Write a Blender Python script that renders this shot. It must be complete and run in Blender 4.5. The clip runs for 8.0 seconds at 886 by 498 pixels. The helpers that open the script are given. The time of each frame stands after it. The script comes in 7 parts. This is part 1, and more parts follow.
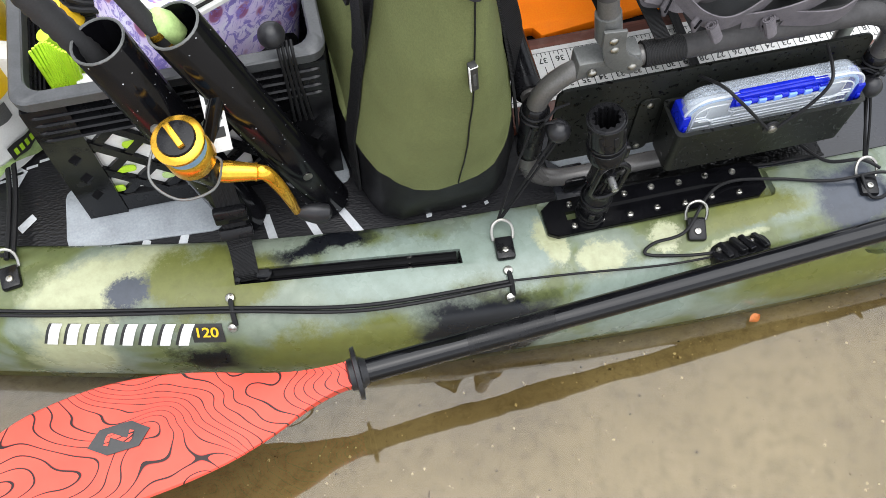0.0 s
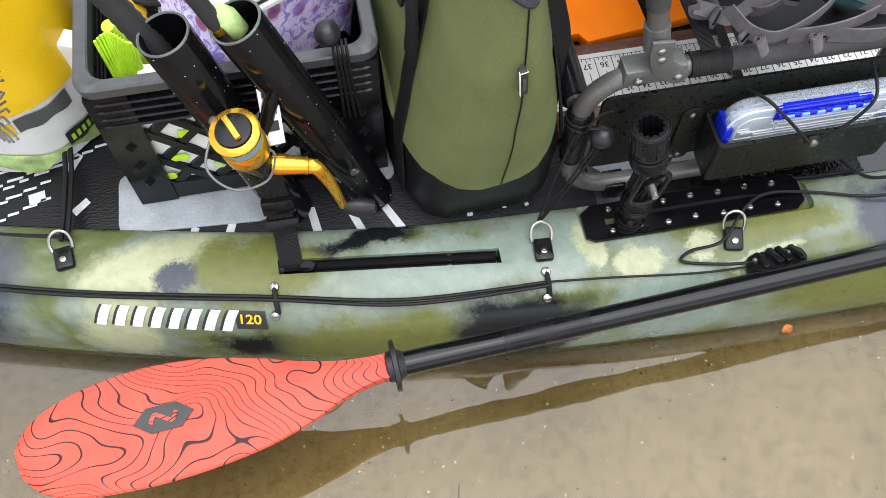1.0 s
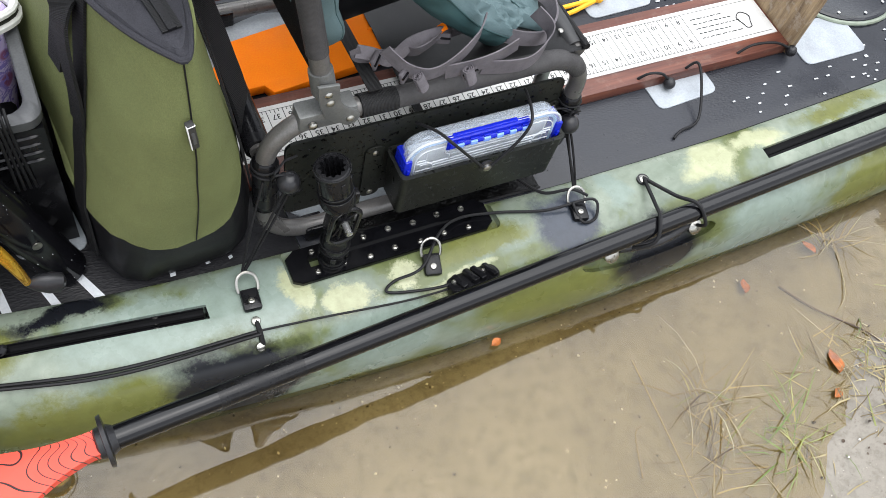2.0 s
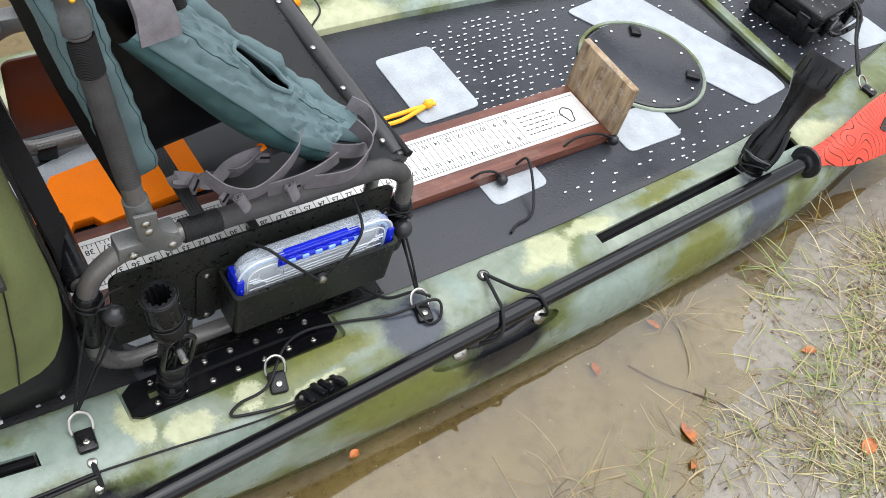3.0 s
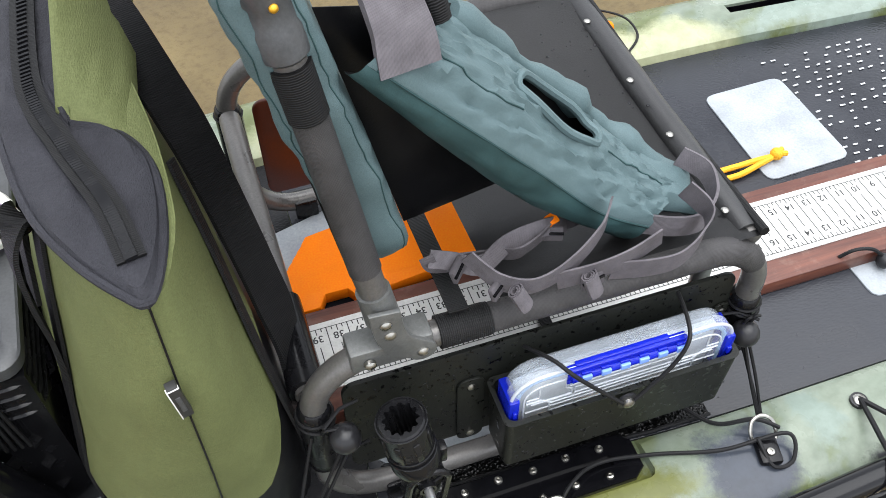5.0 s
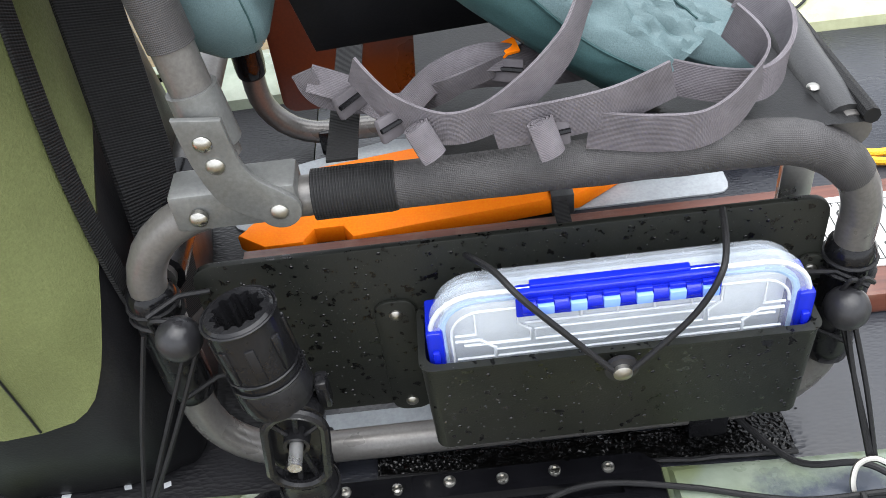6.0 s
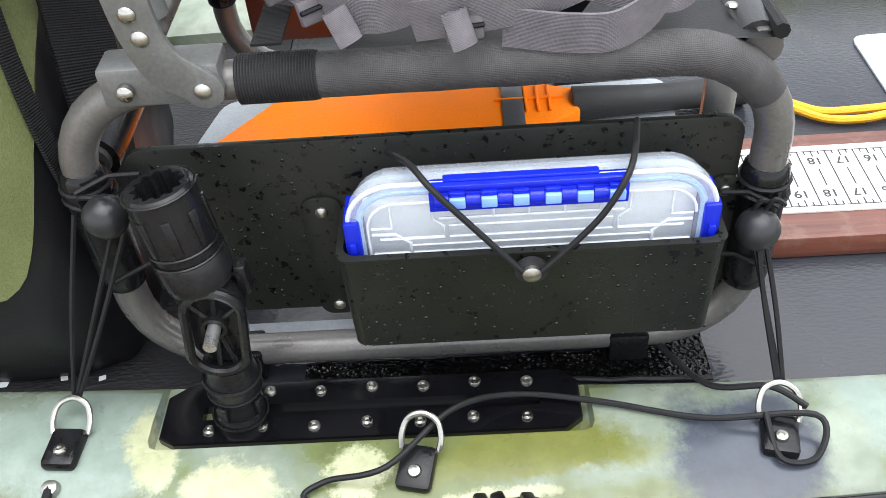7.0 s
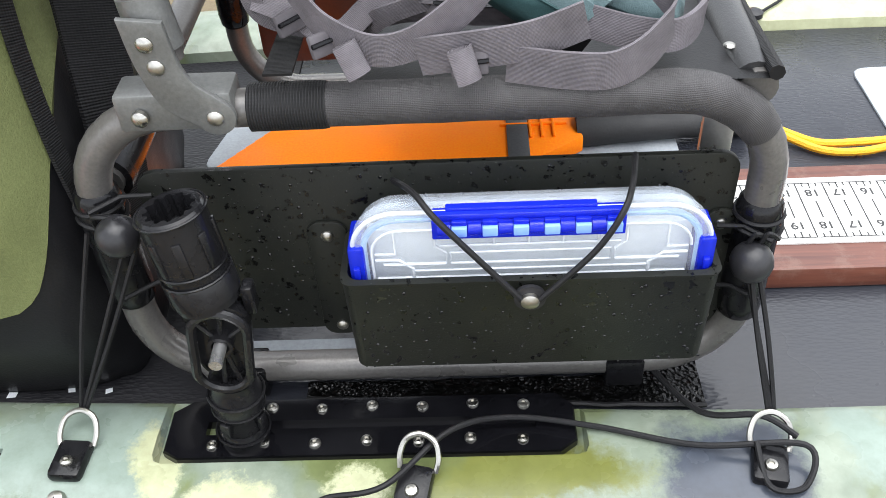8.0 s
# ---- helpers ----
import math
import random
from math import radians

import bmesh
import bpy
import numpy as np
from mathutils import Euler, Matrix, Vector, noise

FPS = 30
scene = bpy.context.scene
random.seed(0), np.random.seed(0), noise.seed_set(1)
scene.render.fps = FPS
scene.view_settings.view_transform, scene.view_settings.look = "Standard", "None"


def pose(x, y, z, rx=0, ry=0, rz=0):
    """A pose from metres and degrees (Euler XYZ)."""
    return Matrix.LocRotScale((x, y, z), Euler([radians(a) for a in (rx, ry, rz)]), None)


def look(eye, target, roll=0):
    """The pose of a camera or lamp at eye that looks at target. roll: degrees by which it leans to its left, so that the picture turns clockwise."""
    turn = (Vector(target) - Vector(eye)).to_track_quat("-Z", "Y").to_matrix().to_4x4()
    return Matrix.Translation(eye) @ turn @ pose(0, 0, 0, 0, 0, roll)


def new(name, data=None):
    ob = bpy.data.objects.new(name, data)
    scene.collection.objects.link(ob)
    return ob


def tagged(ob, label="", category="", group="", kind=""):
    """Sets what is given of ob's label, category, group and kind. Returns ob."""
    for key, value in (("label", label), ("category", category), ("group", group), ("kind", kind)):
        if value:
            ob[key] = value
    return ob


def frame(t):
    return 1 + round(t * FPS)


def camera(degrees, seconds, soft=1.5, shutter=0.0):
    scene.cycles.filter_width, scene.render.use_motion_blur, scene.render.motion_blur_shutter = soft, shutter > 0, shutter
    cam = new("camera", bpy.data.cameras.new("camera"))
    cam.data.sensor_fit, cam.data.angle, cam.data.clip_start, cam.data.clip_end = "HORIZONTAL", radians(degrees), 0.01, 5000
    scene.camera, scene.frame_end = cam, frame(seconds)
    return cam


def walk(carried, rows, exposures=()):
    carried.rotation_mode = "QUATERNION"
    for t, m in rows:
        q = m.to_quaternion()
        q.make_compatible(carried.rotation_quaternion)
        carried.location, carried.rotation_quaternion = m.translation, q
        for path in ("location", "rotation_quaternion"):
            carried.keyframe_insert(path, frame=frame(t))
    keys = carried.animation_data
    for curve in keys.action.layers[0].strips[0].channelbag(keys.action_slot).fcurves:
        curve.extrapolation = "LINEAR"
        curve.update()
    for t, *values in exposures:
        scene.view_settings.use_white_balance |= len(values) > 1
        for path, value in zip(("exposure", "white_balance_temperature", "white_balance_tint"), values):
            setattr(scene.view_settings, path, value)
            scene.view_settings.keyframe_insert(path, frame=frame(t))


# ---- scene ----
cam = camera(51.5, 8.0, soft=0.7)
PATH = [
    (0, (-0.77, -0.735, 1.109), (-0.553, 0.138, -0.677), 0.9),
    (0.5, (-0.789, -0.741, 1.122), (-0.634, 0.104, -0.683), 0.7),
    (1, (-0.79, -0.743, 1.132), (-0.63, 0.139, -0.657), 0.0),
    (1.5, (-0.771, -0.747, 1.143), (-0.425, 0.083, -0.643), 7.7),
    (2, (-0.727, -0.782, 1.151), (-0.05, 0.043, -0.541), 17.8),
    (2.2, (-0.713, -0.784, 1.156), (0.079, 0.035, -0.487), 20.9),
    (3.3, (-0.658, -0.809, 1.174), (0.307, 0.091, -0.328), 17.6),
    (3.5, (-0.654, -0.803, 1.167), (0.287, 0.119, -0.338), 16.3),
    (4, (-0.658, -0.75, 1.136), (0.091, 0.279, -0.406), 9.9),
    (4.5, (-0.634, -0.629, 1.054), (-0.036, 0.427, -0.536), 6.0),
    (4.7, (-0.604, -0.597, 1.025), (-0.066, 0.502, -0.557), 4.0),
    (5.8, (-0.338, -0.562, 0.658), (-0.342, 0.904, -0.702), -8.6),
    (6, (-0.313, -0.567, 0.617), (-0.367, 0.914, -0.726), -7.9),
    (6.5, (-0.278, -0.599, 0.581), (-0.337, 0.858, -0.788), -4.8),
    (7, (-0.262, -0.622, 0.58), (-0.334, 0.849, -0.773), -5.0),
    (7.5, (-0.263, -0.627, 0.582), (-0.335, 0.852, -0.763), -5.1),
    (8, (-0.259, -0.628, 0.598), (-0.34, 0.86, -0.735), -3.9),
]
walk(cam, [(t, look(eye, target, roll)) for t, eye, target, roll in PATH],
     exposures=[(0.0, 1.30), (2.2, 1.30), (3.3, 1.20), (4.7, 1.28), (5.8, 1.80), (8.0, 1.78)])

# ---- world and light: a bright overcast sky ----
world = bpy.data.worlds.new("overcast")
scene.world = world
world.use_nodes = True
wn, wl = world.node_tree.nodes, world.node_tree.links
sky = wn.new("ShaderNodeTexSky")
sky.sky_type, sky.sun_disc = "NISHITA", False
sky.sun_elevation, sky.sun_rotation = radians(78), radians(156)
sky.air_density, sky.dust_density, sky.ozone_density = 1.0, 1.5, 1.0
grey = wn.new("ShaderNodeHueSaturation")
grey.inputs["Saturation"].default_value = 0.22
wl.new(sky.outputs[0], grey.inputs["Color"])
wl.new(grey.outputs[0], wn["Background"].inputs[0])
wn["Background"].inputs[1].default_value = 0.15
sun = new("sun", bpy.data.lights.new("sun", "SUN"))
sun.data.energy, sun.data.angle, sun.data.color = 1.5, radians(85), (0.965, 0.985, 1.0)
sun.matrix_world = look((0.4, -0.1, 4.0), (0, 0, 0))

# ---- materials ----


def nodes_of(name):
    m = bpy.data.materials.new(name)
    m.use_nodes = True
    nt = m.node_tree
    return m, nt.nodes, nt.links, nt.nodes["Principled BSDF"]


def noise_tex(N, L, vec, scale, detail=4.0, rough=0.55, dist=0.0):
    n = N.new("ShaderNodeTexNoise")
    n.inputs["Scale"].default_value, n.inputs["Detail"].default_value = scale, detail
    n.inputs["Roughness"].default_value, n.inputs["Distortion"].default_value = rough, dist
    if vec:
        L.new(vec, n.inputs["Vector"])
    return n


def ramp(N, L, fac, stops):
    r = N.new("ShaderNodeValToRGB")
    e = r.color_ramp.elements
    while len(e) < len(stops):
        e.new(0.5)
    for el, (p, c) in zip(e, stops):
        el.position = p
        el.color = (*c, 1) if len(c) == 3 else c
    L.new(fac, r.inputs[0])
    return r


def bump_on(N, L, B, height, strength, distance):
    b = N.new("ShaderNodeBump")
    b.inputs["Strength"].default_value, b.inputs["Distance"].default_value = strength, distance
    L.new(height, b.inputs["Height"])
    L.new(b.outputs[0], B.inputs["Normal"])
    return b


def mix(N, L, fac, a, b, kind="MIX"):
    m = N.new("ShaderNodeMix")
    m.data_type, m.blend_type = "RGBA", kind
    for sock, v in ((m.inputs[0], fac), (m.inputs[6], a), (m.inputs[7], b)):
        if isinstance(v, (int, float)):
            sock.default_value = v
        elif isinstance(v, tuple):
            sock.default_value = (*v, 1)
        else:
            L.new(v, sock)
    return m.outputs[2]


def surface(name, col, rough=0.5, metal=0.0, var=0.18, scale=30.0, grain=400.0, bump=0.15, depth=0.0006, wet=0.0, spec=0.5):
    """Plain coloured stuff with blotches, fine grain and relief; wet adds a broken film of water."""
    m, N, L, B = nodes_of(name)
    tc = N.new("ShaderNodeTexCoord").outputs["Object"]
    big, fine = noise_tex(N, L, tc, scale), noise_tex(N, L, tc, grain, 2.0)
    dark = tuple(c * (1 - var) for c in col)
    light = tuple(min(1, c * (1 + var)) for c in col)
    r = ramp(N, L, big.outputs[0], [(0.3, dark), (0.7, light)])
    c2 = mix(N, L, 0.35, r.outputs[0], fine.outputs[0], "SOFT_LIGHT")
    L.new(c2, B.inputs["Base Color"])
    rr = ramp(N, L, big.outputs[0], [(0.35, (max(rough - 0.1 - wet, 0.05),) * 3), (0.65, (min(rough + 0.08, 1),) * 3)])
    L.new(rr.outputs[0], B.inputs["Roughness"])
    B.inputs["Metallic"].default_value = metal
    B.inputs["Specular IOR Level"].default_value = spec
    bump_on(N, L, B, fine.outputs[0], bump, depth)
    return m


def woven(name, col, rough=0.75, pitch=900.0, var=0.2, bump=0.5, wrinkle=0.3, wscale=14.0, axis="Object", depth=0.0012, spec=0.18):
    """Cloth: two crossed fine waves plus slow wrinkles."""
    m, N, L, B = nodes_of(name)
    tc = N.new("ShaderNodeTexCoord").outputs[axis]
    w = []
    for stretch in ((1.0, 0.25, 0.3), (0.25, 0.3, 1.0)):
        mp = N.new("ShaderNodeMapping")
        mp.inputs["Scale"].default_value = stretch
        L.new(tc, mp.inputs[0])
        w.append(noise_tex(N, L, mp.outputs[0], pitch, 2.0, 0.6).outputs[0])
    big = noise_tex(N, L, tc, wscale, 5.0, 0.6, 0.6)
    r = ramp(N, L, big.outputs[0], [(0.3, tuple(c * (1 - var) for c in col)), (0.72, tuple(min(1, c * (1 + var)) for c in col))])
    a = mix(N, L, 0.5, w[0], w[1])
    L.new(mix(N, L, 0.6, r.outputs[0], a, "SOFT_LIGHT"), B.inputs["Base Color"])
    B.inputs["Roughness"].default_value = rough
    B.inputs["Specular IOR Level"].default_value = spec
    h = mix(N, L, wrinkle, a, big.outputs[0])
    bump_on(N, L, B, h, bump, depth)
    return m


def webbing(name, col, rib=0.0018, cord=0.0028, rough=0.65, spec=0.25, groove=0.35, depth=0.0007, lengthwise=0.15):
    """Ribbed weave: fine ribs across, cords along, worn in patches; the grooves' shade is in the colour."""
    m, N, L, B = nodes_of(name)
    co = N.new("ShaderNodeTexCoord")
    waves = []
    for direction, pitch in (("Y", rib), ("X", cord)):
        w = N.new("ShaderNodeTexWave")
        w.bands_direction = direction
        w.inputs["Scale"].default_value, w.inputs["Distortion"].default_value = 0.31416 / pitch, 0.4
        L.new(co.outputs["UV"], w.inputs["Vector"])
        waves.append(w.outputs[1])
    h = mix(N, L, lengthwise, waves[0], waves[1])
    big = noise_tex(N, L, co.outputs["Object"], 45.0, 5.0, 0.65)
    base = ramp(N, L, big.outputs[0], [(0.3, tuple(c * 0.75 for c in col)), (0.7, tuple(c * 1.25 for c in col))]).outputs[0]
    # Shade between the ribs, multiplied into the colour where the weave is low.
    groove_shade = ramp(N, L, h, [(0.1, (groove,) * 3), (0.6, (1, 1, 1))]).outputs[0]
    L.new(mix(N, L, 0.9, base, groove_shade, "MULTIPLY"), B.inputs["Base Color"])
    B.inputs["Roughness"].default_value, B.inputs["Specular IOR Level"].default_value = rough, spec
    bump_on(N, L, B, h, 0.8, depth)
    return m


def hull_material():
    """Moulded plastic in sprayed camouflage: olive, sea green, cream and black blots with speckled edges."""
    m, N, L, B = nodes_of("camouflage_plastic")
    tc = N.new("ShaderNodeTexCoord").outputs["Object"]
    warp = noise_tex(N, L, tc, 9.0, 5.0, 0.6)
    speck = noise_tex(N, L, tc, 210.0, 4.0, 0.8)
    wob = N.new("ShaderNodeVectorMath")
    wob.operation = "MULTIPLY_ADD"
    L.new(warp.outputs["Color"], wob.inputs[0])
    wob.inputs[1].default_value, wob.inputs[2].default_value = (0.13, 0.11, 0.08), (-0.065, -0.055, -0.04)
    sp = N.new("ShaderNodeVectorMath")
    sp.operation = "MULTIPLY_ADD"
    L.new(speck.outputs["Color"], sp.inputs[0])
    sp.inputs[1].default_value, sp.inputs[2].default_value = (0.028, 0.026, 0.024), (-0.014, -0.013, -0.012)
    s1 = N.new("ShaderNodeVectorMath")
    L.new(tc, s1.inputs[0]), L.new(wob.outputs[0], s1.inputs[1])
    s2 = N.new("ShaderNodeVectorMath")
    L.new(s1.outputs[0], s2.inputs[0]), L.new(sp.outputs[0], s2.inputs[1])
    base = noise_tex(N, L, tc, 4.5, 4.0, 0.6, 0.8)
    col = ramp(N, L, base.outputs[0], [(0.36, (0.075, 0.09, 0.028)), (0.45, (0.12, 0.145, 0.06)), (0.52, (0.16, 0.195, 0.15)), (0.66, (0.24, 0.275, 0.22))]).outputs[0]
    olive, cream, teal, black, slate = (0.125, 0.135, 0.035), (0.36, 0.375, 0.235), (0.20, 0.25, 0.215), (0.008, 0.009, 0.012), (0.05, 0.058, 0.075)
    blots = [
        (-1.36, -0.12, 0.02, 0.14, 0.12, slate), (-1.07, -0.165, 0.04, 0.13, 0.05, cream), (-1.13, -0.22, 0.0, 0.07, 0.05, cream),
        (-0.93, -0.19, 0.03, 0.11, 0.05, olive), (-1.03, -0.185, 0.03, 0.035, 0.03, slate), (-1.02, -0.29, -0.03, 0.13, 0.05, black),
        (-0.78, -0.17, 0.03, 0.10, 0.022, black), (-0.80, -0.31, -0.02, 0.16, 0.05, olive), (-0.70, -0.23, 0.03, 0.13, 0.05, teal),
        (-0.61, -0.335, 0.0, 0.11, 0.075, black), (-0.56, -0.22, 0.04, 0.10, 0.06, teal), (-0.50, -0.235, 0.04, 0.026, 0.035, cream),
        (-0.435, -0.262, 0.04, 0.036, 0.024, cream), (-0.355, -0.265, 0.03, 0.024, 0.024, cream), (-0.40, -0.32, 0.0, 0.10, 0.05, teal),
        (-0.23, -0.245, 0.04, 0.09, 0.032, olive), (-0.27, -0.290, 0.03, 0.06, 0.014, cream), (-0.09, -0.255, 0.03, 0.065, 0.06, slate),
        (-0.12, -0.35, -0.03, 0.17, 0.05, olive), (0.02, -0.24, 0.03, 0.035, 0.04, teal), (0.06, -0.335, 0.0, 0.10, 0.045, black),
        (0.20, -0.235, 0.03, 0.07, 0.04, cream), (0.31, -0.215, 0.03, 0.06, 0.03, cream), (0.30, -0.34, -0.02, 0.13, 0.06, teal),
        (0.52, -0.33, -0.02, 0.10, 0.06, olive), (0.50, -0.20, 0.03, 0.12, 0.02, olive), (0.70, -0.30, 0.0, 0.08, 0.09, slate),
        (0.78, -0.24, 0.03, 0.10, 0.04, teal), (0.10, 0.42, 0.03, 0.20, 0.06, cream), (0.45, 0.42, 0.03, 0.18, 0.05, teal),
        (-0.35, 0.40, 0.03, 0.16, 0.06, cream), (0.95, -0.22, 0.03, 0.10, 0.05, cream), (0.85, 0.38, 0.03, 0.15, 0.06, cream),
    ]
    for x, y, z, rx, ry, c in blots:
        sub = N.new("ShaderNodeVectorMath")
        sub.operation = "SUBTRACT"
        L.new(s2.outputs[0], sub.inputs[0])
        sub.inputs[1].default_value = (x, y, z)
        mul = N.new("ShaderNodeVectorMath")
        mul.operation = "MULTIPLY"
        L.new(sub.outputs[0], mul.inputs[0])
        mul.inputs[1].default_value = (1 / rx, 1 / ry, 0.45 / ry)
        ln = N.new("ShaderNodeVectorMath")
        ln.operation = "LENGTH"
        L.new(mul.outputs[0], ln.inputs[0])
        edge = ramp(N, L, ln.outputs["Value"], [(0.66, (1, 1, 1)), (1.10, (0, 0, 0))])
        col = mix(N, L, edge.outputs[0], col, c)
    scuff = noise_tex(N, L, tc, 60.0, 6.0, 0.7)
    dirt = ramp(N, L, scuff.outputs[0], [(0.35, (0.75, 0.75, 0.72)), (0.6, (1, 1, 1))])
    L.new(mix(N, L, 0.7, col, dirt.outputs[0], "MULTIPLY"), B.inputs["Base Color"])
    rr = ramp(N, L, warp.outputs[0], [(0.4, (0.20,) * 3), (0.62, (0.40,) * 3)])
    L.new(rr.outputs[0], B.inputs["Roughness"])
    B.inputs["Specular IOR Level"].default_value = 0.35
    bump_on(N, L, B, speck.outputs[0], 0.10, 0.0006)
    return m


def mat_material(name, dark, light, smooth, dull, spec, relief):
    """Dark foam deck pad with fine wavy embossing, wet in places."""
    m, N, L, B = nodes_of(name)
    tc = N.new("ShaderNodeTexCoord").outputs["Object"]
    v = N.new("ShaderNodeTexVoronoi")
    v.inputs["Scale"].default_value = 340
    mp = N.new("ShaderNodeMapping")
    mp.inputs["Scale"].default_value = (0.45, 1.0, 1.0)
    L.new(tc, mp.inputs[0]), L.new(mp.outputs[0], v.inputs["Vector"])
    big = noise_tex(N, L, tc, 7.0, 5.0, 0.6)
    L.new(ramp(N, L, big.outputs[0], [(0.3, dark), (0.7, light)]).outputs[0], B.inputs["Base Color"])
    L.new(ramp(N, L, big.outputs[0], [(0.38, (smooth,) * 3), (0.6, (dull,) * 3)]).outputs[0], B.inputs["Roughness"])
    B.inputs["Specular IOR Level"].default_value = spec
    bump_on(N, L, B, v.outputs["Distance"], relief, 0.0007)
    return m


def blade_material():
    """Coral red blade with black contour lines of uneven spacing."""
    m, N, L, B = nodes_of("coral_contour")
    tc = N.new("ShaderNodeTexCoord").outputs["Object"]
    mp = N.new("ShaderNodeMapping")
    mp.inputs["Scale"].default_value = (1.0, 1.9, 0.4)
    L.new(tc, mp.inputs[0])
    n = noise_tex(N, L, mp.outputs[0], 7.0, 1.0, 0.3, 0.5)
    slope = N.new("ShaderNodeVectorMath")
    slope.operation = "DOT_PRODUCT"
    slope.inputs[1].default_value = (46.0, 40.0, 0.0)
    L.new(tc, slope.inputs[0])
    k = N.new("ShaderNodeMath")
    k.operation = "MULTIPLY_ADD"
    k.inputs[1].default_value = 19.0
    L.new(n.outputs[0], k.inputs[0]), L.new(slope.outputs["Value"], k.inputs[2])
    f = N.new("ShaderNodeMath")
    f.operation = "FRACT"
    L.new(k.outputs[0], f.inputs[0])
    line = ramp(N, L, f.outputs[0], [(0.0, (1, 1, 1)), (0.09, (1, 1, 1)), (0.14, (0, 0, 0))])
    big = noise_tex(N, L, tc, 12.0)
    red = ramp(N, L, big.outputs[0], [(0.3, (0.66, 0.058, 0.036)), (0.7, (0.76, 0.082, 0.052))])
    L.new(mix(N, L, line.outputs[0], red.outputs[0], (0.015, 0.006, 0.006)), B.inputs["Base Color"])
    B.inputs["Roughness"].default_value, B.inputs["Specular IOR Level"].default_value = 0.38, 0.25
    return m


def wood_material(name, dark, light, along=(3.0, 60.0, 60.0), rough=0.45, wear=0.0):
    m, N, L, B = nodes_of(name)
    tc = N.new("ShaderNodeTexCoord").outputs["Object"]
    mp = N.new("ShaderNodeMapping")
    mp.inputs["Scale"].default_value = along
    L.new(tc, mp.inputs[0])
    g = noise_tex(N, L, mp.outputs[0], 1.6, 6.0, 0.65, 0.4)
    c = ramp(N, L, g.outputs[0], [(0.3, dark), (0.7, light)]).outputs[0]
    if wear:
        w = noise_tex(N, L, tc, 35.0, 6.0, 0.7)
        c = mix(N, L, ramp(N, L, w.outputs[0], [(0.52, (0, 0, 0)), (0.62, (wear,) * 3)]).outputs[0], c, (0.33, 0.27, 0.21))
    L.new(c, B.inputs["Base Color"])
    B.inputs["Roughness"].default_value = rough
    bump_on(N, L, B, g.outputs[0], 0.3, 0.001)
    return m


def sand_material():
    m, N, L, B = nodes_of("wet_sand")
    tc = N.new("ShaderNodeTexCoord").outputs["Object"]
    a, b, c = noise_tex(N, L, tc, 3.0, 6.0, 0.6), noise_tex(N, L, tc, 55.0, 5.0, 0.7), noise_tex(N, L, tc, 380.0, 4.0, 0.8)
    base = ramp(N, L, a.outputs[0], [(0.3, (0.132, 0.113, 0.087)), (0.5, (0.205, 0.184, 0.152)), (0.72, (0.278, 0.258, 0.224))]).outputs[0]
    base = mix(N, L, 0.5, base, ramp(N, L, b.outputs[0], [(0.33, (0.38, 0.33, 0.27)), (0.52, (1, 1, 1))]).outputs[0], "MULTIPLY")
    grains = ramp(N, L, c.outputs[0], [(0.28, (0.25, 0.22, 0.2)), (0.42, (1, 1, 1)), (0.66, (1, 1, 1)), (0.76, (1.6, 1.6, 1.55))])
    base = mix(N, L, 0.45, base, grains.outputs[0], "MULTIPLY")
    d = noise_tex(N, L, tc, 230.0, 2.0, 0.6)
    base = mix(N, L, 0.5, base, ramp(N, L, d.outputs[0], [(0.27, (0.3, 0.26, 0.22)), (0.36, (1, 1, 1)), (0.68, (1, 1, 1)), (0.75, (1.5, 1.5, 1.45))]).outputs[0], "MULTIPLY")
    L.new(base, B.inputs["Base Color"])
    L.new(ramp(N, L, a.outputs[0], [(0.4, (0.45,) * 3), (0.6, (0.75,) * 3)]).outputs[0], B.inputs["Roughness"])
    bump_on(N, L, B, b.outputs[0], 0.4, 0.004)
    return m


def grass_material(name, stops):
    m, N, L, B = nodes_of(name)
    g = N.new("ShaderNodeNewGeometry")
    L.new(ramp(N, L, g.outputs["Random Per Island"], stops).outputs[0], B.inputs["Base Color"])
    B.inputs["Roughness"].default_value = 0.6
    return m


def water_material():
    """Still, tea-coloured shallow water: clear body, mirror gloss by the angle."""
    m, N, L, B = nodes_of("shallow_water")
    N.remove(B)
    tc = N.new("ShaderNodeTexCoord").outputs["Object"]
    rip = noise_tex(N, L, tc, 9.0, 2.0, 0.5)
    bp = N.new("ShaderNodeBump")
    bp.inputs["Strength"].default_value, bp.inputs["Distance"].default_value = 0.3, 0.004
    L.new(rip.outputs[0], bp.inputs["Height"])
    clear, gloss, mx, fr = N.new("ShaderNodeBsdfTransparent"), N.new("ShaderNodeBsdfGlossy"), N.new("ShaderNodeMixShader"), N.new("ShaderNodeFresnel")
    clear.inputs[0].default_value = (0.81, 0.69, 0.38, 1)
    gloss.inputs["Roughness"].default_value = 0.01
    fr.inputs["IOR"].default_value = 1.66
    L.new(bp.outputs[0], gloss.inputs["Normal"]), L.new(bp.outputs[0], fr.inputs["Normal"])
    L.new(fr.outputs[0], mx.inputs[0]), L.new(clear.outputs[0], mx.inputs[1]), L.new(gloss.outputs[0], mx.inputs[2])
    L.new(mx.outputs[0], N["Material Output"].inputs["Surface"])
    return m


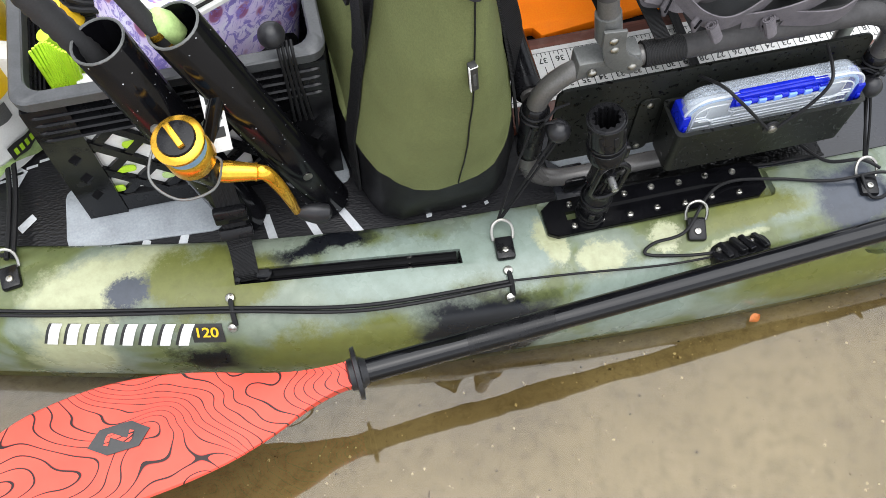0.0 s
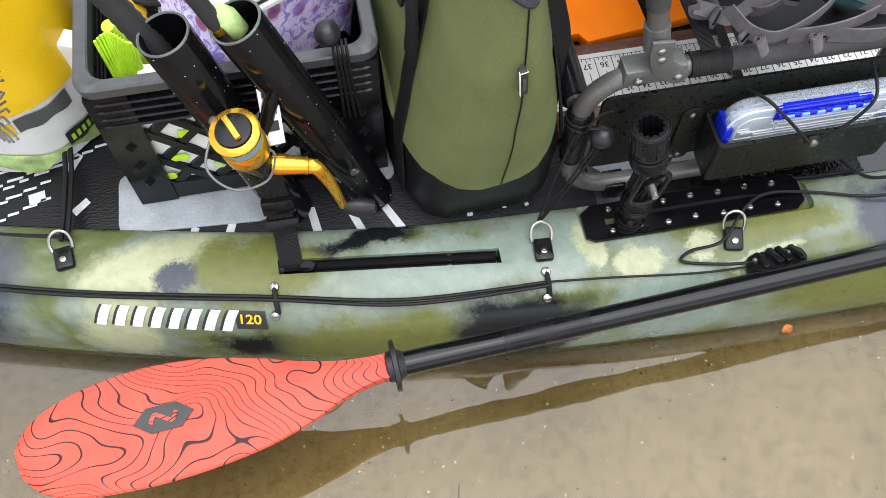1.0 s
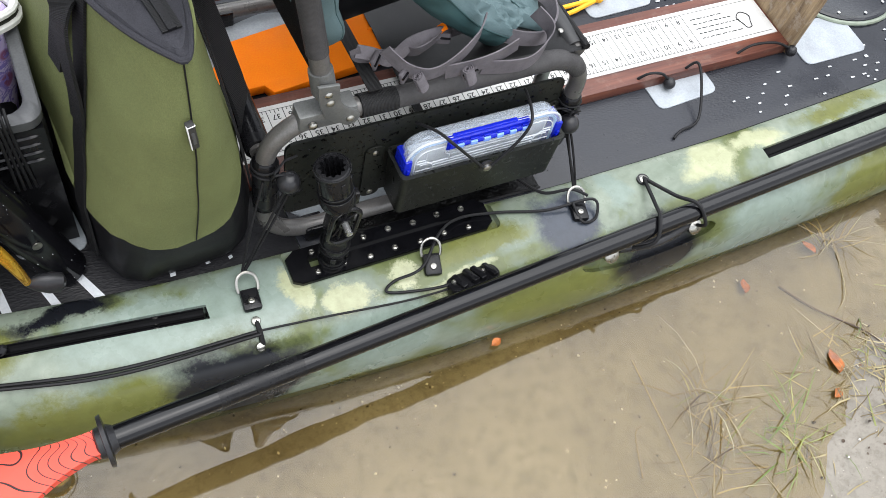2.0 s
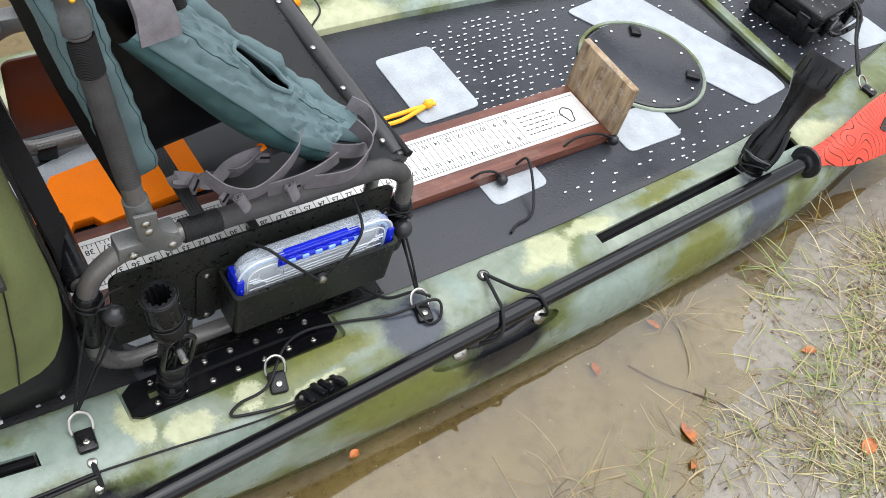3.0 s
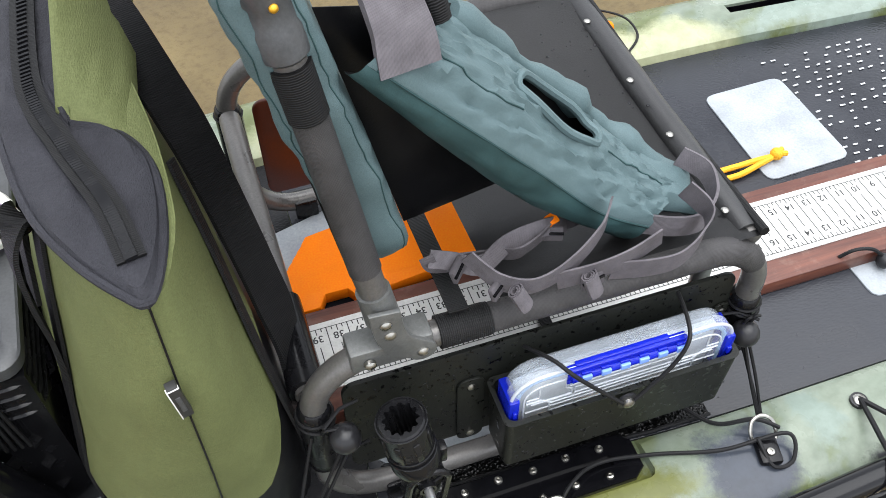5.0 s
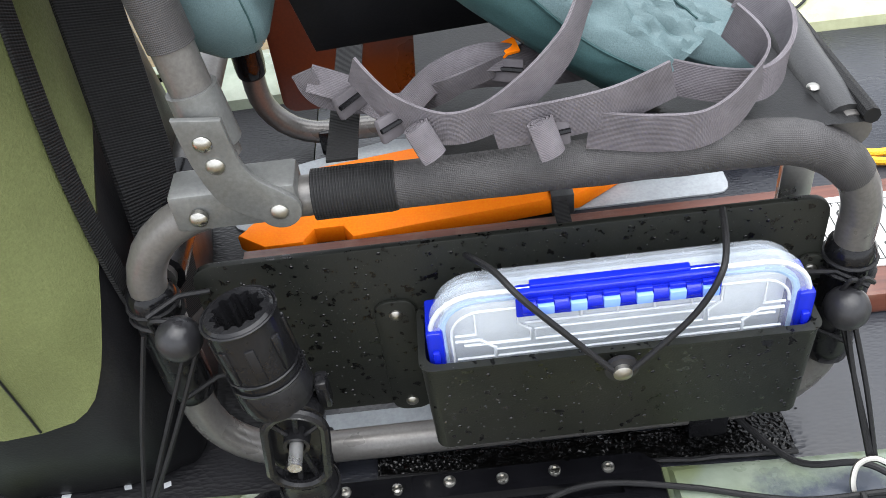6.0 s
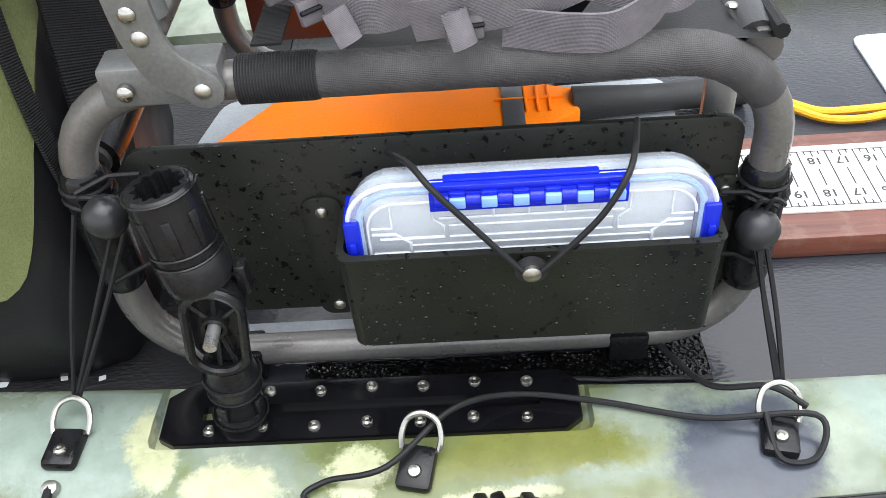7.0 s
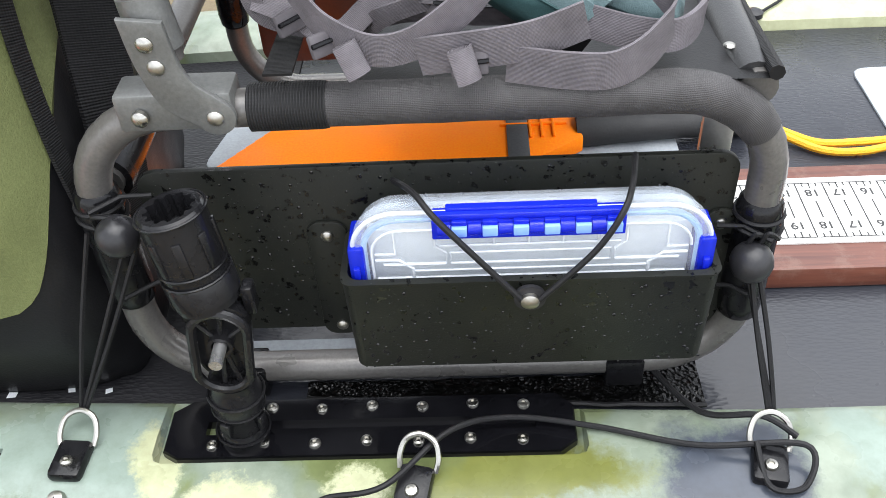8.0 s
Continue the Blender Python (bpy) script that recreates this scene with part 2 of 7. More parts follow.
def thin_plastic(name, tint, body, solid):
    """Thin injection-moulded wall: partly clear, partly milky, with a glossy skin."""
    m, N, L, B = nodes_of(name)
    tc = N.new("ShaderNodeTexCoord").outputs["Object"]
    cloud = noise_tex(N, L, tc, 40.0, 4.0, 0.6)
    L.new(ramp(N, L, cloud.outputs[0], [(0.3, tuple(c * 0.88 for c in body)), (0.7, tuple(min(1, c * 1.1) for c in body))]).outputs[0], B.inputs["Base Color"])
    B.inputs["Roughness"].default_value, B.inputs["Specular IOR Level"].default_value = 0.16, 0.5
    clear, mx = N.new("ShaderNodeBsdfTransparent"), N.new("ShaderNodeMixShader")
    clear.inputs[0].default_value = (*tint, 1)
    mx.inputs[0].default_value = solid
    L.new(clear.outputs[0], mx.inputs[1]), L.new(B.outputs[0], mx.inputs[2])
    L.new(mx.outputs[0], N["Material Output"].inputs["Surface"])
    return m


def speckled_sheet():
    """Black sheet plastic, faintly olive and matt, with black wet spots and pin-prick grain."""
    m, N, L, B = nodes_of("black_sheet_plastic")
    tc = N.new("ShaderNodeTexCoord").outputs["Object"]
    spot, cloud, fine = noise_tex(N, L, tc, 130.0, 3.0, 0.55), noise_tex(N, L, tc, 14.0, 4.0), noise_tex(N, L, tc, 650.0, 2.0, 0.6)
    wet = ramp(N, L, spot.outputs[0], [(0.34, (0, 0, 0)), (0.41, (1, 1, 1))]).outputs[0]
    dry = ramp(N, L, cloud.outputs[0], [(0.3, (0.008, 0.009, 0.008)), (0.7, (0.014, 0.015, 0.012))]).outputs[0]
    col = mix(N, L, wet, (0.003, 0.003, 0.003), dry)
    pin = ramp(N, L, fine.outputs[0], [(0.70, (0, 0, 0)), (0.76, (1, 1, 1))]).outputs[0]
    L.new(mix(N, L, pin, col, (0.07, 0.07, 0.065)), B.inputs["Base Color"])
    L.new(mix(N, L, wet, (0.14, 0.14, 0.14), (0.46, 0.46, 0.46)), B.inputs["Roughness"])
    B.inputs["Specular IOR Level"].default_value = 0.26
    bump_on(N, L, B, fine.outputs[0], 0.3, 0.0004)
    return m


def net_cloth():
    """Wet black knotted net lying flat: small raised cells that glint."""
    m, N, L, B = nodes_of("wet_black_net")
    tc = N.new("ShaderNodeTexCoord").outputs["Object"]
    v = N.new("ShaderNodeTexVoronoi")
    v.inputs["Scale"].default_value = 260
    L.new(tc, v.inputs["Vector"])
    L.new(ramp(N, L, v.outputs["Distance"], [(0.1, (0.014, 0.014, 0.015)), (0.6, (0.002, 0.002, 0.002))]).outputs[0], B.inputs["Base Color"])
    B.inputs["Roughness"].default_value, B.inputs["Specular IOR Level"].default_value = 0.22, 0.4
    bump_on(N, L, B, v.outputs["Distance"], 0.9, 0.0018)
    return m


def lurid_print():
    """Soft lilac fabric print with violet veins and dull red cells."""
    m, N, L, B = nodes_of("lilac_print")
    tc = N.new("ShaderNodeTexCoord").outputs["Object"]
    v = N.new("ShaderNodeTexVoronoi")
    v.inputs["Scale"].default_value = 32
    L.new(tc, v.inputs["Vector"])
    n = noise_tex(N, L, tc, 60.0, 5.0, 0.7, 1.2)
    c = ramp(N, L, v.outputs["Distance"], [(0.0, (0.22, 0.05, 0.12)), (0.3, (0.33, 0.12, 0.25)), (0.38, (0.66, 0.54, 0.85)), (0.8, (0.78, 0.74, 0.92))]).outputs[0]
    c = mix(N, L, ramp(N, L, n.outputs[0], [(0.5, (0, 0, 0)), (0.56, (1, 1, 1))]).outputs[0], c, (0.28, 0.22, 0.62))
    L.new(c, B.inputs["Base Color"])
    B.inputs["Roughness"].default_value = 0.55
    return m


M_MAT = mat_material("smooth_deck_foam", (0.012, 0.013, 0.017), (0.024, 0.026, 0.033), 0.14, 0.38, 0.36, 0.35)
# Darker embossed foam; part of the darkness is shade near the bag, put into colour.
M_MATREAR = mat_material("shaded_embossed_deck_foam", (0.006, 0.006, 0.007), (0.011, 0.011, 0.013), 0.34, 0.55, 0.2, 0.8)
M_HULL, M_BLADE, M_SAND, M_WATER, M_PRINT = hull_material(), blade_material(), sand_material(), water_material(), lurid_print()
M_PATCH = surface("grey_foam", (0.31, 0.335, 0.36), 0.5, var=0.14, scale=26, grain=300, bump=0.3, spec=0.3)
M_FLECK = surface("white_fleck", (0.52, 0.54, 0.56), 0.5, var=0.12)
M_BLACK = surface("black_plastic", (0.007, 0.007, 0.008), 0.28, var=0.3, wet=0.12, bump=0.15, spec=0.24)
M_GLOSSBLACK = surface("wet_black_plastic", (0.004, 0.004, 0.005), 0.12, var=0.2, bump=0.05, spec=0.34)
M_PANEL = speckled_sheet()
M_FITTING = surface("satin_black_nylon", (0.008, 0.008, 0.009), 0.26, var=0.25, bump=0.2, wet=0.1, spec=0.26)
M_RUBBER = surface("black_rubber", (0.016, 0.016, 0.018), 0.36, bump=0.2, spec=0.35)
# Grey for worn fittings; on the crate rim it paints in the sky's gloss.
M_RIM = surface("worn_lit_grey_plastic", (0.055, 0.057, 0.06), 0.38, bump=0.2, var=0.25)
M_CORD = surface("black_cord", (0.009, 0.009, 0.010), 0.55, bump=0.6, grain=900, spec=0.25)
M_TUBE = surface("grey_coated_tube", (0.115, 0.11, 0.105), 0.34, 0.35, var=0.08, scale=20, bump=0.05)
M_BRACKET = surface("grey_painted_steel", (0.118, 0.121, 0.118), 0.38, 0.25, var=0.1, bump=0.08)
M_STEEL = surface("stainless_steel", (0.38, 0.37, 0.34), 0.3, 1.0, var=0.1, bump=0.05)
M_ALU = surface("bare_aluminium", (0.6, 0.6, 0.6), 0.35, 0.9, var=0.06)
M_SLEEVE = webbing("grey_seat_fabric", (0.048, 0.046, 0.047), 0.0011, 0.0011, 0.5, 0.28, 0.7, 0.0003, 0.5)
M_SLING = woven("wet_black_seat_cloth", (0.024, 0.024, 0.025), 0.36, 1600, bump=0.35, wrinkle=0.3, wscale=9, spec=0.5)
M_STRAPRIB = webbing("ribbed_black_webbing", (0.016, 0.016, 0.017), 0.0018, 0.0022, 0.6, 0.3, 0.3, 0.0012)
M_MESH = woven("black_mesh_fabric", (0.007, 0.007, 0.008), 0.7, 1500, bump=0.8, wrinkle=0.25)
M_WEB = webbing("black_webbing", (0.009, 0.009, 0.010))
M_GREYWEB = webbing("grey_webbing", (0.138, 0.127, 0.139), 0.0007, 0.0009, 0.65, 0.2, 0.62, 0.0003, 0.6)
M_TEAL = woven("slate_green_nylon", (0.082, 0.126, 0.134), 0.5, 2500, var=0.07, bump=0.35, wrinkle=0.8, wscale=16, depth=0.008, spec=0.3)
# Darker teal for seams, and for the vest's side face with its shade painted in.
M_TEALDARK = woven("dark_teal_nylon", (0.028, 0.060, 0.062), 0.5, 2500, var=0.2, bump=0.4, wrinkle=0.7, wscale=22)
M_GREEN = woven("olive_canvas", (0.118, 0.134, 0.054), 0.72, 1300, var=0.12, bump=0.5, wrinkle=0.7, wscale=11, depth=0.007)
M_CHAR = woven("charcoal_canvas", (0.030, 0.030, 0.036), 0.7, 1500, var=0.2, bump=0.7, wrinkle=0.75, wscale=22, depth=0.008)
M_BASE = surface("black_coated_canvas", (0.007, 0.007, 0.008), 0.42, var=0.2, scale=14, bump=0.3, grain=500, spec=0.22)
M_ORANGE = surface("orange_plastic", (0.96, 0.215, 0.003), 0.6, var=0.04, scale=25, bump=0.15, spec=0.15)
M_YELLOW = surface("yellow_plastic", (0.82, 0.52, 0.012), 0.35, var=0.07, scale=12)
M_LACE = surface("yellow_braid", (0.85, 0.40, 0.012), 0.6, var=0.15, grain=800, bump=0.9, depth=0.001)
M_WHITE = surface("white_plastic", (0.72, 0.72, 0.70), 0.4, var=0.05)
M_LIME = surface("lime_plastic", (0.45, 0.72, 0.03), 0.4, var=0.2)
M_LIMEPRINT = surface("lime_and_white_print", (0.42, 0.58, 0.22), 0.4, var=0.75, scale=22)
M_GOLD = surface("gold_anodised", (0.78, 0.42, 0.04), 0.25, 0.85, var=0.08, bump=0.04)
M_BLUELINE = surface("blue_braid_line", (0.16, 0.30, 0.42), 0.6, var=0.2, grain=900, bump=0.7)
M_BLUE = thin_plastic("blue_clear_plastic", (0.14, 0.22, 0.97), (0.012, 0.03, 0.58), 0.5)
M_CLEAR = thin_plastic("frosted_clear_plastic", (0.93, 0.96, 1.0), (0.62, 0.66, 0.70), 0.27)
M_RIB = thin_plastic("milky_plastic_rib", (0.95, 0.97, 1.0), (0.72, 0.75, 0.78), 0.62)
M_WINDOW = thin_plastic("pale_blue_plastic", (0.5, 0.65, 1.0), (0.24, 0.42, 0.92), 0.8)
M_GASKET = surface("pale_blue_gasket", (0.35, 0.55, 0.8), 0.4, var=0.04)
M_TAN = surface("tan_lure_plastic", (0.62, 0.48, 0.33), 0.5, var=0.2)
M_RULER = surface("white_ruler_vinyl", (0.60, 0.595, 0.575), 0.35, var=0.05, scale=25, bump=0.03)
M_INK = surface("black_ink", (0.02, 0.02, 0.02), 0.5, var=0.1)
M_REDWOOD = wood_material("stained_redwood", (0.055, 0.014, 0.009), (0.16, 0.052, 0.03), wear=0.10)
M_RAWWOOD = wood_material("worn_plywood", (0.09, 0.055, 0.03), (0.40, 0.29, 0.17), (45.0, 45.0, 7.0), 0.7, wear=0.75)
M_HANDLE = surface("black_foam_grip", (0.018, 0.018, 0.019), 0.7, bump=0.4)
M_DARKRED = surface("rust_red_panel", (0.06, 0.012, 0.004), 0.35, var=0.5, scale=6)
M_STRAW, M_GRASS = (grass_material(n, c) for n, c in (("dry_straw", [(0.0, (0.07, 0.045, 0.02)), (0.3, (0.20, 0.15, 0.07)), (0.6, (0.30, 0.245, 0.125)), (0.85, (0.42, 0.355, 0.20)), (0.95, (0.17, 0.19, 0.05))]), ("green_grass", [(0.0, (0.10, 0.15, 0.03)), (0.5, (0.17, 0.21, 0.05)), (1.0, (0.33, 0.31, 0.10))])))
M_LITTER = grass_material("leaf_scraps", [(0.0, (0.025, 0.017, 0.011)), (0.5, (0.08, 0.05, 0.03)), (0.8, (0.20, 0.10, 0.05)), (1.0, (0.30, 0.25, 0.17))])
M_LEAF = surface("rust_leaf", (0.38, 0.12, 0.03), 0.5, var=0.45, scale=70)
M_TWIG = surface("brown_twig", (0.07, 0.045, 0.03), 0.7, var=0.3)
M_PEBBLE = surface("shell_grit", (0.5, 0.46, 0.4), 0.6, var=0.5, scale=40)
M_GRIT = grass_material("shell_grit_mix", [(0.0, (0.02, 0.016, 0.012)), (0.18, (0.07, 0.05, 0.035)), (0.35, (0.24, 0.2, 0.15)), (0.7, (0.5, 0.46, 0.4)), (1.0, (0.6, 0.57, 0.52))])
M_GLINT = surface("grey_net_cord", (0.11, 0.11, 0.115), 0.6, bump=0.5)
M_LABEL = surface("white_label", (0.75, 0.75, 0.74), 0.4, var=0.03)
M_AMBER = surface("yellow_letter", (0.8, 0.5, 0.02), 0.4, var=0.03)

# ---- building blocks ----
DECK, CY, WATER = 0.025, 0.105, -0.10


def thing(name, label, category, at=(0, 0, 0), group="", kind=""):
    ob = new(name)
    ob.location = at
    return tagged(ob, label, category, group, kind)


def part(name, bm, material, parent, label="", smooth=True, kind=""):
    """Links a bmesh, given in world metres, as one mesh under its thing or part."""
    me = bpy.data.meshes.new(name)
    bmesh.ops.recalc_face_normals(bm, faces=bm.faces)
    for f in bm.faces:
        f.smooth = smooth
    bm.to_mesh(me)
    bm.free()
    me.materials.append(material)
    if smooth:
        me.set_sharp_from_angle(angle=radians(38))
    ob = new(name, me)
    if parent:
        ob.parent = parent
        w = Matrix.Translation(parent.location) if parent.type == "EMPTY" else Matrix()
        ob.matrix_parent_inverse = w.inverted()
    return tagged(ob, label, kind=kind)


def place(bm, m):
    bmesh.ops.transform(bm, matrix=m, verts=bm.verts)
    return bm


def join(*bms):
    out = bmesh.new()
    for b in bms:
        me = bpy.data.meshes.new("t")
        b.to_mesh(me)
        b.free()
        out.from_mesh(me)
        bpy.data.meshes.remove(me)
    return out


def box(x0, x1, y0, y1, z0, z1, bevel=0.0, seg=2):
    bm = bmesh.new()
    bmesh.ops.create_cube(bm, size=1.0)
    for v in bm.verts:
        v.co = Vector(((x0 + x1) / 2 + v.co.x * (x1 - x0), (y0 + y1) / 2 + v.co.y * (y1 - y0), (z0 + z1) / 2 + v.co.z * (z1 - z0)))
    if bevel:
        bmesh.ops.bevel(bm, geom=bm.edges[:], offset=bevel, segments=seg, affect="EDGES", profile=0.5)
    return bm


def loft(rings, closed=True, caps=True):
    bm = bmesh.new()
    vs = [[bm.verts.new(p) for p in r] for r in rings]
    n = len(rings[0])
    for a, b in zip(vs, vs[1:]):
        for i in range(n if closed else n - 1):
            bm.faces.new((a[i], a[(i + 1) % n], b[(i + 1) % n], b[i]))
    # running metres round and along, for woven materials
    lay = bm.loops.layers.uv.new("metres")
    along_v, v = [0.0], 0.0
    for a, b in zip(rings, rings[1:]):
        v += (Vector(b[0]) - Vector(a[0])).length
        along_v.append(v)
    m = n if closed else n - 1
    around = []
    for r in rings:
        u, row = 0.0, [0.0]
        for i in range(m):
            u += (Vector(r[(i + 1) % n]) - Vector(r[i])).length
            row.append(u)
        around.append(row)
    bm.faces.ensure_lookup_table()
    for k, f in enumerate(bm.faces):
        r, i = divmod(k, m)
        for lp, uv in zip(f.loops, ((around[r][i], along_v[r]), (around[r][i + 1], along_v[r]), (around[r + 1][i + 1], along_v[r + 1]), (around[r + 1][i], along_v[r + 1]))):
            lp[lay].uv = uv
    if caps and closed:
        bm.faces.new(vs[0][::-1]), bm.faces.new(vs[-1])
    return bm


def smooth_path(pts, k=6, closed=False):
    pts = [Vector(p) for p in pts]
    out, n = [], len(pts)
    for i in range(n if closed else n - 1):
        if closed:
            p0, p1, p2, p3 = (pts[(i + j) % n] for j in (-1, 0, 1, 2))
        else:
            p0, p1, p2, p3 = pts[max(i - 1, 0)], pts[i], pts[i + 1], pts[min(i + 2, n - 1)]
        for s in range(k):
            t = s / k
            out.append(0.5 * (2 * p1 + (p2 - p0) * t + (2 * p0 - 5 * p1 + 4 * p2 - p3) * t * t + (3 * p1 - p0 - 3 * p2 + p3) * t**3))
    if not closed:
        out.append(pts[-1])
    return out


def frames(path, closed=False):
    """Tangent-following pairs of side vectors along a path."""
    n, out, up = len(path), [], None
    for i in range(n):
        a = path[(i - 1) % n] if closed or i else path[0]
        b = path[(i + 1) % n] if closed or i < n - 1 else path[-1]
        t = (b - a).normalized()
        if up is None:
            up = t.orthogonal().normalized()
        up = (up - t * up.dot(t)).normalized()
        out.append((up.copy(), t.cross(up)))
    return out


def sweep(path, r, n=10, closed=False, squash=1.0):
    path = [Vector(p) for p in path]
    fr = frames(path, closed)
    rad = r if callable(r) else (lambda s: r)
    m = len(path) - 1
    rings = [[p + (u * math.cos(2 * math.pi * j / n) + v * math.sin(2 * math.pi * j / n) * squash) * rad(i / m) for j in range(n)] for i, (p, (u, v)) in enumerate(zip(path, fr))]
    if closed:
        return loft(rings + [rings[0]], True, False)
    return loft(rings)


def ribbon(path, side, width, thick=0.0016, rib=0.0):
    """Flat webbing along a path; side: the direction across it, or one for each point."""
    path = [Vector(p) for p in path]
    rings = []
    for i, p in enumerate(path):
        t = (path[min(i + 1, len(path) - 1)] - path[max(i - 1, 0)]).normalized()
        s = Vector(side(i / (len(path) - 1)) if callable(side) else side)
        s = (s - t * s.dot(t)).normalized()
        nrm = t.cross(s)
        q = p + nrm * (rib if i % 2 else 0)
        rings.append([q + s * width / 2 + nrm * thick / 2, q - s * width / 2 + nrm * thick / 2, q - s * width / 2 - nrm * thick / 2, q + s * width / 2 - nrm * thick / 2])
    return loft(rings)


def lathe(profile, n=24, m=Matrix()):
    """Profile of (radius, height) turned round z, closed at both ends."""
    rings = [[m @ Vector((r * math.cos(2 * math.pi * j / n), r * math.sin(2 * math.pi * j / n), h)) for j in range(n)] for r, h in profile]
    return loft(rings)


def along(a, b):
    """A pose at a with z towards b."""
    a, b = Vector(a), Vector(b)
    return Matrix.Translation(a) @ (b - a).to_track_quat("Z", "Y").to_matrix().to_4x4()


def rod(a, b, r, n=12, r2=None):
    return lathe([(r, 0), (r if r2 is None else r2, (Vector(b) - Vector(a)).length)], n, along(a, b))


def prism(outline, h0, h1, m=Matrix(), bevel=0.0):
    bm = bmesh.new()
    vs = [bm.verts.new((x, y, h0)) for x, y in outline]
    f = bm.faces.new(vs)
    up = bmesh.ops.extrude_face_region(bm, geom=[f])["geom"]
    bmesh.ops.translate(bm, vec=(0, 0, h1 - h0), verts=[v for v in up if isinstance(v, bmesh.types.BMVert)])
    if bevel:
        bmesh.ops.bevel(bm, geom=[e for e in bm.edges if abs(e.verts[0].co.z - e.verts[1].co.z) < 1e-6], offset=bevel, segments=2, affect="EDGES", profile=0.5)
    return place(bm, m)


def rounded(x0, x1, y0, y1, r, k=5):
    out = []
    for cx, cy, a in ((x1 - r, y1 - r, 0), (x0 + r, y1 - r, 90), (x0 + r, y0 + r, 180), (x1 - r, y0 + r, 270)):
        out += [(cx + r * math.cos(radians(a + 90 * i / k)), cy + r * math.sin(radians(a + 90 * i / k))) for i in range(k + 1)]
    return out


def ball(c, r, n=16, sz=1.0):
    bm = bmesh.new()
    bmesh.ops.create_uvsphere(bm, u_segments=n, v_segments=n * 2 // 3, radius=r)
    return place(bm, Matrix.Translation(c) @ Matrix.Diagonal((1, 1, sz, 1)))


def screw(c, normal, r=0.0045):
    m = along(c, Vector(c) + Vector(normal))
    head = lathe([(r, -0.002), (r, 0.0008), (r * 0.8, 0.0022), (r * 0.4, 0.0027), (r * 0.39, 0.0014), (0.0003, 0.0014)], 14, m)
    return head


def lerp_table(tab, x):
    for (a, u), (b, v) in zip(tab, tab[1:]):
        if x <= b:
            t = max(0.0, (x - a) / (b - a))
            return u + (v - u) * t
    return tab[-1][1]


STAND = Matrix(((1, 0, 0, 0), (0, 0, -1, 0), (0, 1, 0, 0), (0, 0, 0, 1)))  # drawn (x, z), thickness towards -y

# ---- ground and water ----


def sand_height(x, y):
    shore = max(0.0, min(1.0, (x * 0.55 - (y + 0.36) * 0.85 - 0.19) / 0.55))
    deep = max(0.0, min(1.0, (y - 0.3) / 1.2))
    dip = max(0.0, 1 - abs(y - CY) / 0.47) if -1.9 < x < 1.8 else 0.0
    n = noise.noise(Vector((x * 5, y * 5, 0))) * 0.006 + noise.noise(Vector((x * 19, y * 19, 3))) * 0.007
    return WATER - 0.016 + 0.05 * shore * shore * (3 - 2 * shore) + n - 0.16 * deep - 0.25 * dip


def build_ground():
    xs = [-400, -60, -12, -5] + [-3 + i * 0.05 for i in range(121)] + [5, 12, 60, 400]
    ys = [-400, -60, -12, -4] + [-2.4 + i * 0.05 for i in range(97)] + [4, 12, 60, 400]
    bm = bmesh.new()
    g = [[bm.verts.new((x, y, sand_height(x, y))) for y in ys] for x in xs]
    for a, b in zip(g, g[1:]):
        for j in range(len(ys) - 1):
            bm.faces.new((a[j], b[j], b[j + 1], a[j + 1]))
    ob = part("ground", bm, M_SAND, None)
    tagged(ob, "wet brown sand with shell grit at the water's edge", "ground", kind="structure")
    bm = bmesh.new()
    xs = [-400, 400]
    vs = [bm.verts.new((x, y, WATER)) for x, y in ((-400, -400), (400, -400), (400, 400), (-400, 400))]
    bm.faces.new(vs)
    w = part("water", bm, M_WATER, None)
    if w.data.polygons[0].normal.z < 0:
        w.data.flip_normals()
    w.visible_shadow = False
    tagged(w, "still shallow tea-coloured water reflecting a pale sky", "water", kind="structure")


build_ground()

# ---- the kayak ----
WIDE = [(-1.95, 0.02), (-1.6, 0.19), (-1.29, 0.293), (-1.0, 0.366), (-0.78, 0.411), (-0.545, 0.431), (-0.31, 0.445), (0, 0.447), (0.43, 0.439), (0.76, 0.426), (0.94, 0.400), (1.3, 0.32), (1.6, 0.19), (1.85, 0.02)]
PAD = [(-1.95, 0.01), (-1.6, 0.09), (-1.17, 0.190), (-0.917, 0.242), (-0.694, 0.270), (-0.35, 0.283), (-0.1, 0.297), (0.257, 0.295), (0.625, 0.278), (0.94, 0.250), (1.3, 0.18), (1.6, 0.10), (1.85, 0.01)]
SECTION = [(0.0, 0.010), (0.06, 0.017), (0.25, 0.021), (0.5, 0.020), (0.7, 0.012), (0.85, -0.002), (0.94, -0.022), (1.0, -0.062), (0.985, -0.11), (0.92, -0.16), (0.75, -0.20)]


def smooth_table(tab, x):
    return (lerp_table(tab, x - 0.06) + lerp_table(tab, x) + lerp_table(tab, x + 0.06)) / 3


def hull_point(x, f, lift=0.0):
    """A place on the near gunwale and flank: f runs from the pad's edge (0) to the widest line (1)."""
    w, p = smooth_table(WIDE, x), smooth_table(PAD, x)
    z = lerp_table(SECTION[:8], f)
    return Vector((x, CY - (p + (w - p) * f), DECK + z + lift))


def hull_normal(x, f):
    a, b, c = hull_point(x, f), hull_point(x + 0.01, f), hull_point(x, min(f + 0.03, 1.0))
    n = (b - a).cross(c - a).normalized()
    return n if n.z > 0 or n.y < 0 else -n


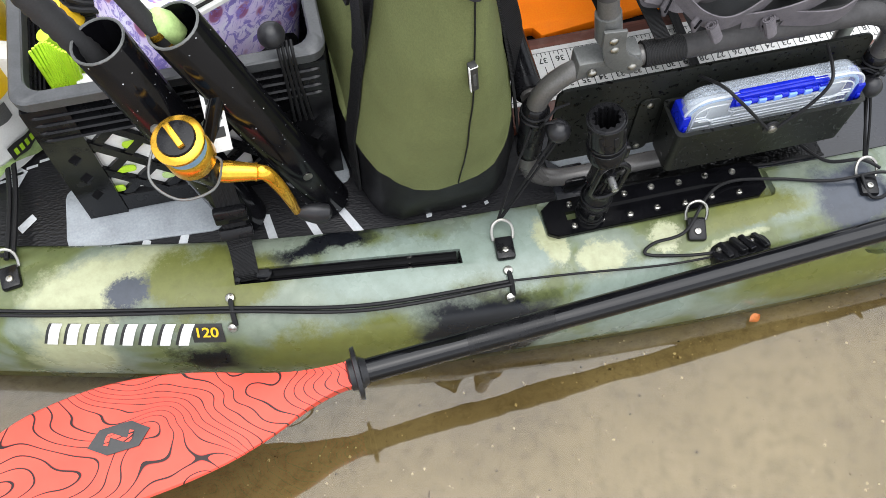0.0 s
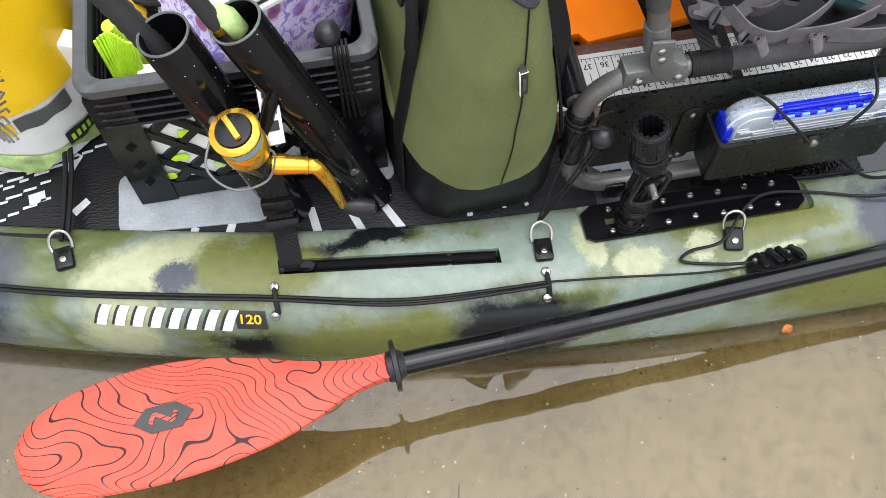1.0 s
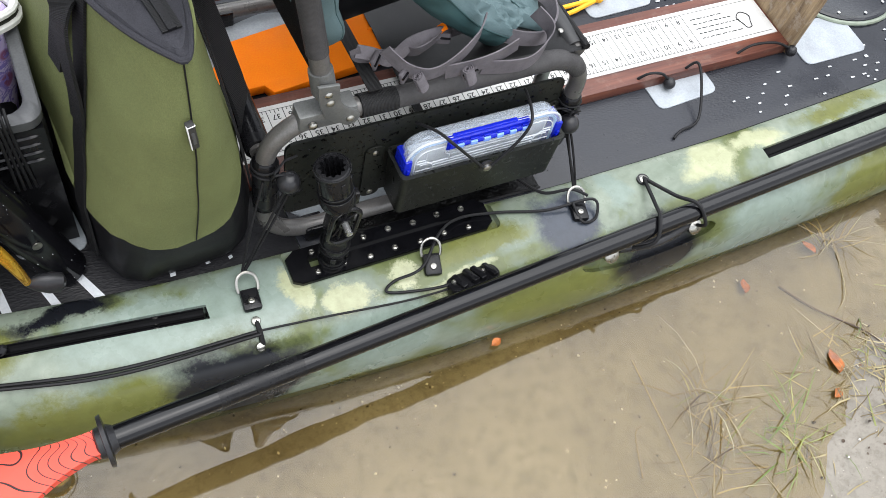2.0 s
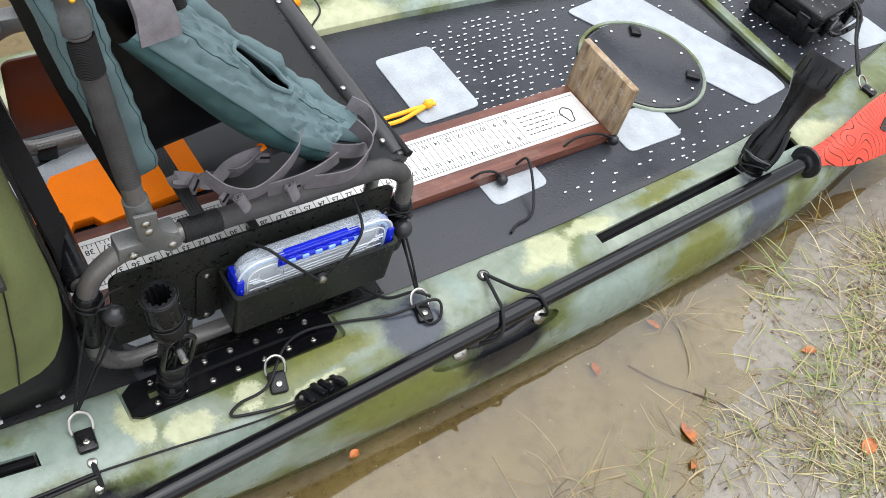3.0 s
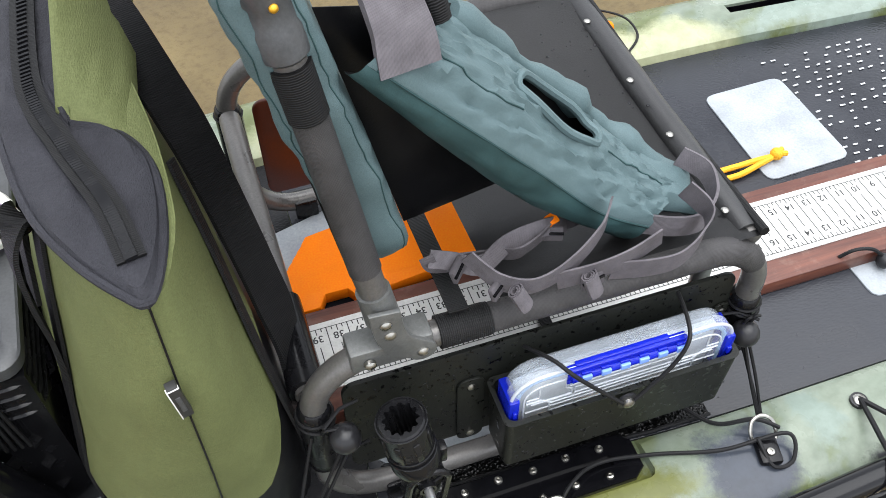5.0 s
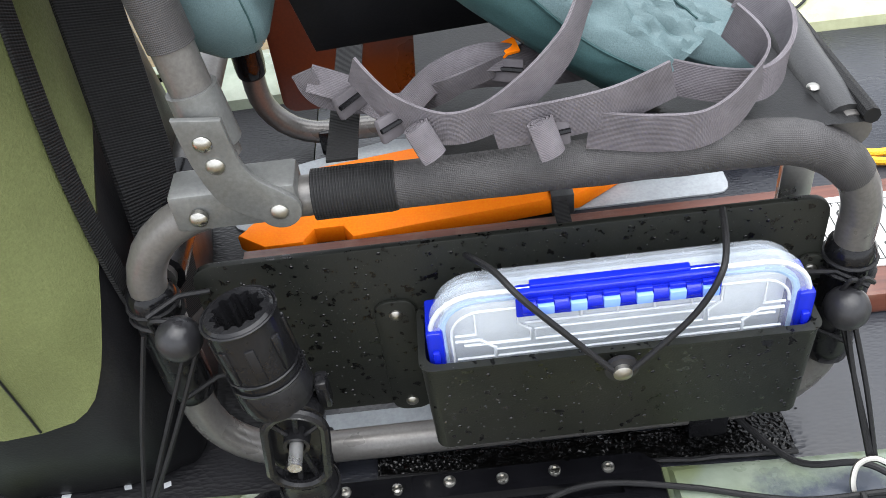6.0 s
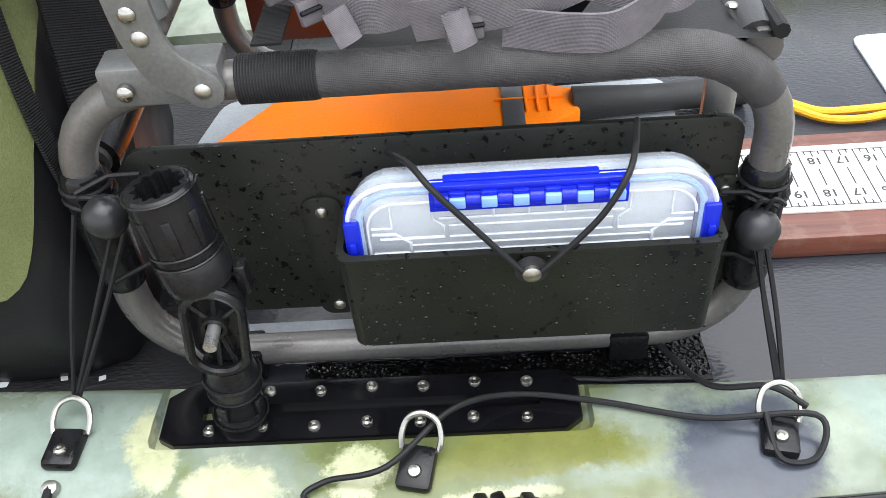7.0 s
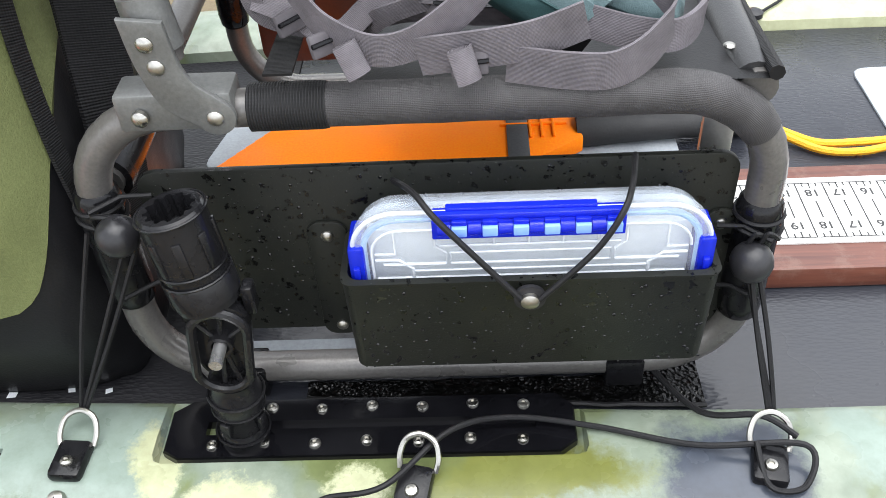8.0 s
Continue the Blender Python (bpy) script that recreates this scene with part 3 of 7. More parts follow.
def build_hull(kayak):
    rings = []
    xs = [-1.95 + 3.8 * i / 76 for i in range(77)]
    for x in xs:
        w, p = smooth_table(WIDE, x), smooth_table(PAD, x)
        near = [(-(p + (w - p) * f), DECK + z) for f, z in SECTION]
        ring = [(-p + 0.004, DECK - 0.004)] + near + [(-0.5 * w * 0.8, -0.205)]
        full = ring + [(-y, z) for y, z in ring[::-1]]
        rings.append([Vector((x, CY + y, z)) for y, z in full])
    hull = part("hull", loft(rings), M_HULL, kayak, "camouflage moulded plastic hull with recessed slots")
    cutters = []
    for sgn in (-1, 1):
        for xa, xb, fa in ((-0.91, -0.62, 0.41), (0.30, 0.86, 0.40)):
            ya, yb = hull_point(xa, fa).y, hull_point(xb, fa).y
            if sgn > 0:
                ya, yb = 2 * CY - ya, 2 * CY - yb
            bm = box(-0.5, 0.5, -0.5, 0.5, 0, 0.2)
            for v in bm.verts:
                t = v.co.x + 0.5
                v.co = Vector((xa + (xb - xa) * t, ya + (yb - ya) * t + v.co.y * 0.021, v.co.z + DECK - 0.012))
            cutters.append(bm)
    a, b = hull_point(-0.065, 0.9), hull_point(0.145, 0.9)
    mid = (a + b) / 2
    oval = [(0.125 * math.cos(t * math.pi / 12), 0.021 * math.sin(t * math.pi / 12)) for t in range(24)]
    n = hull_normal(0.04, 0.9)
    ax = (b - a).normalized()
    basis = Matrix((ax, n.cross(ax), n)).transposed().to_4x4()
    cutters.append(prism(oval, -0.012, 0.05, Matrix.Translation(mid) @ basis))
    cutters.append(box(-0.505, -0.185, -0.236, -0.170, DECK + 0.008, 0.3, 0.008))
    c = part("cutter", join(*cutters), M_HULL, None)
    mod = hull.modifiers.new("cut", "BOOLEAN")
    mod.object, mod.operation, mod.solver = c, "DIFFERENCE", "EXACT"
    dg = bpy.context.evaluated_depsgraph_get()
    me = bpy.data.meshes.new_from_object(hull.evaluated_get(dg))
    hull.modifiers.clear()
    hull.data = me
    bpy.data.objects.remove(c)
    for f in me.polygons:
        f.use_smooth = True
    me.set_sharp_from_angle(angle=radians(35))
    return hull


def pad_outline(x0, x1, inset=0.006, n=30):
    near = [(x0 + (x1 - x0) * i / n, CY - smooth_table(PAD, x0 + (x1 - x0) * i / n) + inset) for i in range(n + 1)]
    return near + [(x, 2 * CY - y) for x, y in near[::-1]]


def lash_point(kayak, x, f, turn=0.0, swing=-35):
    p, n = hull_point(x, f), hull_normal(x, f)
    base = Matrix.Translation(p) @ n.to_track_quat("Z", "Y").to_matrix().to_4x4()
    flat = Matrix.Translation(p) @ pose(0, 0, 0, math.degrees(math.asin(max(-1, min(1, -n.y)))) , 0, turn)
    pad = part("lash_pad", place(box(-0.0125, 0.0125, -0.018, 0.014, -0.003, 0.0085, 0.004), flat), M_BLACK, kayak, "black plastic lashing pad")
    part("screw", screw(flat @ Vector((0, -0.006, 0.0085)), flat.to_3x3() @ Vector((0, 0, 1)), 0.005), M_STEEL, pad)
    ring = [(-0.0128, 0, 0), (-0.014, 0.010, 0), (-0.0105, 0.021, 0), (0, 0.026, 0), (0.0105, 0.021, 0), (0.014, 0.010, 0), (0.0128, 0, 0)]
    bm = sweep(smooth_path(ring, 5) + [], 0.0022, 8)
    part("ring", place(bm, flat @ Matrix.Translation((0, 0.011, 0.0035)) @ pose(0, 0, 0, -swing)), M_STEEL, pad, "bright steel ring")
    return flat @ Vector((0, 0.036, 0.015))


def build_kayak():
    kayak = thing("kayak", "green camouflage sit-on-top fishing kayak lying in shallow water", "kayak", (0, CY, -0.2))
    build_hull(kayak)
    # foam deck pads with grey panels and white flecks
    part("deck_pad", prism(pad_outline(-1.6, -0.4705), DECK - 0.008, DECK, bevel=0.001), M_MATREAR, kayak, "dark embossed foam deck pad, blackened further for shade by the bag")
    rear = part("deck_pad", prism(pad_outline(-0.4695, 1.0), DECK - 0.008, DECK, bevel=0.001), M_MAT, kayak, "dark smooth foam deck pad, wet")
    fore = part("deck_pad", prism(pad_outline(1.055, 1.6), DECK - 0.008, DECK, bevel=0.001), M_MAT, kayak, "dark smooth foam deck pad, wet")
    part("cross_channel", box(0.998, 1.028, CY - 0.235, CY + 0.235, DECK - 0.01, DECK - 0.003), M_GLOSSBLACK, kayak)
    part("cross_rib", box(1.028, 1.056, CY - 0.237, CY + 0.237, DECK - 0.01, DECK + 0.007, 0.004), M_HULL, kayak)
    panels = [
        [(0.171, 0.297), (0.302, 0.301), (0.306, 0.118), (0.171, 0.113)], [(0.184, -0.02), (0.31, -0.02), (0.312, -0.097), (0.186, -0.105)],
        [(0.515, 0.0), (0.66, 0.0), (0.66, -0.095), (0.515, -0.095)], [(0.66, 0.30), (0.849, 0.326), (1.0, -0.02), (1.0, -0.075), (0.877, -0.09)],
        [(-1.118, -0.005), (-0.93, 0.0), (-0.915, -0.112), (-1.12, -0.098)], [(-0.53, 0.235), (-0.38, 0.275), (-0.20, 0.23), (-0.05, 0.235), (-0.05, 0.12), (-0.47, 0.12), (-0.55, 0.15)],
        [(-0.47, -0.10), (-0.25, -0.10), (-0.25, -0.13), (-0.44, -0.13)], [(-0.80, 0.0), (-0.745, 0.0), (-0.735, -0.075), (-0.79, -0.085)],
        [(1.28, 0.02), (1.42, 0.05), (1.43, -0.05), (1.30, -0.045)],
    ]
    for k, corners in enumerate(panels):
        pts = [Vector((*c, 0)) for c in corners]
        out = []
        for i, p in enumerate(pts):
            a, b = pts[i - 1], pts[(i + 1) % len(pts)]
            r = min(0.016, (a - p).length * 0.3, (b - p).length * 0.3)
            u, v = p + (a - p).normalized() * r, p + (b - p).normalized() * r
            out += [tuple(((1 - t) ** 2 * u + 2 * t * (1 - t) * p + t * t * v).xy) for t in (0, 0.33, 0.67, 1)]
        part("pad_panel", prism(out, DECK - 0.001, DECK + 0.0022, bevel=0.0006), M_PATCH, fore if k == 8 else rear, "smooth pale grey foam panel")
    rnd = random.Random(4)
    bm = bmesh.new()

    def fleck(x, y, l, w, a):
        c, s = math.cos(a), math.sin(a)
        q = [(x + u * c - v * s, y + u * s + v * c) for u, v in ((-l, -w), (l * 0.9, -w * 0.8), (l, w), (-l * 0.9, w))]
        bm.faces.new([bm.verts.new((*p, DECK + 0.0012)) for p in q])

    for x0, x1, y0, y1, dx, dy, keep in ((0.30, 0.62, 0.09, 0.36, 0.019, 0.0155, 0.68), (0.10, 0.30, 0.08, 0.38, 0.05, 0.05, 0.3), (0.33, 0.66, -0.16, -0.06, 0.03, 0.017, 0.5), (0.62, 1.0, -0.15, 0.34, 0.028, 0.022, 0.5), (1.06, 1.45, -0.08, 0.28, 0.024, 0.019, 0.6)):
        nx, ny = int((x1 - x0) / dx), int((y1 - y0) / dy)
        for i in range(nx):
            for j in range(ny):
                x, y = x0 + (i + 0.5 * (j % 2)) * dx, y0 + j * dy
                if rnd.random() < keep and (x - 0.715) ** 2 + (y - 0.095) ** 2 > 0.150**2 and not (0.46 < x < 0.5 and y < 0.1):
                    fleck(x + rnd.uniform(-0.003, 0.003), y, rnd.uniform(0.0028, 0.0048), 0.0016, rnd.uniform(-0.15, 0.15))
    for i in range(46):
        row = i % 8
        x, y = -1.34 + 0.022 * row + rnd.uniform(-0.003, 0.003) + (0.0 if i < 24 else 0.10), -0.10 + 0.028 * (i // 8) + 0.008 * row
        fleck(x - 0.03, y + 0.02, rnd.uniform(0.006, 0.014), 0.0022, 0.15)
    for x, y, l, w, a in ((-1.18, 0.03, 0.016, 0.008, 1.0), (-1.23, -0.02, 0.012, 0.009, 0.2), (-1.17, -0.045, 0.014, 0.006, 0.7), (-0.905, -0.128, 0.012, 0.007, 1.4), (-0.855, -0.13, 0.03, 0.006, 1.7), (-0.80, -0.132, 0.03, 0.0055, 1.9), (-0.75, -0.135, 0.028, 0.006, 2.0), (-0.60, -0.138, 0.014, 0.0028, 1.9), (-0.565, -0.15, 0.003, 0.0026, 0.3), (-0.68, -0.145, 0.004, 0.003, 0.3), (-0.97, -0.118, 0.012, 0.006, 1.2), (-1.02, -0.116, 0.012, 0.006, 1.2), (-0.645, -0.152, 0.004, 0.003, 0)):
        fleck(x, y, l, w, a)
    part("fleck_print", bm, M_FLECK, rear, "small white dashes printed in rows", kind="stuff")
    # round hatch in the fore deck
    hatch = part("hatch_cover", lathe([(0.001, 0), (0.116, 0), (0.121, 0.003), (0.126, 0.0045), (0.130, 0.002), (0.131, -0.004)][::-1], 56, Matrix.Translation((0.715, 0.095, DECK + 0.004))), M_MAT, kayak, "round dark hatch lid")
    part("hatch_rim", sweep([(0.713 + 0.137 * math.cos(a * math.pi / 24), 0.097 + 0.137 * math.sin(a * math.pi / 24), DECK + 0.003) for a in range(48)], 0.0046, 8, True), M_HULL, kayak, "pale green hatch rim")
    for a in (-40, 60):
        m = Matrix.Translation((0.715, 0.095, DECK + 0.006)) @ pose(0, 0, 0, 0, 0, a)
        part("latch", place(box(0.092, 0.122, -0.011, 0.011, -0.002, 0.007, 0.002), m), M_BLACK, hatch)
    for a in range(12):
        part("bolt", ball((0.715 + 0.112 * math.cos(a * 0.5236), 0.095 + 0.112 * math.sin(a * 0.5236), DECK + 0.0055), 0.0035, 8, 0.5), M_ALU, hatch)
    # rails inside the slots
    for sgn in (-1, 1):
        for xa, xb, fa in ((-0.91, -0.62, 0.41), (0.30, 0.86, 0.40)):
            a, b = hull_point(xa + 0.004, fa, -0.022), hull_point(xb - 0.004, fa, -0.022)
            if sgn > 0:
                a.y, b.y = 2 * CY - a.y, 2 * CY - b.y
            a.z = b.z = DECK - 0.008
            lip = [part("slot_rail", ribbon([a + Vector((0, o, h)), b + Vector((0, o, h))], (0, 1, 0), w, 0.006), M_GLOSSBLACK, kayak, "wet black gear rail") for o, h, w in ((0, 0.0, 0.020), (0.0078, 0.008, 0.005), (-0.0078, 0.008, 0.005))]
            for o in (-0.0098, 0.0098):
                part("slot_liner", ribbon([a + Vector((0, o, 0.008)), b + Vector((0, o, 0.008))], (0, 0, 1), 0.030, 0.0012), M_GLOSSBLACK, kayak)
            for e, dx in ((a, -0.003), (b, 0.003)):
                part("slot_liner", box(e.x + dx - 0.0008, e.x + dx + 0.0008, e.y - 0.0100, e.y + 0.0100, e.z - 0.004, e.z + 0.023), M_GLOSSBLACK, kayak)
            part("screw", screw(a.lerp(b, 0.78) + Vector((0, 0, 0.003)), (0, 0, 1), 0.004), M_STEEL, lip[0])
    # gear plate with two rows of screws
    z0, z1 = DECK + 0.0085, DECK + 0.0165
    out = [(-0.500, -0.222), (-0.488, -0.229), (-0.205, -0.229), (-0.192, -0.219), (-0.192, -0.187), (-0.204, -0.176), (-0.486, -0.176), (-0.500, -0.186)]
    hole = [(-0.470, -0.2085), (-0.470, -0.2085), (-0.222, -0.2085), (-0.222, -0.2085), (-0.222, -0.1965), (-0.222, -0.1965), (-0.470, -0.1965), (-0.470, -0.1965)]
    bm = loft([[Vector((*p, z)) for p in o] for o, z in ((hole, z0), (out, z0), (out, z1 - 0.002), ([(x * 0.992 - 0.0028, y * 0.985 - 0.003) for x, y in out], z1), (hole, z1), (hole, z0))], True, False)
    bmesh.ops.remove_doubles(bm, verts=bm.verts, dist=1e-5)
    # Added black strip that stands in for the shadow inside the plate's slot.
    part("slot_shade", box(-0.452, -0.222, -0.2105, -0.1945, z0 - 0.002, z0 + 0.003), M_GLOSSBLACK, kayak)
    plate = part("gear_plate", bm, M_GLOSSBLACK, kayak, "long black gear mounting plate with screws", smooth=False)
    for k in range(7):
        for y in (-0.1865, -0.2185):
            part("screw", screw((-0.232 - 0.0385 * k + (0.002 if y > -0.2 else 0), y + 0.002 * (k % 2), z1), (0, 0, 1), 0.0048), M_STEEL, plate)
    rings = {}
    for key, x, f, turn in (("rear", -1.185, 0.38, 8), ("left", -0.563, 0.40, -4), ("middle", -0.310, 0.50, -12), ("right", -0.062, 0.38, -12), ("bow", 1.16, 0.45, 10)):
        rings[key] = lash_point(kayak, x, f, turn)
    # paired rivets that hold the side cord
    for x, fa, fb in ((-0.918, 0.60, 0.83), (-0.566, 0.60, 0.80)):
        for f in (fa, fb):
            p, n = hull_point(x - 0.004 * (f == fb), f), hull_normal(x, f)
            part("rivet", lathe([(0.0065, -0.002), (0.0065, 0.003), (0.0055, 0.006), (0.002, 0.0075)], 14, along(p, p + n)), M_STEEL, kayak, "bright cap rivet")
        p = hull_point(x, (fa + fb) / 2, 0.004)
        part("cord_saddle", sweep([hull_point(x, fa, 0.004), p + Vector((0, -0.002, 0.004)), hull_point(x, fb, 0.004)], 0.0035, 8), M_CORD, kayak)
    for o in (0.0, 0.0055):
        pts = [hull_point(-1.7, 0.6), hull_point(-1.45, 0.68), hull_point(-1.2, 0.72 + o), hull_point(-0.918, 0.70), hull_point(-0.75, 0.735 + o * 2), hull_point(-0.566, 0.70)]
        part("side_cord", sweep(smooth_path([p + Vector((0, -o, 0.005 + o * 0.3)) for p in pts], 10), 0.0026, 8), M_CORD, kayak, "black elastic side cord")
    # cleat and the thin line to it
    c = hull_point(-0.262, 0.755, 0.006)
    cm = Matrix.Translation(c) @ pose(0, 0, 0, -22, 0, 4)
    foot = [(0.040 * math.copysign(abs(math.cos(t)) ** 0.6, math.cos(t)), 0.019 * math.copysign(abs(math.sin(t)) ** 0.7, math.sin(t))) for t in [i * math.pi / 14 for i in range(28)]]
    cleat = part("jam_cleat", prism(foot, -0.012, 0.008, cm, 0.002), M_BLACK, kayak, "black ridged jam cleat")
    for x, lean, hgt in ((-0.020, -12, 0.013), (-0.005, 8, 0.016), (0.010, -8, 0.016), (0.026, 12, 0.013)):
        part("ridge", place(box(-0.0048, 0.0048, -0.015, 0.015, 0.004, hgt, 0.0025), cm @ Matrix.Translation((x, 0, 0)) @ pose(0, 0, 0, 0, lean, 10)), M_BLACK, cleat)
    for x in (-0.029, 0.018):
        part("screw", screw(cm @ Vector((x, 0.004, 0.009)), cm.to_3x3() @ Vector((0, 0, 1)), 0.0038), M_STEEL, cleat)
    lift = Vector((0, 0, 0.006))
    part("trim_line", sweep(smooth_path([hull_point(-0.566, 0.70) + lift, hull_point(-0.48, 0.72) + lift, hull_point(-0.36, 0.76) + lift, c], 8), 0.0016, 8), M_CORD, kayak)
    r, q = rings["middle"], rings["right"]
    part("trim_line", sweep(smooth_path([c + Vector((-0.03, 0.004, 0.004)), hull_point(-0.33, 0.72) + lift, hull_point(-0.385, 0.66) + lift, hull_point(-0.372, 0.58) + lift, hull_point(-0.33, 0.55) + lift * 2.4, Vector((-0.285, -0.225, 0.062)), Vector((-0.24, -0.205, 0.05)), Vector((-0.18, -0.215, 0.05)), Vector((-0.11, -0.235, 0.052)), q + Vector((0.016, -0.03, 0.0)), q + Vector((0.012, -0.055, -0.012)), q + Vector((-0.012, -0.055, -0.012)), q + Vector((-0.016, -0.025, -0.002))], 8), 0.0022, 8), M_CORD, kayak, "loose black line looped through the rings")
    part("trim_line", sweep(smooth_path([Vector((-0.13, -0.15, 0.04)), Vector((-0.10, -0.20, 0.045)), q + Vector((-0.008, -0.004, 0)), q + Vector((0.014, -0.02, -0.004))], 8), 0.0024, 8), M_CORD, kayak)
    # paddle clip: recess bolts, stay cord and top screw
    ca, cb, cs = hull_point(-0.034, 0.87), hull_point(0.122, 0.87), hull_point(0.066, 0.26)
    for p, x, f in ((ca, -0.034, 0.87), (cb, 0.122, 0.87)):
        part("bolt", lathe([(0.0125, -0.004), (0.0125, 0.003), (0.009, 0.006), (0.003, 0.0065), (0.003, 0.004), (0.0005, 0.004)], 18, along(p, p + hull_normal(x, f))), M_STEEL, kayak, "dull steel clip bolt")
    part("screw", screw(cs + Vector((0, 0, 0.004)), (0, 0, 1), 0.0075), M_STEEL, kayak)
    part("rubber_washer", lathe([(0.010, -0.002), (0.010, 0.004), (0.006, 0.0045)], 16, Matrix.Translation(cs)), M_RUBBER, kayak)
    part("stay_cord", sweep(smooth_path([cs + lift, (0.050, -0.285, 0.064), (0.036, -0.314, 0.0755), (0.022, -0.338, 0.054), ca + Vector((0.030, 0.0, 0.004))], 8), 0.003, 8), M_CORD, kayak)
    part("stay_cord", sweep(smooth_path([cs + lift, (0.090, -0.280, 0.064), (0.108, -0.311, 0.0755), (0.120, -0.334, 0.048), cb + Vector((0, 0, 0.006))], 8), 0.003, 8), M_CORD, kayak)
    part("grip_bar", sweep(smooth_path([ca + Vector((0.015, 0.006, 0.004)), (ca + cb) / 2 + Vector((0, -0.004, 0.004)), cb + Vector((-0.015, 0.006, 0.004))], 8), 0.0085, 10), M_RUBBER, kayak, "black rubber grip in the recess")
    # name on the flank as plain white bars with black shadows, and a number tag
    for k in range(8):
        for o, mt, nm in ((-0.004, M_INK, "letter_shadow"), (0.0, M_LABEL, "letter_bar")):
            x = -1.158 + 0.0232 * k + o
            w = 0.0128
            quad = []
            for i in range(5):
                f = 0.80 + 0.135 * i / 4
                for s in (0, 1):
                    quad.append(hull_point(x + s * w + (0.0038 * (4 - i)), f) + hull_normal(x, f) * (0.0012 if o else 0.0022))
            bm = loft([quad[0::2], quad[1::2]], False)
            part(nm, bm, mt, kayak, "plain white bar" if not o else "")
    tag = [[hull_point(x, f) + hull_normal(x, f) * 0.0018 for f in (0.80, 0.84, 0.88, 0.92)] for x in (-0.975, -0.960, -0.945, -0.935)]
    tg = part("number_tag", loft(tag, False), M_INK, kayak, "black tag with a yellow number")
    cu = bpy.data.curves.new("digits", "FONT")
    cu.body, cu.size, cu.align_x, cu.align_y, cu.offset = "120", 0.021, "CENTER", "CENTER", 0.0004
    tmp = new("digits", cu)
    dg = bpy.context.evaluated_depsgraph_get()
    me = bpy.data.meshes.new_from_object(tmp.evaluated_get(dg))
    bpy.data.objects.remove(tmp)
    me.materials.append(M_AMBER)
    n, p = hull_normal(-0.956, 0.86), hull_point(-0.956, 0.86)
    ax = (hull_point(-0.93, 0.86) - hull_point(-0.97, 0.86)).normalized()
    dig = new("digits", me)
    dig.matrix_world = Matrix.Translation(p + n * 0.0034) @ Matrix((ax, n.cross(ax), n)).transposed().to_4x4()
    dig.parent = tg
    return kayak, rings


kayak, RINGS = build_kayak()


# ---- paddle ----
def blade(paddle, root, axis, side, flip=1.0):
    """Spoon blade: root at the collar, axis outwards, side across it."""
    axis, side = Vector(axis).normalized(), Vector(side)
    side = (side - axis * side.dot(axis)).normalized()
    nrm = axis.cross(side) * flip
    rings = []
    prof = [(0.0, 0.016, 0.016), (0.02, 0.016, 0.016), (0.06, 0.020, 0.026), (0.11, 0.032, 0.046), (0.17, 0.050, 0.062), (0.24, 0.064, 0.072), (0.31, 0.068, 0.076), (0.38, 0.060, 0.073), (0.42, 0.049, 0.066), (0.45, 0.034, 0.052), (0.468, 0.016, 0.032), (0.473, 0.004, 0.01)]
    prof = [tuple(v) for v in smooth_path(prof, 3)]
    for s, up, dn in prof:
        s *= 0.955
        t = 0.011 if s < 0.02 else 0.011 * max(0.0, 1 - s / 0.14) + 0.0028
        row = []
        for u in (-1, -0.97, -0.6, -0.2, 0, 0.2, 0.6, 0.97, 1):
            off = u * (up if u > 0 else dn)
            row.append(Vector(root) + axis * s + side * off + nrm * (0.006 * (1 - u * u) * min(1, s / 0.1) + (t if abs(u) < 0.99 else t * 0.3)))
        for u in (0.97, 0.6, 0.2, 0, -0.2, -0.6, -0.97):
            off = u * (up if u > 0 else dn)
            row.append(Vector(root) + axis * s + side * off + nrm * (0.006 * (1 - u * u) * min(1, s / 0.1) - t))
        rings.append(row)
    b = part("blade", loft(rings), M_BLADE, paddle, "coral red paddle blade with black contour lines")
    m = Matrix.Translation(Vector(root) + axis * 0.275 + nrm * 0.0098) @ Matrix((axis, side * flip, nrm)).transposed().to_4x4()
    hexa = [(0.037, 0.002), (0.017, 0.016), (-0.020, 0.015), (-0.036, -0.002), (-0.017, -0.016), (0.020, -0.015)]
    part("emblem", prism(hexa, -0.002, 0.0012, m), M_INK, b, "plain black six-sided emblem")
    part("emblem_wave", place(ribbon(smooth_path([(-0.016, -0.005, 0.0018), (-0.010, 0.005, 0.0018), (0.0, 0.0, 0.0018), (0.010, -0.005, 0.0018), (0.016, 0.005, 0.0018)], 4), (0, 1, 0), 0.005, 0.0008), m), M_BLADE, b)


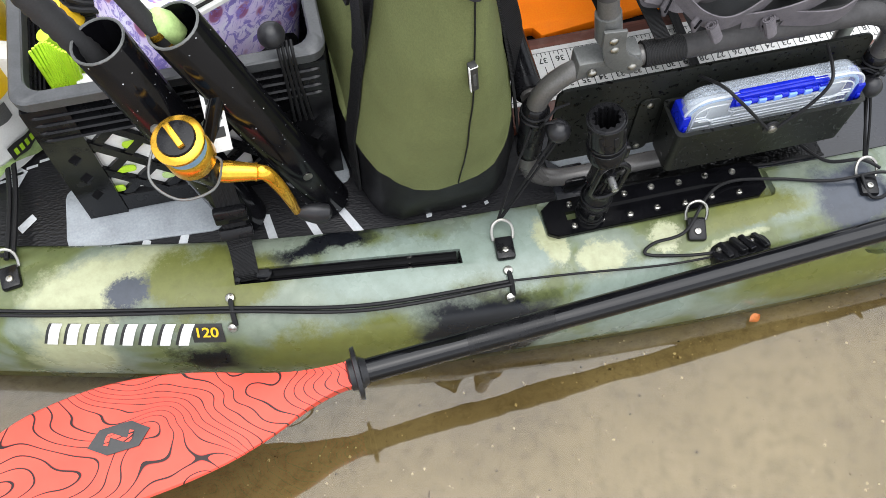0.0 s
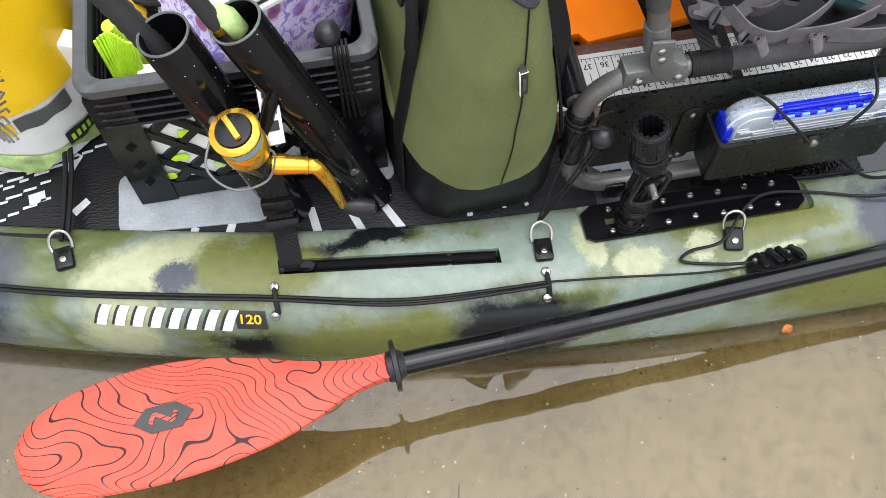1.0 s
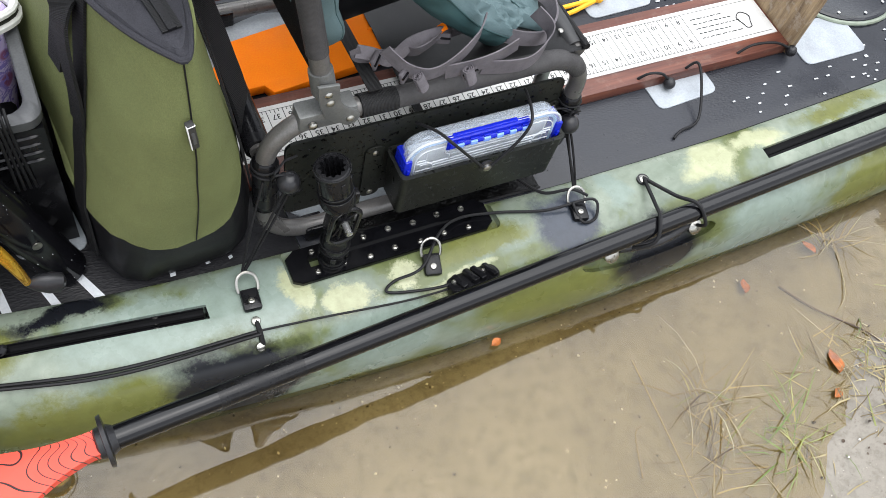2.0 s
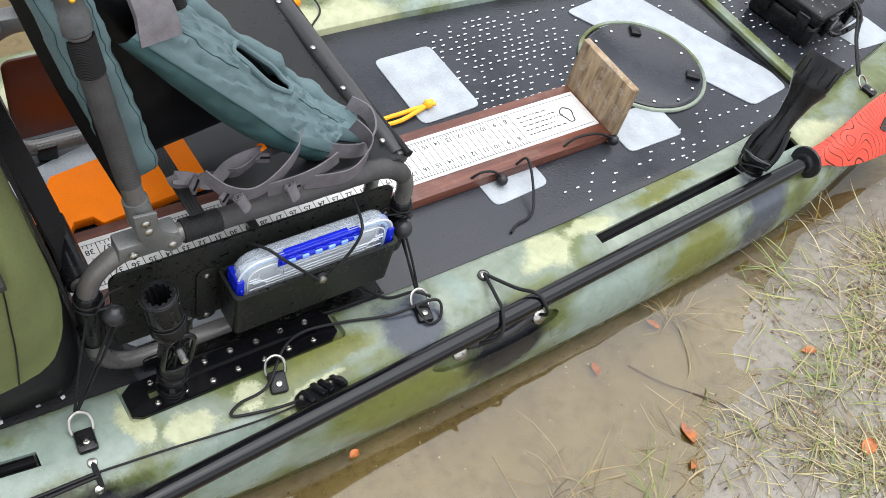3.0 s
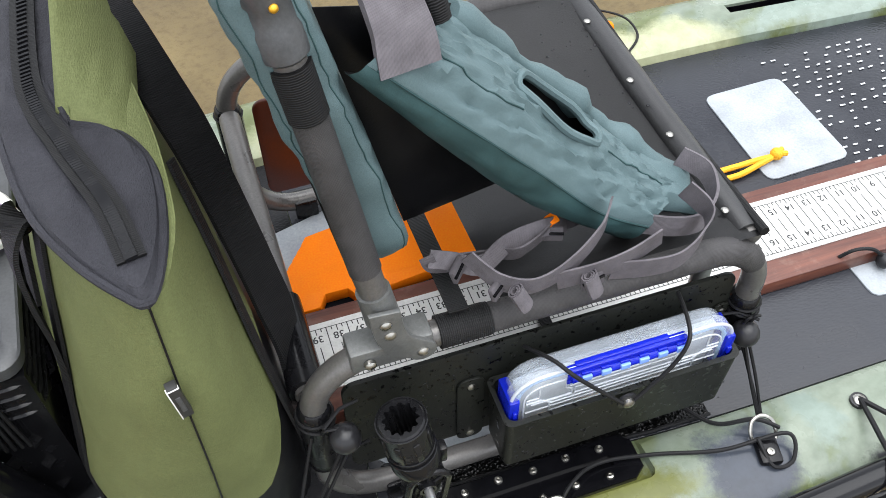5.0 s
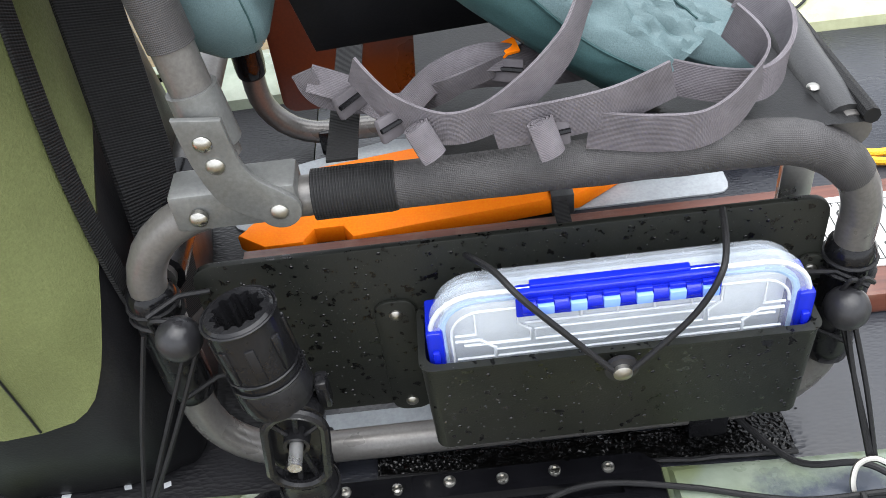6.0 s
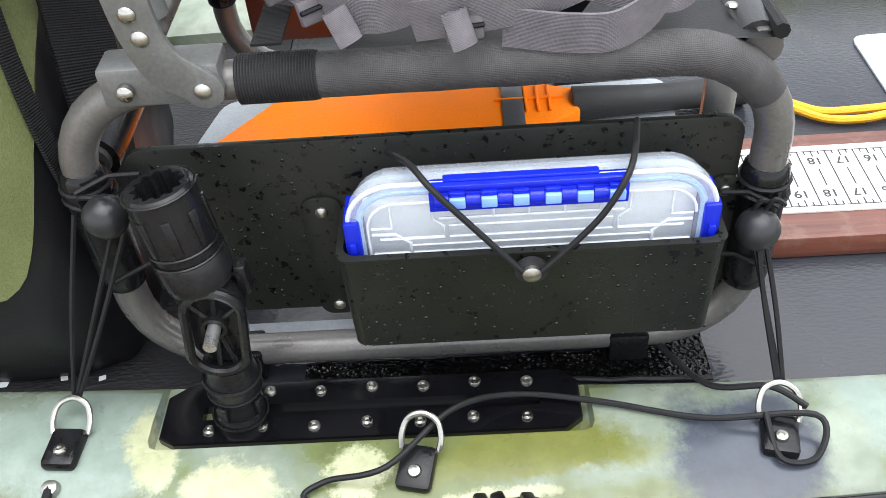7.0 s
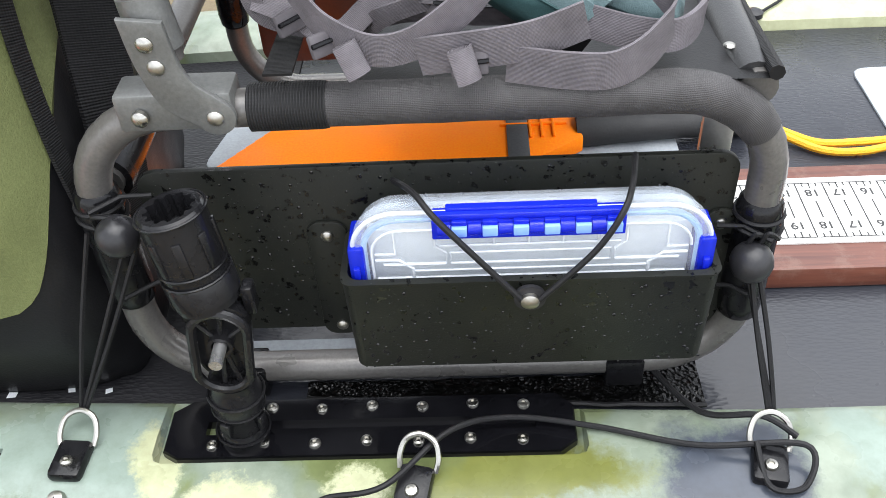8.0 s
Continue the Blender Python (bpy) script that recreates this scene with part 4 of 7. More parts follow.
def build_paddle():
    a, b = Vector((-0.780, -0.360, 0.056)), Vector((0.825, -0.271, 0.053))
    d = (b - a).normalized()
    paddle = thing("paddle", "two-bladed kayak paddle with black shaft clipped along the hull", "paddle", (a + b) / 2)
    part("shaft", sweep([a.lerp(b, i / 30) for i in range(31)], 0.0152, 18), M_GLOSSBLACK, paddle, "glossy wet black shaft")
    part("grip_texture", sweep([a.lerp(b, 0.085 + i / 300) for i in range(22)], lambda s: 0.0154, 18), M_BLACK, paddle, "textured black grip band")
    for p, s in ((a, -1), (b, 1)):
        ring = lathe([(0.0155, -0.012), (0.019, -0.010), (0.020, -0.004), (0.032, -0.003), (0.033, 0.002), (0.020, 0.004), (0.0155, 0.012)], 24, along(p, p + d))
        part("drip_ring", ring, M_RUBBER, paddle, "black rubber drip ring")
    blade(paddle, a - d * 0.008, -d + Vector((0, 0, -0.02)), (0.10, 1.0, 0.12), -1)
    blade(paddle, b + d * 0.008, d, (0.0, 0.55, 0.9), 1)


build_paddle()


# ---- seat ----
def build_seat():
    seat = thing("folding_seat", "raised grey tube kayak seat with black mesh and side storage panel", "seat", (-0.29, 0.07, DECK))

    def loop(y):
        out = rounded(-0.515, -0.070, 0.048, 0.290, 0.066, 8)
        return [(x, y, z) for x, z in out]

    for y in (-0.147, 0.272):
        part("side_frame", sweep(loop(y), 0.0122, 16, True), M_TUBE, seat, "grey coated bent tube frame")
        for x, z0, z1 in ((-0.515, 0.128, 0.232), (-0.070, 0.098, 0.205)):
            m = Matrix.Translation((x, y, z0))
            h = z1 - z0
            part("frame_sleeve", lathe([(0.0125, 0), (0.0150, 0.003), (0.0162, 0.014), (0.0162, h - 0.022), (0.0160, h - 0.010), (0.0150, h - 0.003), (0.0125, h)], 20, m), M_BLACK, seat, "black plastic joint sleeve")
            part("cable_tie", sweep([(x + 0.0162 * math.cos(a * 0.3927), y + 0.0162 * math.sin(a * 0.3927), z1 - 0.012) for a in range(16)], 0.0018, 6, True), M_CORD, seat)
        part("foot_clip", box(-0.165, -0.135, y - 0.014, y + 0.014, 0.026, 0.056, 0.003), M_BLACK, seat)
        part("foot_clip", box(-0.46, -0.43, y - 0.014, y + 0.014, 0.026, 0.056, 0.003), M_BLACK, seat)
        # corner bracket with rivets
        dy = -1 if y < 0 else 1
        br = part("hinge_bracket", box(-0.478, -0.405, y - 0.0135, y + 0.0135, 0.283, 0.309, 0.003), M_BRACKET, seat, "grey steel hinge bracket with round rivets")
        plate = [(-0.416 + 0.0125 * math.cos(radians(q)), 0.294 + 0.0125 * math.sin(radians(q))) for q in range(-150, 61, 15)]
        plate += [tuple(p.xy) for p in smooth_path([(-0.414, 0.309, 0), (-0.424, 0.318, 0), (-0.430, 0.332, 0), (-0.433, 0.358, 0)], 4)] + [tuple(p.xy) for p in smooth_path([(-0.459, 0.361, 0), (-0.456, 0.332, 0), (-0.448, 0.306, 0), (-0.436, 0.294, 0)], 4)]
        part("hinge_plate", prism(plate, 0, 0.0045, Matrix.Translation((0, y - 0.0125 if y < 0 else y + 0.017, 0)) @ STAND, 0.001), M_BRACKET, br)
        for x, z in ((-0.446, 0.345), (-0.443, 0.330), (-0.462, 0.295), (-0.416, 0.294)):
            part("rivet", lathe([(0.0054, -0.002), (0.0052, 0.0014), (0.0036, 0.003), (0.001, 0.0036)], 14, along((x, y + dy * 0.0165, z), (x, y + dy * 0.03, z))), M_STEEL, br)
        # back post
        top = Vector((-0.504, -0.098, 0.74)) if y < 0 else Vector((-0.545, 0.245, 0.74))
        low = Vector((-0.443, y, 0.325))
        part("back_post", rod(low, top, 0.0120, 16), M_TUBE, seat)
        part("post_cap", rod(low + (top - low) * 0.02, low + (top - low) * 0.10, 0.0152, 18, 0.0145), M_BRACKET, seat)
        part("post_sleeve", rod(low + (top - low) * 0.16, low + (top - low) * 0.62, 0.0132, 18), M_SLEEVE, seat, "grey fabric sleeve round the post")
        part("post_wrap", rod(low + (top - low) * 0.52, low + (top - low) * 0.62, 0.0144, 18), M_WEB, seat)
        joint = part("post_joint", lathe([(0.0132, 0), (0.0160, 0.003), (0.0165, 0.022), (0.0150, 0.026), (0.0150, 0.040), (0.0172, 0.044), (0.0172, 0.058), (0.0125, 0.062)], 18, along(low + (top - low) * 0.63, top)), M_RIM, seat, "grey telescoping post joint")
        part("rivet", ball(low + (top - low) * 0.735 + Vector((0.002, -0.0165, 0)), 0.0032, 10), M_GOLD, joint)
        # fabric round the top rail
        corner = [(-0.136 + 0.066 * math.sin(radians(q)), 0.224 + 0.066 * math.cos(radians(q))) for q in (0, 12, 24, 36, 48, 58)]
        rail = [(-0.352 + 0.024 * i, 0.290) for i in range(9)] + corner
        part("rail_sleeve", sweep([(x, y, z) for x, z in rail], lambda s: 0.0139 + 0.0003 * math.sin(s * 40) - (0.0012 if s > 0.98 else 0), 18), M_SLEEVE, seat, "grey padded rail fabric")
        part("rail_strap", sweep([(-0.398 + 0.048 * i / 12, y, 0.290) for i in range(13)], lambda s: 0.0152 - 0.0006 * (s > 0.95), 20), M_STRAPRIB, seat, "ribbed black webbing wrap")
    part("cross_tube", rod((-0.515, -0.13, 0.222), (-0.515, 0.26, 0.222), 0.0125, 14), M_TUBE, seat)
    part("cross_sleeve", rod((-0.515, -0.125, 0.222), (-0.515, -0.02, 0.222), 0.0175, 14), M_BLACK, seat)
    part("cross_tube", rod((-0.085, -0.14, 0.285), (-0.085, 0.26, 0.285), 0.0125, 14), M_TUBE, seat)
    part("front_sleeve", sweep([(-0.0865, -0.135 + 0.39 * i / 20, 0.2862) for i in range(21)], lambda s: 0.0150 + 0.0004 * math.sin(s * 23), 16), M_SLING, seat, "wet black cloth wrapped round the front tube")
    part("leg_strip", box(-0.105, -0.083, -0.105, -0.099, 0.10, 0.285, 0.001), M_ALU, seat, "bare aluminium strip")
    # seat sling, thin mesh that sags a little
    rows = []
    for i in range(13):
        x = -0.335 + 0.255 * i / 12
        rows.append([Vector((x, -0.147 + 0.418 * j / 14, 0.297 - 0.022 * math.sin(math.pi * j / 14) * math.sin(math.pi * (i + 3) / 17) + 0.002 * noise.noise(Vector((x * 30, j, 0))))) for j in range(15)])
    sling = loft(rows, False)
    bmesh.ops.solidify(sling, geom=sling.faces[:], thickness=0.004)
    part("sling", sling, M_SLING, seat, "taut wet black cloth seat sling")
    part("sling_edge", sweep(smooth_path([(-0.078, -0.147, 0.300), (-0.076, -0.05, 0.292), (-0.077, 0.07, 0.289), (-0.079, 0.272, 0.298)], 6), 0.005, 8), M_WEB, seat)
    for y in (-0.11, 0.0, 0.09, 0.2):
        part("rivet", ball((-0.098, y, 0.2985), 0.0042, 10, 0.4), M_STEEL, seat)
    part("sling_strap", ribbon([(-0.378, -0.147, 0.312), (-0.378, 0.06, 0.297), (-0.378, 0.272, 0.312)], (1, 0, 0), 0.018), M_WEB, seat)
    # back rest cloth between the posts, bowed to the rear
    rows = []
    for i in range(15):
        t = i / 14
        z = 0.37 + 0.36 * t
        a = Vector((-0.443, -0.147, 0.325)).lerp(Vector((-0.504, -0.098, 0.74)), (z - 0.325) / 0.415)
        b = Vector((-0.443, 0.272, 0.325)).lerp(Vector((-0.545, 0.245, 0.74)), (z - 0.325) / 0.415)
        rows.append([a.lerp(b, j / 16) + Vector((-0.012 - 0.006 * math.sin(math.pi * j / 16), 0, 0)) for j in range(17)])
    back = loft(rows, False)
    bmesh.ops.solidify(back, geom=back.faces[:], thickness=0.006)
    part("backrest", back, M_MESH, seat, "black mesh backrest")
    # storage panel on the near side, with cable ties
    pan = part("side_panel", prism(rounded(-0.488, -0.087, 0.088, 0.240, 0.014), 0, 0.005, Matrix.Translation((0, -0.139, 0)) @ STAND, 0.001), M_PANEL, seat, "black plastic side panel with water spots")
    for x, x2, z in ((-0.476, -0.512, 0.228), (-0.098, -0.066, 0.185), (-0.10, -0.066, 0.13), (-0.47, -0.51, 0.15)):
        part("cable_tie", sweep([(x, -0.152, z), ((x + x2) / 2, -0.158, z + 0.004), (x2, -0.172, z + 0.002)], 0.0018, 6), M_CORD, pan)
    red = part("side_panel", prism(rounded(-0.488, -0.087, 0.088, 0.240, 0.014), 0, 0.005, Matrix.Translation((0, 0.262, 0)) @ STAND, 0.001), M_DARKRED, seat, "dark rust-red side panel")
    return seat


SEAT = build_seat()


def bungee(name, ball_at, ring, top):
    """A ball on a doubled elastic that hooks the seat to a lashing ring."""
    b = thing(name, "black ball bungee stretched from seat to ring", "bungee cord", ball_at, "ball bungees")
    part("ball", ball(ball_at, 0.0148), M_RUBBER, b, "smooth black ball")
    c = Vector(ball_at)
    for dx in (-0.009, 0.0, 0.008):
        src = c + Vector((dx, 0.004, -0.012)) if dx > -0.005 else Vector(top) + Vector((-0.008, -0.016, -0.02))
        part("cord", sweep(smooth_path([src, src.lerp(ring, 0.5) + Vector((dx * 0.3, 0, 0)), ring + Vector((dx * 0.25, 0, 0))], 6), 0.0018, 6), M_CORD, b)
    w = Vector(top)
    part("cord", sweep([w + Vector((0.0168 * math.cos(i * 0.3927), 0.0168 * math.sin(i * 0.3927), 0.002 * math.sin(i * 0.8) - 0.016)) for i in range(16)], 0.0019, 6, True), M_CORD, b)
    for dx in (-0.004, 0.004):
        part("cord", sweep(smooth_path([c + Vector((dx, 0.004, 0.012)), c.lerp(w, 0.6) + Vector((dx, -0.012, 0.004)), w + Vector((0.006 + dx, -0.0185, -0.016))], 5), 0.0018, 6), M_CORD, b)


bungee("ball_bungee", (-0.495, -0.178, 0.215), RINGS["left"], (-0.515, -0.147, 0.226))
bungee("ball_bungee", (-0.077, -0.172, 0.169), RINGS["right"], (-0.070, -0.147, 0.199))


# ---- tray and tackle box ----
def build_tray():
    x0, x1, y0, y1, z0, z1 = -0.350, -0.106, -0.203, -0.148, 0.100, 0.189
    tray = thing("tray", "open black plastic tray riveted to the seat panel", "tray", ((x0 + x1) / 2, y1, z0))
    rings = []
    for inset, z in ((0.006, z0), (0.002, z0 + 0.006), (0.0, z1 - 0.004), (-0.001, z1), (0.0035, z1), (0.004, z1 - 0.004), (0.007, z0 + 0.006)):
        rings.append([Vector((x, y, z)) for x, y in rounded(x0 + inset, x1 - inset, y0 + inset * 1.2, y1 - inset, 0.008)])
    part("bin", loft(rings), M_PANEL, tray, "deep black bin speckled with water")
    for xa, xb in ((-0.379, -0.351), (-0.105, -0.084)):
        tab = part("mounting_tab", prism(rounded(xa, xb, 0.084, 0.195, 0.010), 0, 0.003, Matrix.Translation((0, -0.1445, 0)) @ STAND, 0.0008), M_PANEL, tray)
        for z in (0.094, 0.183):
            part("rivet", lathe([(0.0048, -0.002), (0.0045, 0.0012), (0.002, 0.0028)], 12, along(((xa + xb) / 2, -0.1475, z), ((xa + xb) / 2, -0.17, z))), M_STEEL, tab)
    cord = part("retaining_cord", sweep(smooth_path([(-0.315, -0.150, 0.232), (-0.300, -0.180, 0.2445), (-0.286, -0.1995, 0.239), (-0.262, -0.2060, 0.212), (-0.236, -0.2085, 0.180), (-0.228, -0.209, 0.172), (-0.218, -0.2085, 0.180), (-0.188, -0.2060, 0.214), (-0.172, -0.1995, 0.239), (-0.164, -0.180, 0.2455), (-0.158, -0.150, 0.246)], 8), 0.0021, 8), M_CORD, tray, "dark elastic cord in a V")
    part("rubber_washer", lathe([(0.0105, 0), (0.0105, 0.003), (0.007, 0.0035)], 18, along((-0.228, -0.205, 0.176), (-0.228, -0.22, 0.176))), M_RUBBER, tray)
    part("rivet", lathe([(0.006, 0), (0.006, 0.003), (0.003, 0.0048)], 16, along((-0.228, -0.2085, 0.176), (-0.228, -0.22, 0.176))), M_STEEL, tray)


def build_tackle_box():
    box_ = thing("tackle_box", "flat clear tackle box with blue latches standing in the tray", "tackle box", (-0.228, -0.178, 0.108))
    def shell(x0, x1, z0, z1, r, y0, y1, wall=0.0018):
        """Open-backed shallow pan: face at y0, wall running back to y1."""
        rings = [[(x, y, z) for x, z in rounded(x0 + g, x1 - g, z0 + g, z1 - g, max(r - g, 0.004), 7)] for g, y in ((0.0, y1), (0.0, y0 + 0.003), (0.001, y0 + 0.001), (0.003, y0), (0.006, y0), (0.006, y0 + wall), (wall, y0 + 0.004), (wall, y1), (0.0, y1))]
        bm = loft([[Vector(p) for p in ring] for ring in rings], True, False)
        bm.faces.new([bm.verts.new((x, y0 + 0.0006, z)) for x, z in rounded(x0 + 0.006, x1 - 0.006, z0 + 0.006, z1 - 0.006, r - 0.006, 7)])
        return bm

    lid = part("lid", shell(-0.342, -0.112, 0.102, 0.2295, 0.030, -0.1902, -0.178), M_CLEAR, box_, "frosted clear lid with ribs")
    part("body", place(shell(-0.339, -0.115, 0.102, 0.2265, 0.028, 0.1640, 0.1775), Matrix.Diagonal((1, -1, 1, 1))), M_CLEAR, box_, "frosted clear body")
    ins = [(x, -0.1865, z) for x, z in rounded(-0.3345, -0.1195, 0.110, 0.2225, 0.024, 7)]
    part("gasket", sweep(ins, 0.0024, 8, True), M_GASKET, box_, "pale blue rubber gasket")
    part("lid_edge", sweep([(x, -0.1885, z) for x, z in rounded(-0.3415, -0.1125, 0.1025, 0.2290, 0.030, 7)], 0.0017, 8, True), M_RIB, lid, "thick milky lid edge")
    yf = -0.1906

    def rib(pts, r=0.0009):
        part("rib", sweep([(x, yf, z) for x, z in pts], r, 6), M_RIB, lid)

    rib([(x, z) for x, z in rounded(-0.329, -0.125, 0.112, 0.2165, 0.019, 6)], 0.0010)
    for sgn in (-1, 1):
        def at(*pts):
            return [(-0.227 + sgn * (x + 0.227), z) for x, z in pts]
        rib(at((-0.288, 0.217), (-0.288, 0.203), (-0.281, 0.197), (-0.281, 0.188), (-0.322, 0.188)), 0.0011)
        rib(at((-0.314, 0.216), (-0.314, 0.197), (-0.327, 0.197)))
        rib(at((-0.327, 0.192), (-0.312, 0.192), (-0.303, 0.184), (-0.303, 0.130)), 0.0012)
        rib(at((-0.327, 0.176), (-0.303, 0.176)))
    rib([(-0.284, 0.203), (-0.170, 0.203)], 0.0011)
    rib([(-0.278, 0.197), (-0.176, 0.197), (-0.176, 0.188), (-0.278, 0.188), (-0.278, 0.197)])
    for z in (0.182, 0.176, 0.168, 0.158):
        rib([(-0.302, z), (-0.152, z)], 0.0008)
    for x in (-0.272, -0.250, -0.228, -0.206, -0.184):
        rib([(x, 0.203), (x, 0.211)], 0.0010)
    # long hinge latch on top: a cap, a skirt and a row of hinge barrels with lighter gaps
    hinge = part("top_latch", box(-0.289, -0.168, -0.1938, -0.185, 0.2255, 0.2305, 0.0018), M_BLUE, box_, "translucent blue hinged latch")
    part("latch_cap", box(-0.280, -0.186, -0.190, -0.184, 0.2300, 0.2325, 0.001), M_BLUE, hinge)
    part("latch_skirt", box(-0.289, -0.168, -0.1935, -0.1912, 0.2105, 0.2255, 0.0010), M_BLUE, hinge)
    for k in range(6):
        x = -0.2855 + 0.0192 * k
        part("knuckle", rod((x, -0.1935, 0.2195), (x + 0.0085, -0.1935, 0.2195), 0.0046, 14), M_BLUE, hinge)
        part("window", box(x + 0.0090, x + 0.0187, -0.1990, -0.1932, 0.2165, 0.2235, 0.0008), M_WINDOW, hinge)
        part("hinge_step", box(x + 0.0090, x + 0.0187, -0.1965, -0.1930, 0.2235, 0.2268, 0.0008), M_BLUE, hinge)
    for xa, xb in ((-0.3445, -0.334), (-0.120, -0.1095)):
        s = part("side_latch", box(xa, xb, -0.1930, -0.162, 0.145, 0.2035, 0.002), M_BLUE, box_, "translucent blue side latch")
        for z in (0.166, 0.184):
            part("knuckle", box(xa + 0.003, xb - 0.003, -0.196, -0.192, z - 0.005, z + 0.005, 0.001), M_BLUE, s)
    part("divider", box(-0.333, -0.121, -0.1755, -0.167, 0.108, 0.205, 0.002), M_WHITE, box_, "pale dividers and lures seen through the lid")
    for x, w in ((-0.30, 0.02), (-0.25, 0.03), (-0.215, 0.018), (-0.17, 0.025)):
        part("lure", place(ball((0, 0, 0), w, 10, 0.28), Matrix.Translation((x, -0.178, 0.130)) @ Matrix.Diagonal((1, 0.3, 1.5, 1))), M_TAN, box_, "pale tan soft lures inside")
    box_.location.z += 0.006


build_tray()
build_tackle_box()


def droplets(parent, count, place_at, seed, size=(0.0005, 0.0016), material=None):
    """Beads of rain: small flattened domes, joined as they cannot be told apart."""
    rnd = random.Random(seed)
    bm = bmesh.new()
    for _ in range(count):
        p, n = place_at(rnd)
        r = rnd.uniform(size[0], size[1]) * rnd.random() ** 0.5
        u = n.orthogonal().normalized()
        v = n.cross(u)
        ring = [[bm.verts.new(p + (u * math.cos(a * 1.0472) + v * math.sin(a * 1.0472)) * r * k + n * r * h) for a in range(6)] for k, h in ((1.0, 0.0), (0.7, 0.35))]
        tip = bm.verts.new(p + n * r * 0.48)
        for a in range(6):
            b = (a + 1) % 6
            bm.faces.new((ring[0][a], ring[0][b], ring[1][b], ring[1][a]))
            bm.faces.new((ring[1][a], ring[1][b], tip))
    return part("raindrop", bm, material or M_GLOSSBLACK, parent, kind="stuff")


TRAY = bpy.data.objects["tray"]
droplets(TRAY, 210, lambda r: (Vector((r.uniform(-0.345, -0.11), -0.2033, r.uniform(0.108, 0.186))), Vector((0, -1, 0))), 1)
droplets(SEAT, 210, lambda r: (Vector((r.uniform(-0.48, -0.37), -0.1442, r.uniform(0.095, 0.235))), Vector((0, -1, 0))), 2)
droplets(SEAT, 90, lambda r: (Vector((r.uniform(-0.30, -0.09), r.uniform(0.03, 0.25), 0.2985)), Vector((0, 0, 1))), 4, (0.001, 0.0022))
droplets(SEAT, 100, lambda r: (Vector((r.uniform(-0.37, -0.1), -0.1442, r.uniform(0.20, 0.238))), Vector((0, -1, 0))), 3)


# ---- rod holders ----
def notched_ring(c, r_out, r_in, depth, n=12):
    """Open tube end with splines inside."""
    prof = []
    k = 48
    for i in range(k):
        prof.append((i * 2 * math.pi / k, r_in if (i // 2) % 2 else r_in * 0.84))
    rings = [[c @ Vector((r_out * math.cos(a), r_out * math.sin(a), h)) for a, _ in prof] for h in (-depth, -0.002)]
    rings.append([c @ Vector(((r_out - 0.002) * math.cos(a), (r_out - 0.002) * math.sin(a), 0)) for a, _ in prof])
    rings.append([c @ Vector((r * math.cos(a), r * math.sin(a), 0)) for a, r in prof])
    rings.append([c @ Vector((r * math.cos(a), r * math.sin(a), -depth * 0.8)) for a, r in prof])
    return loft(rings)


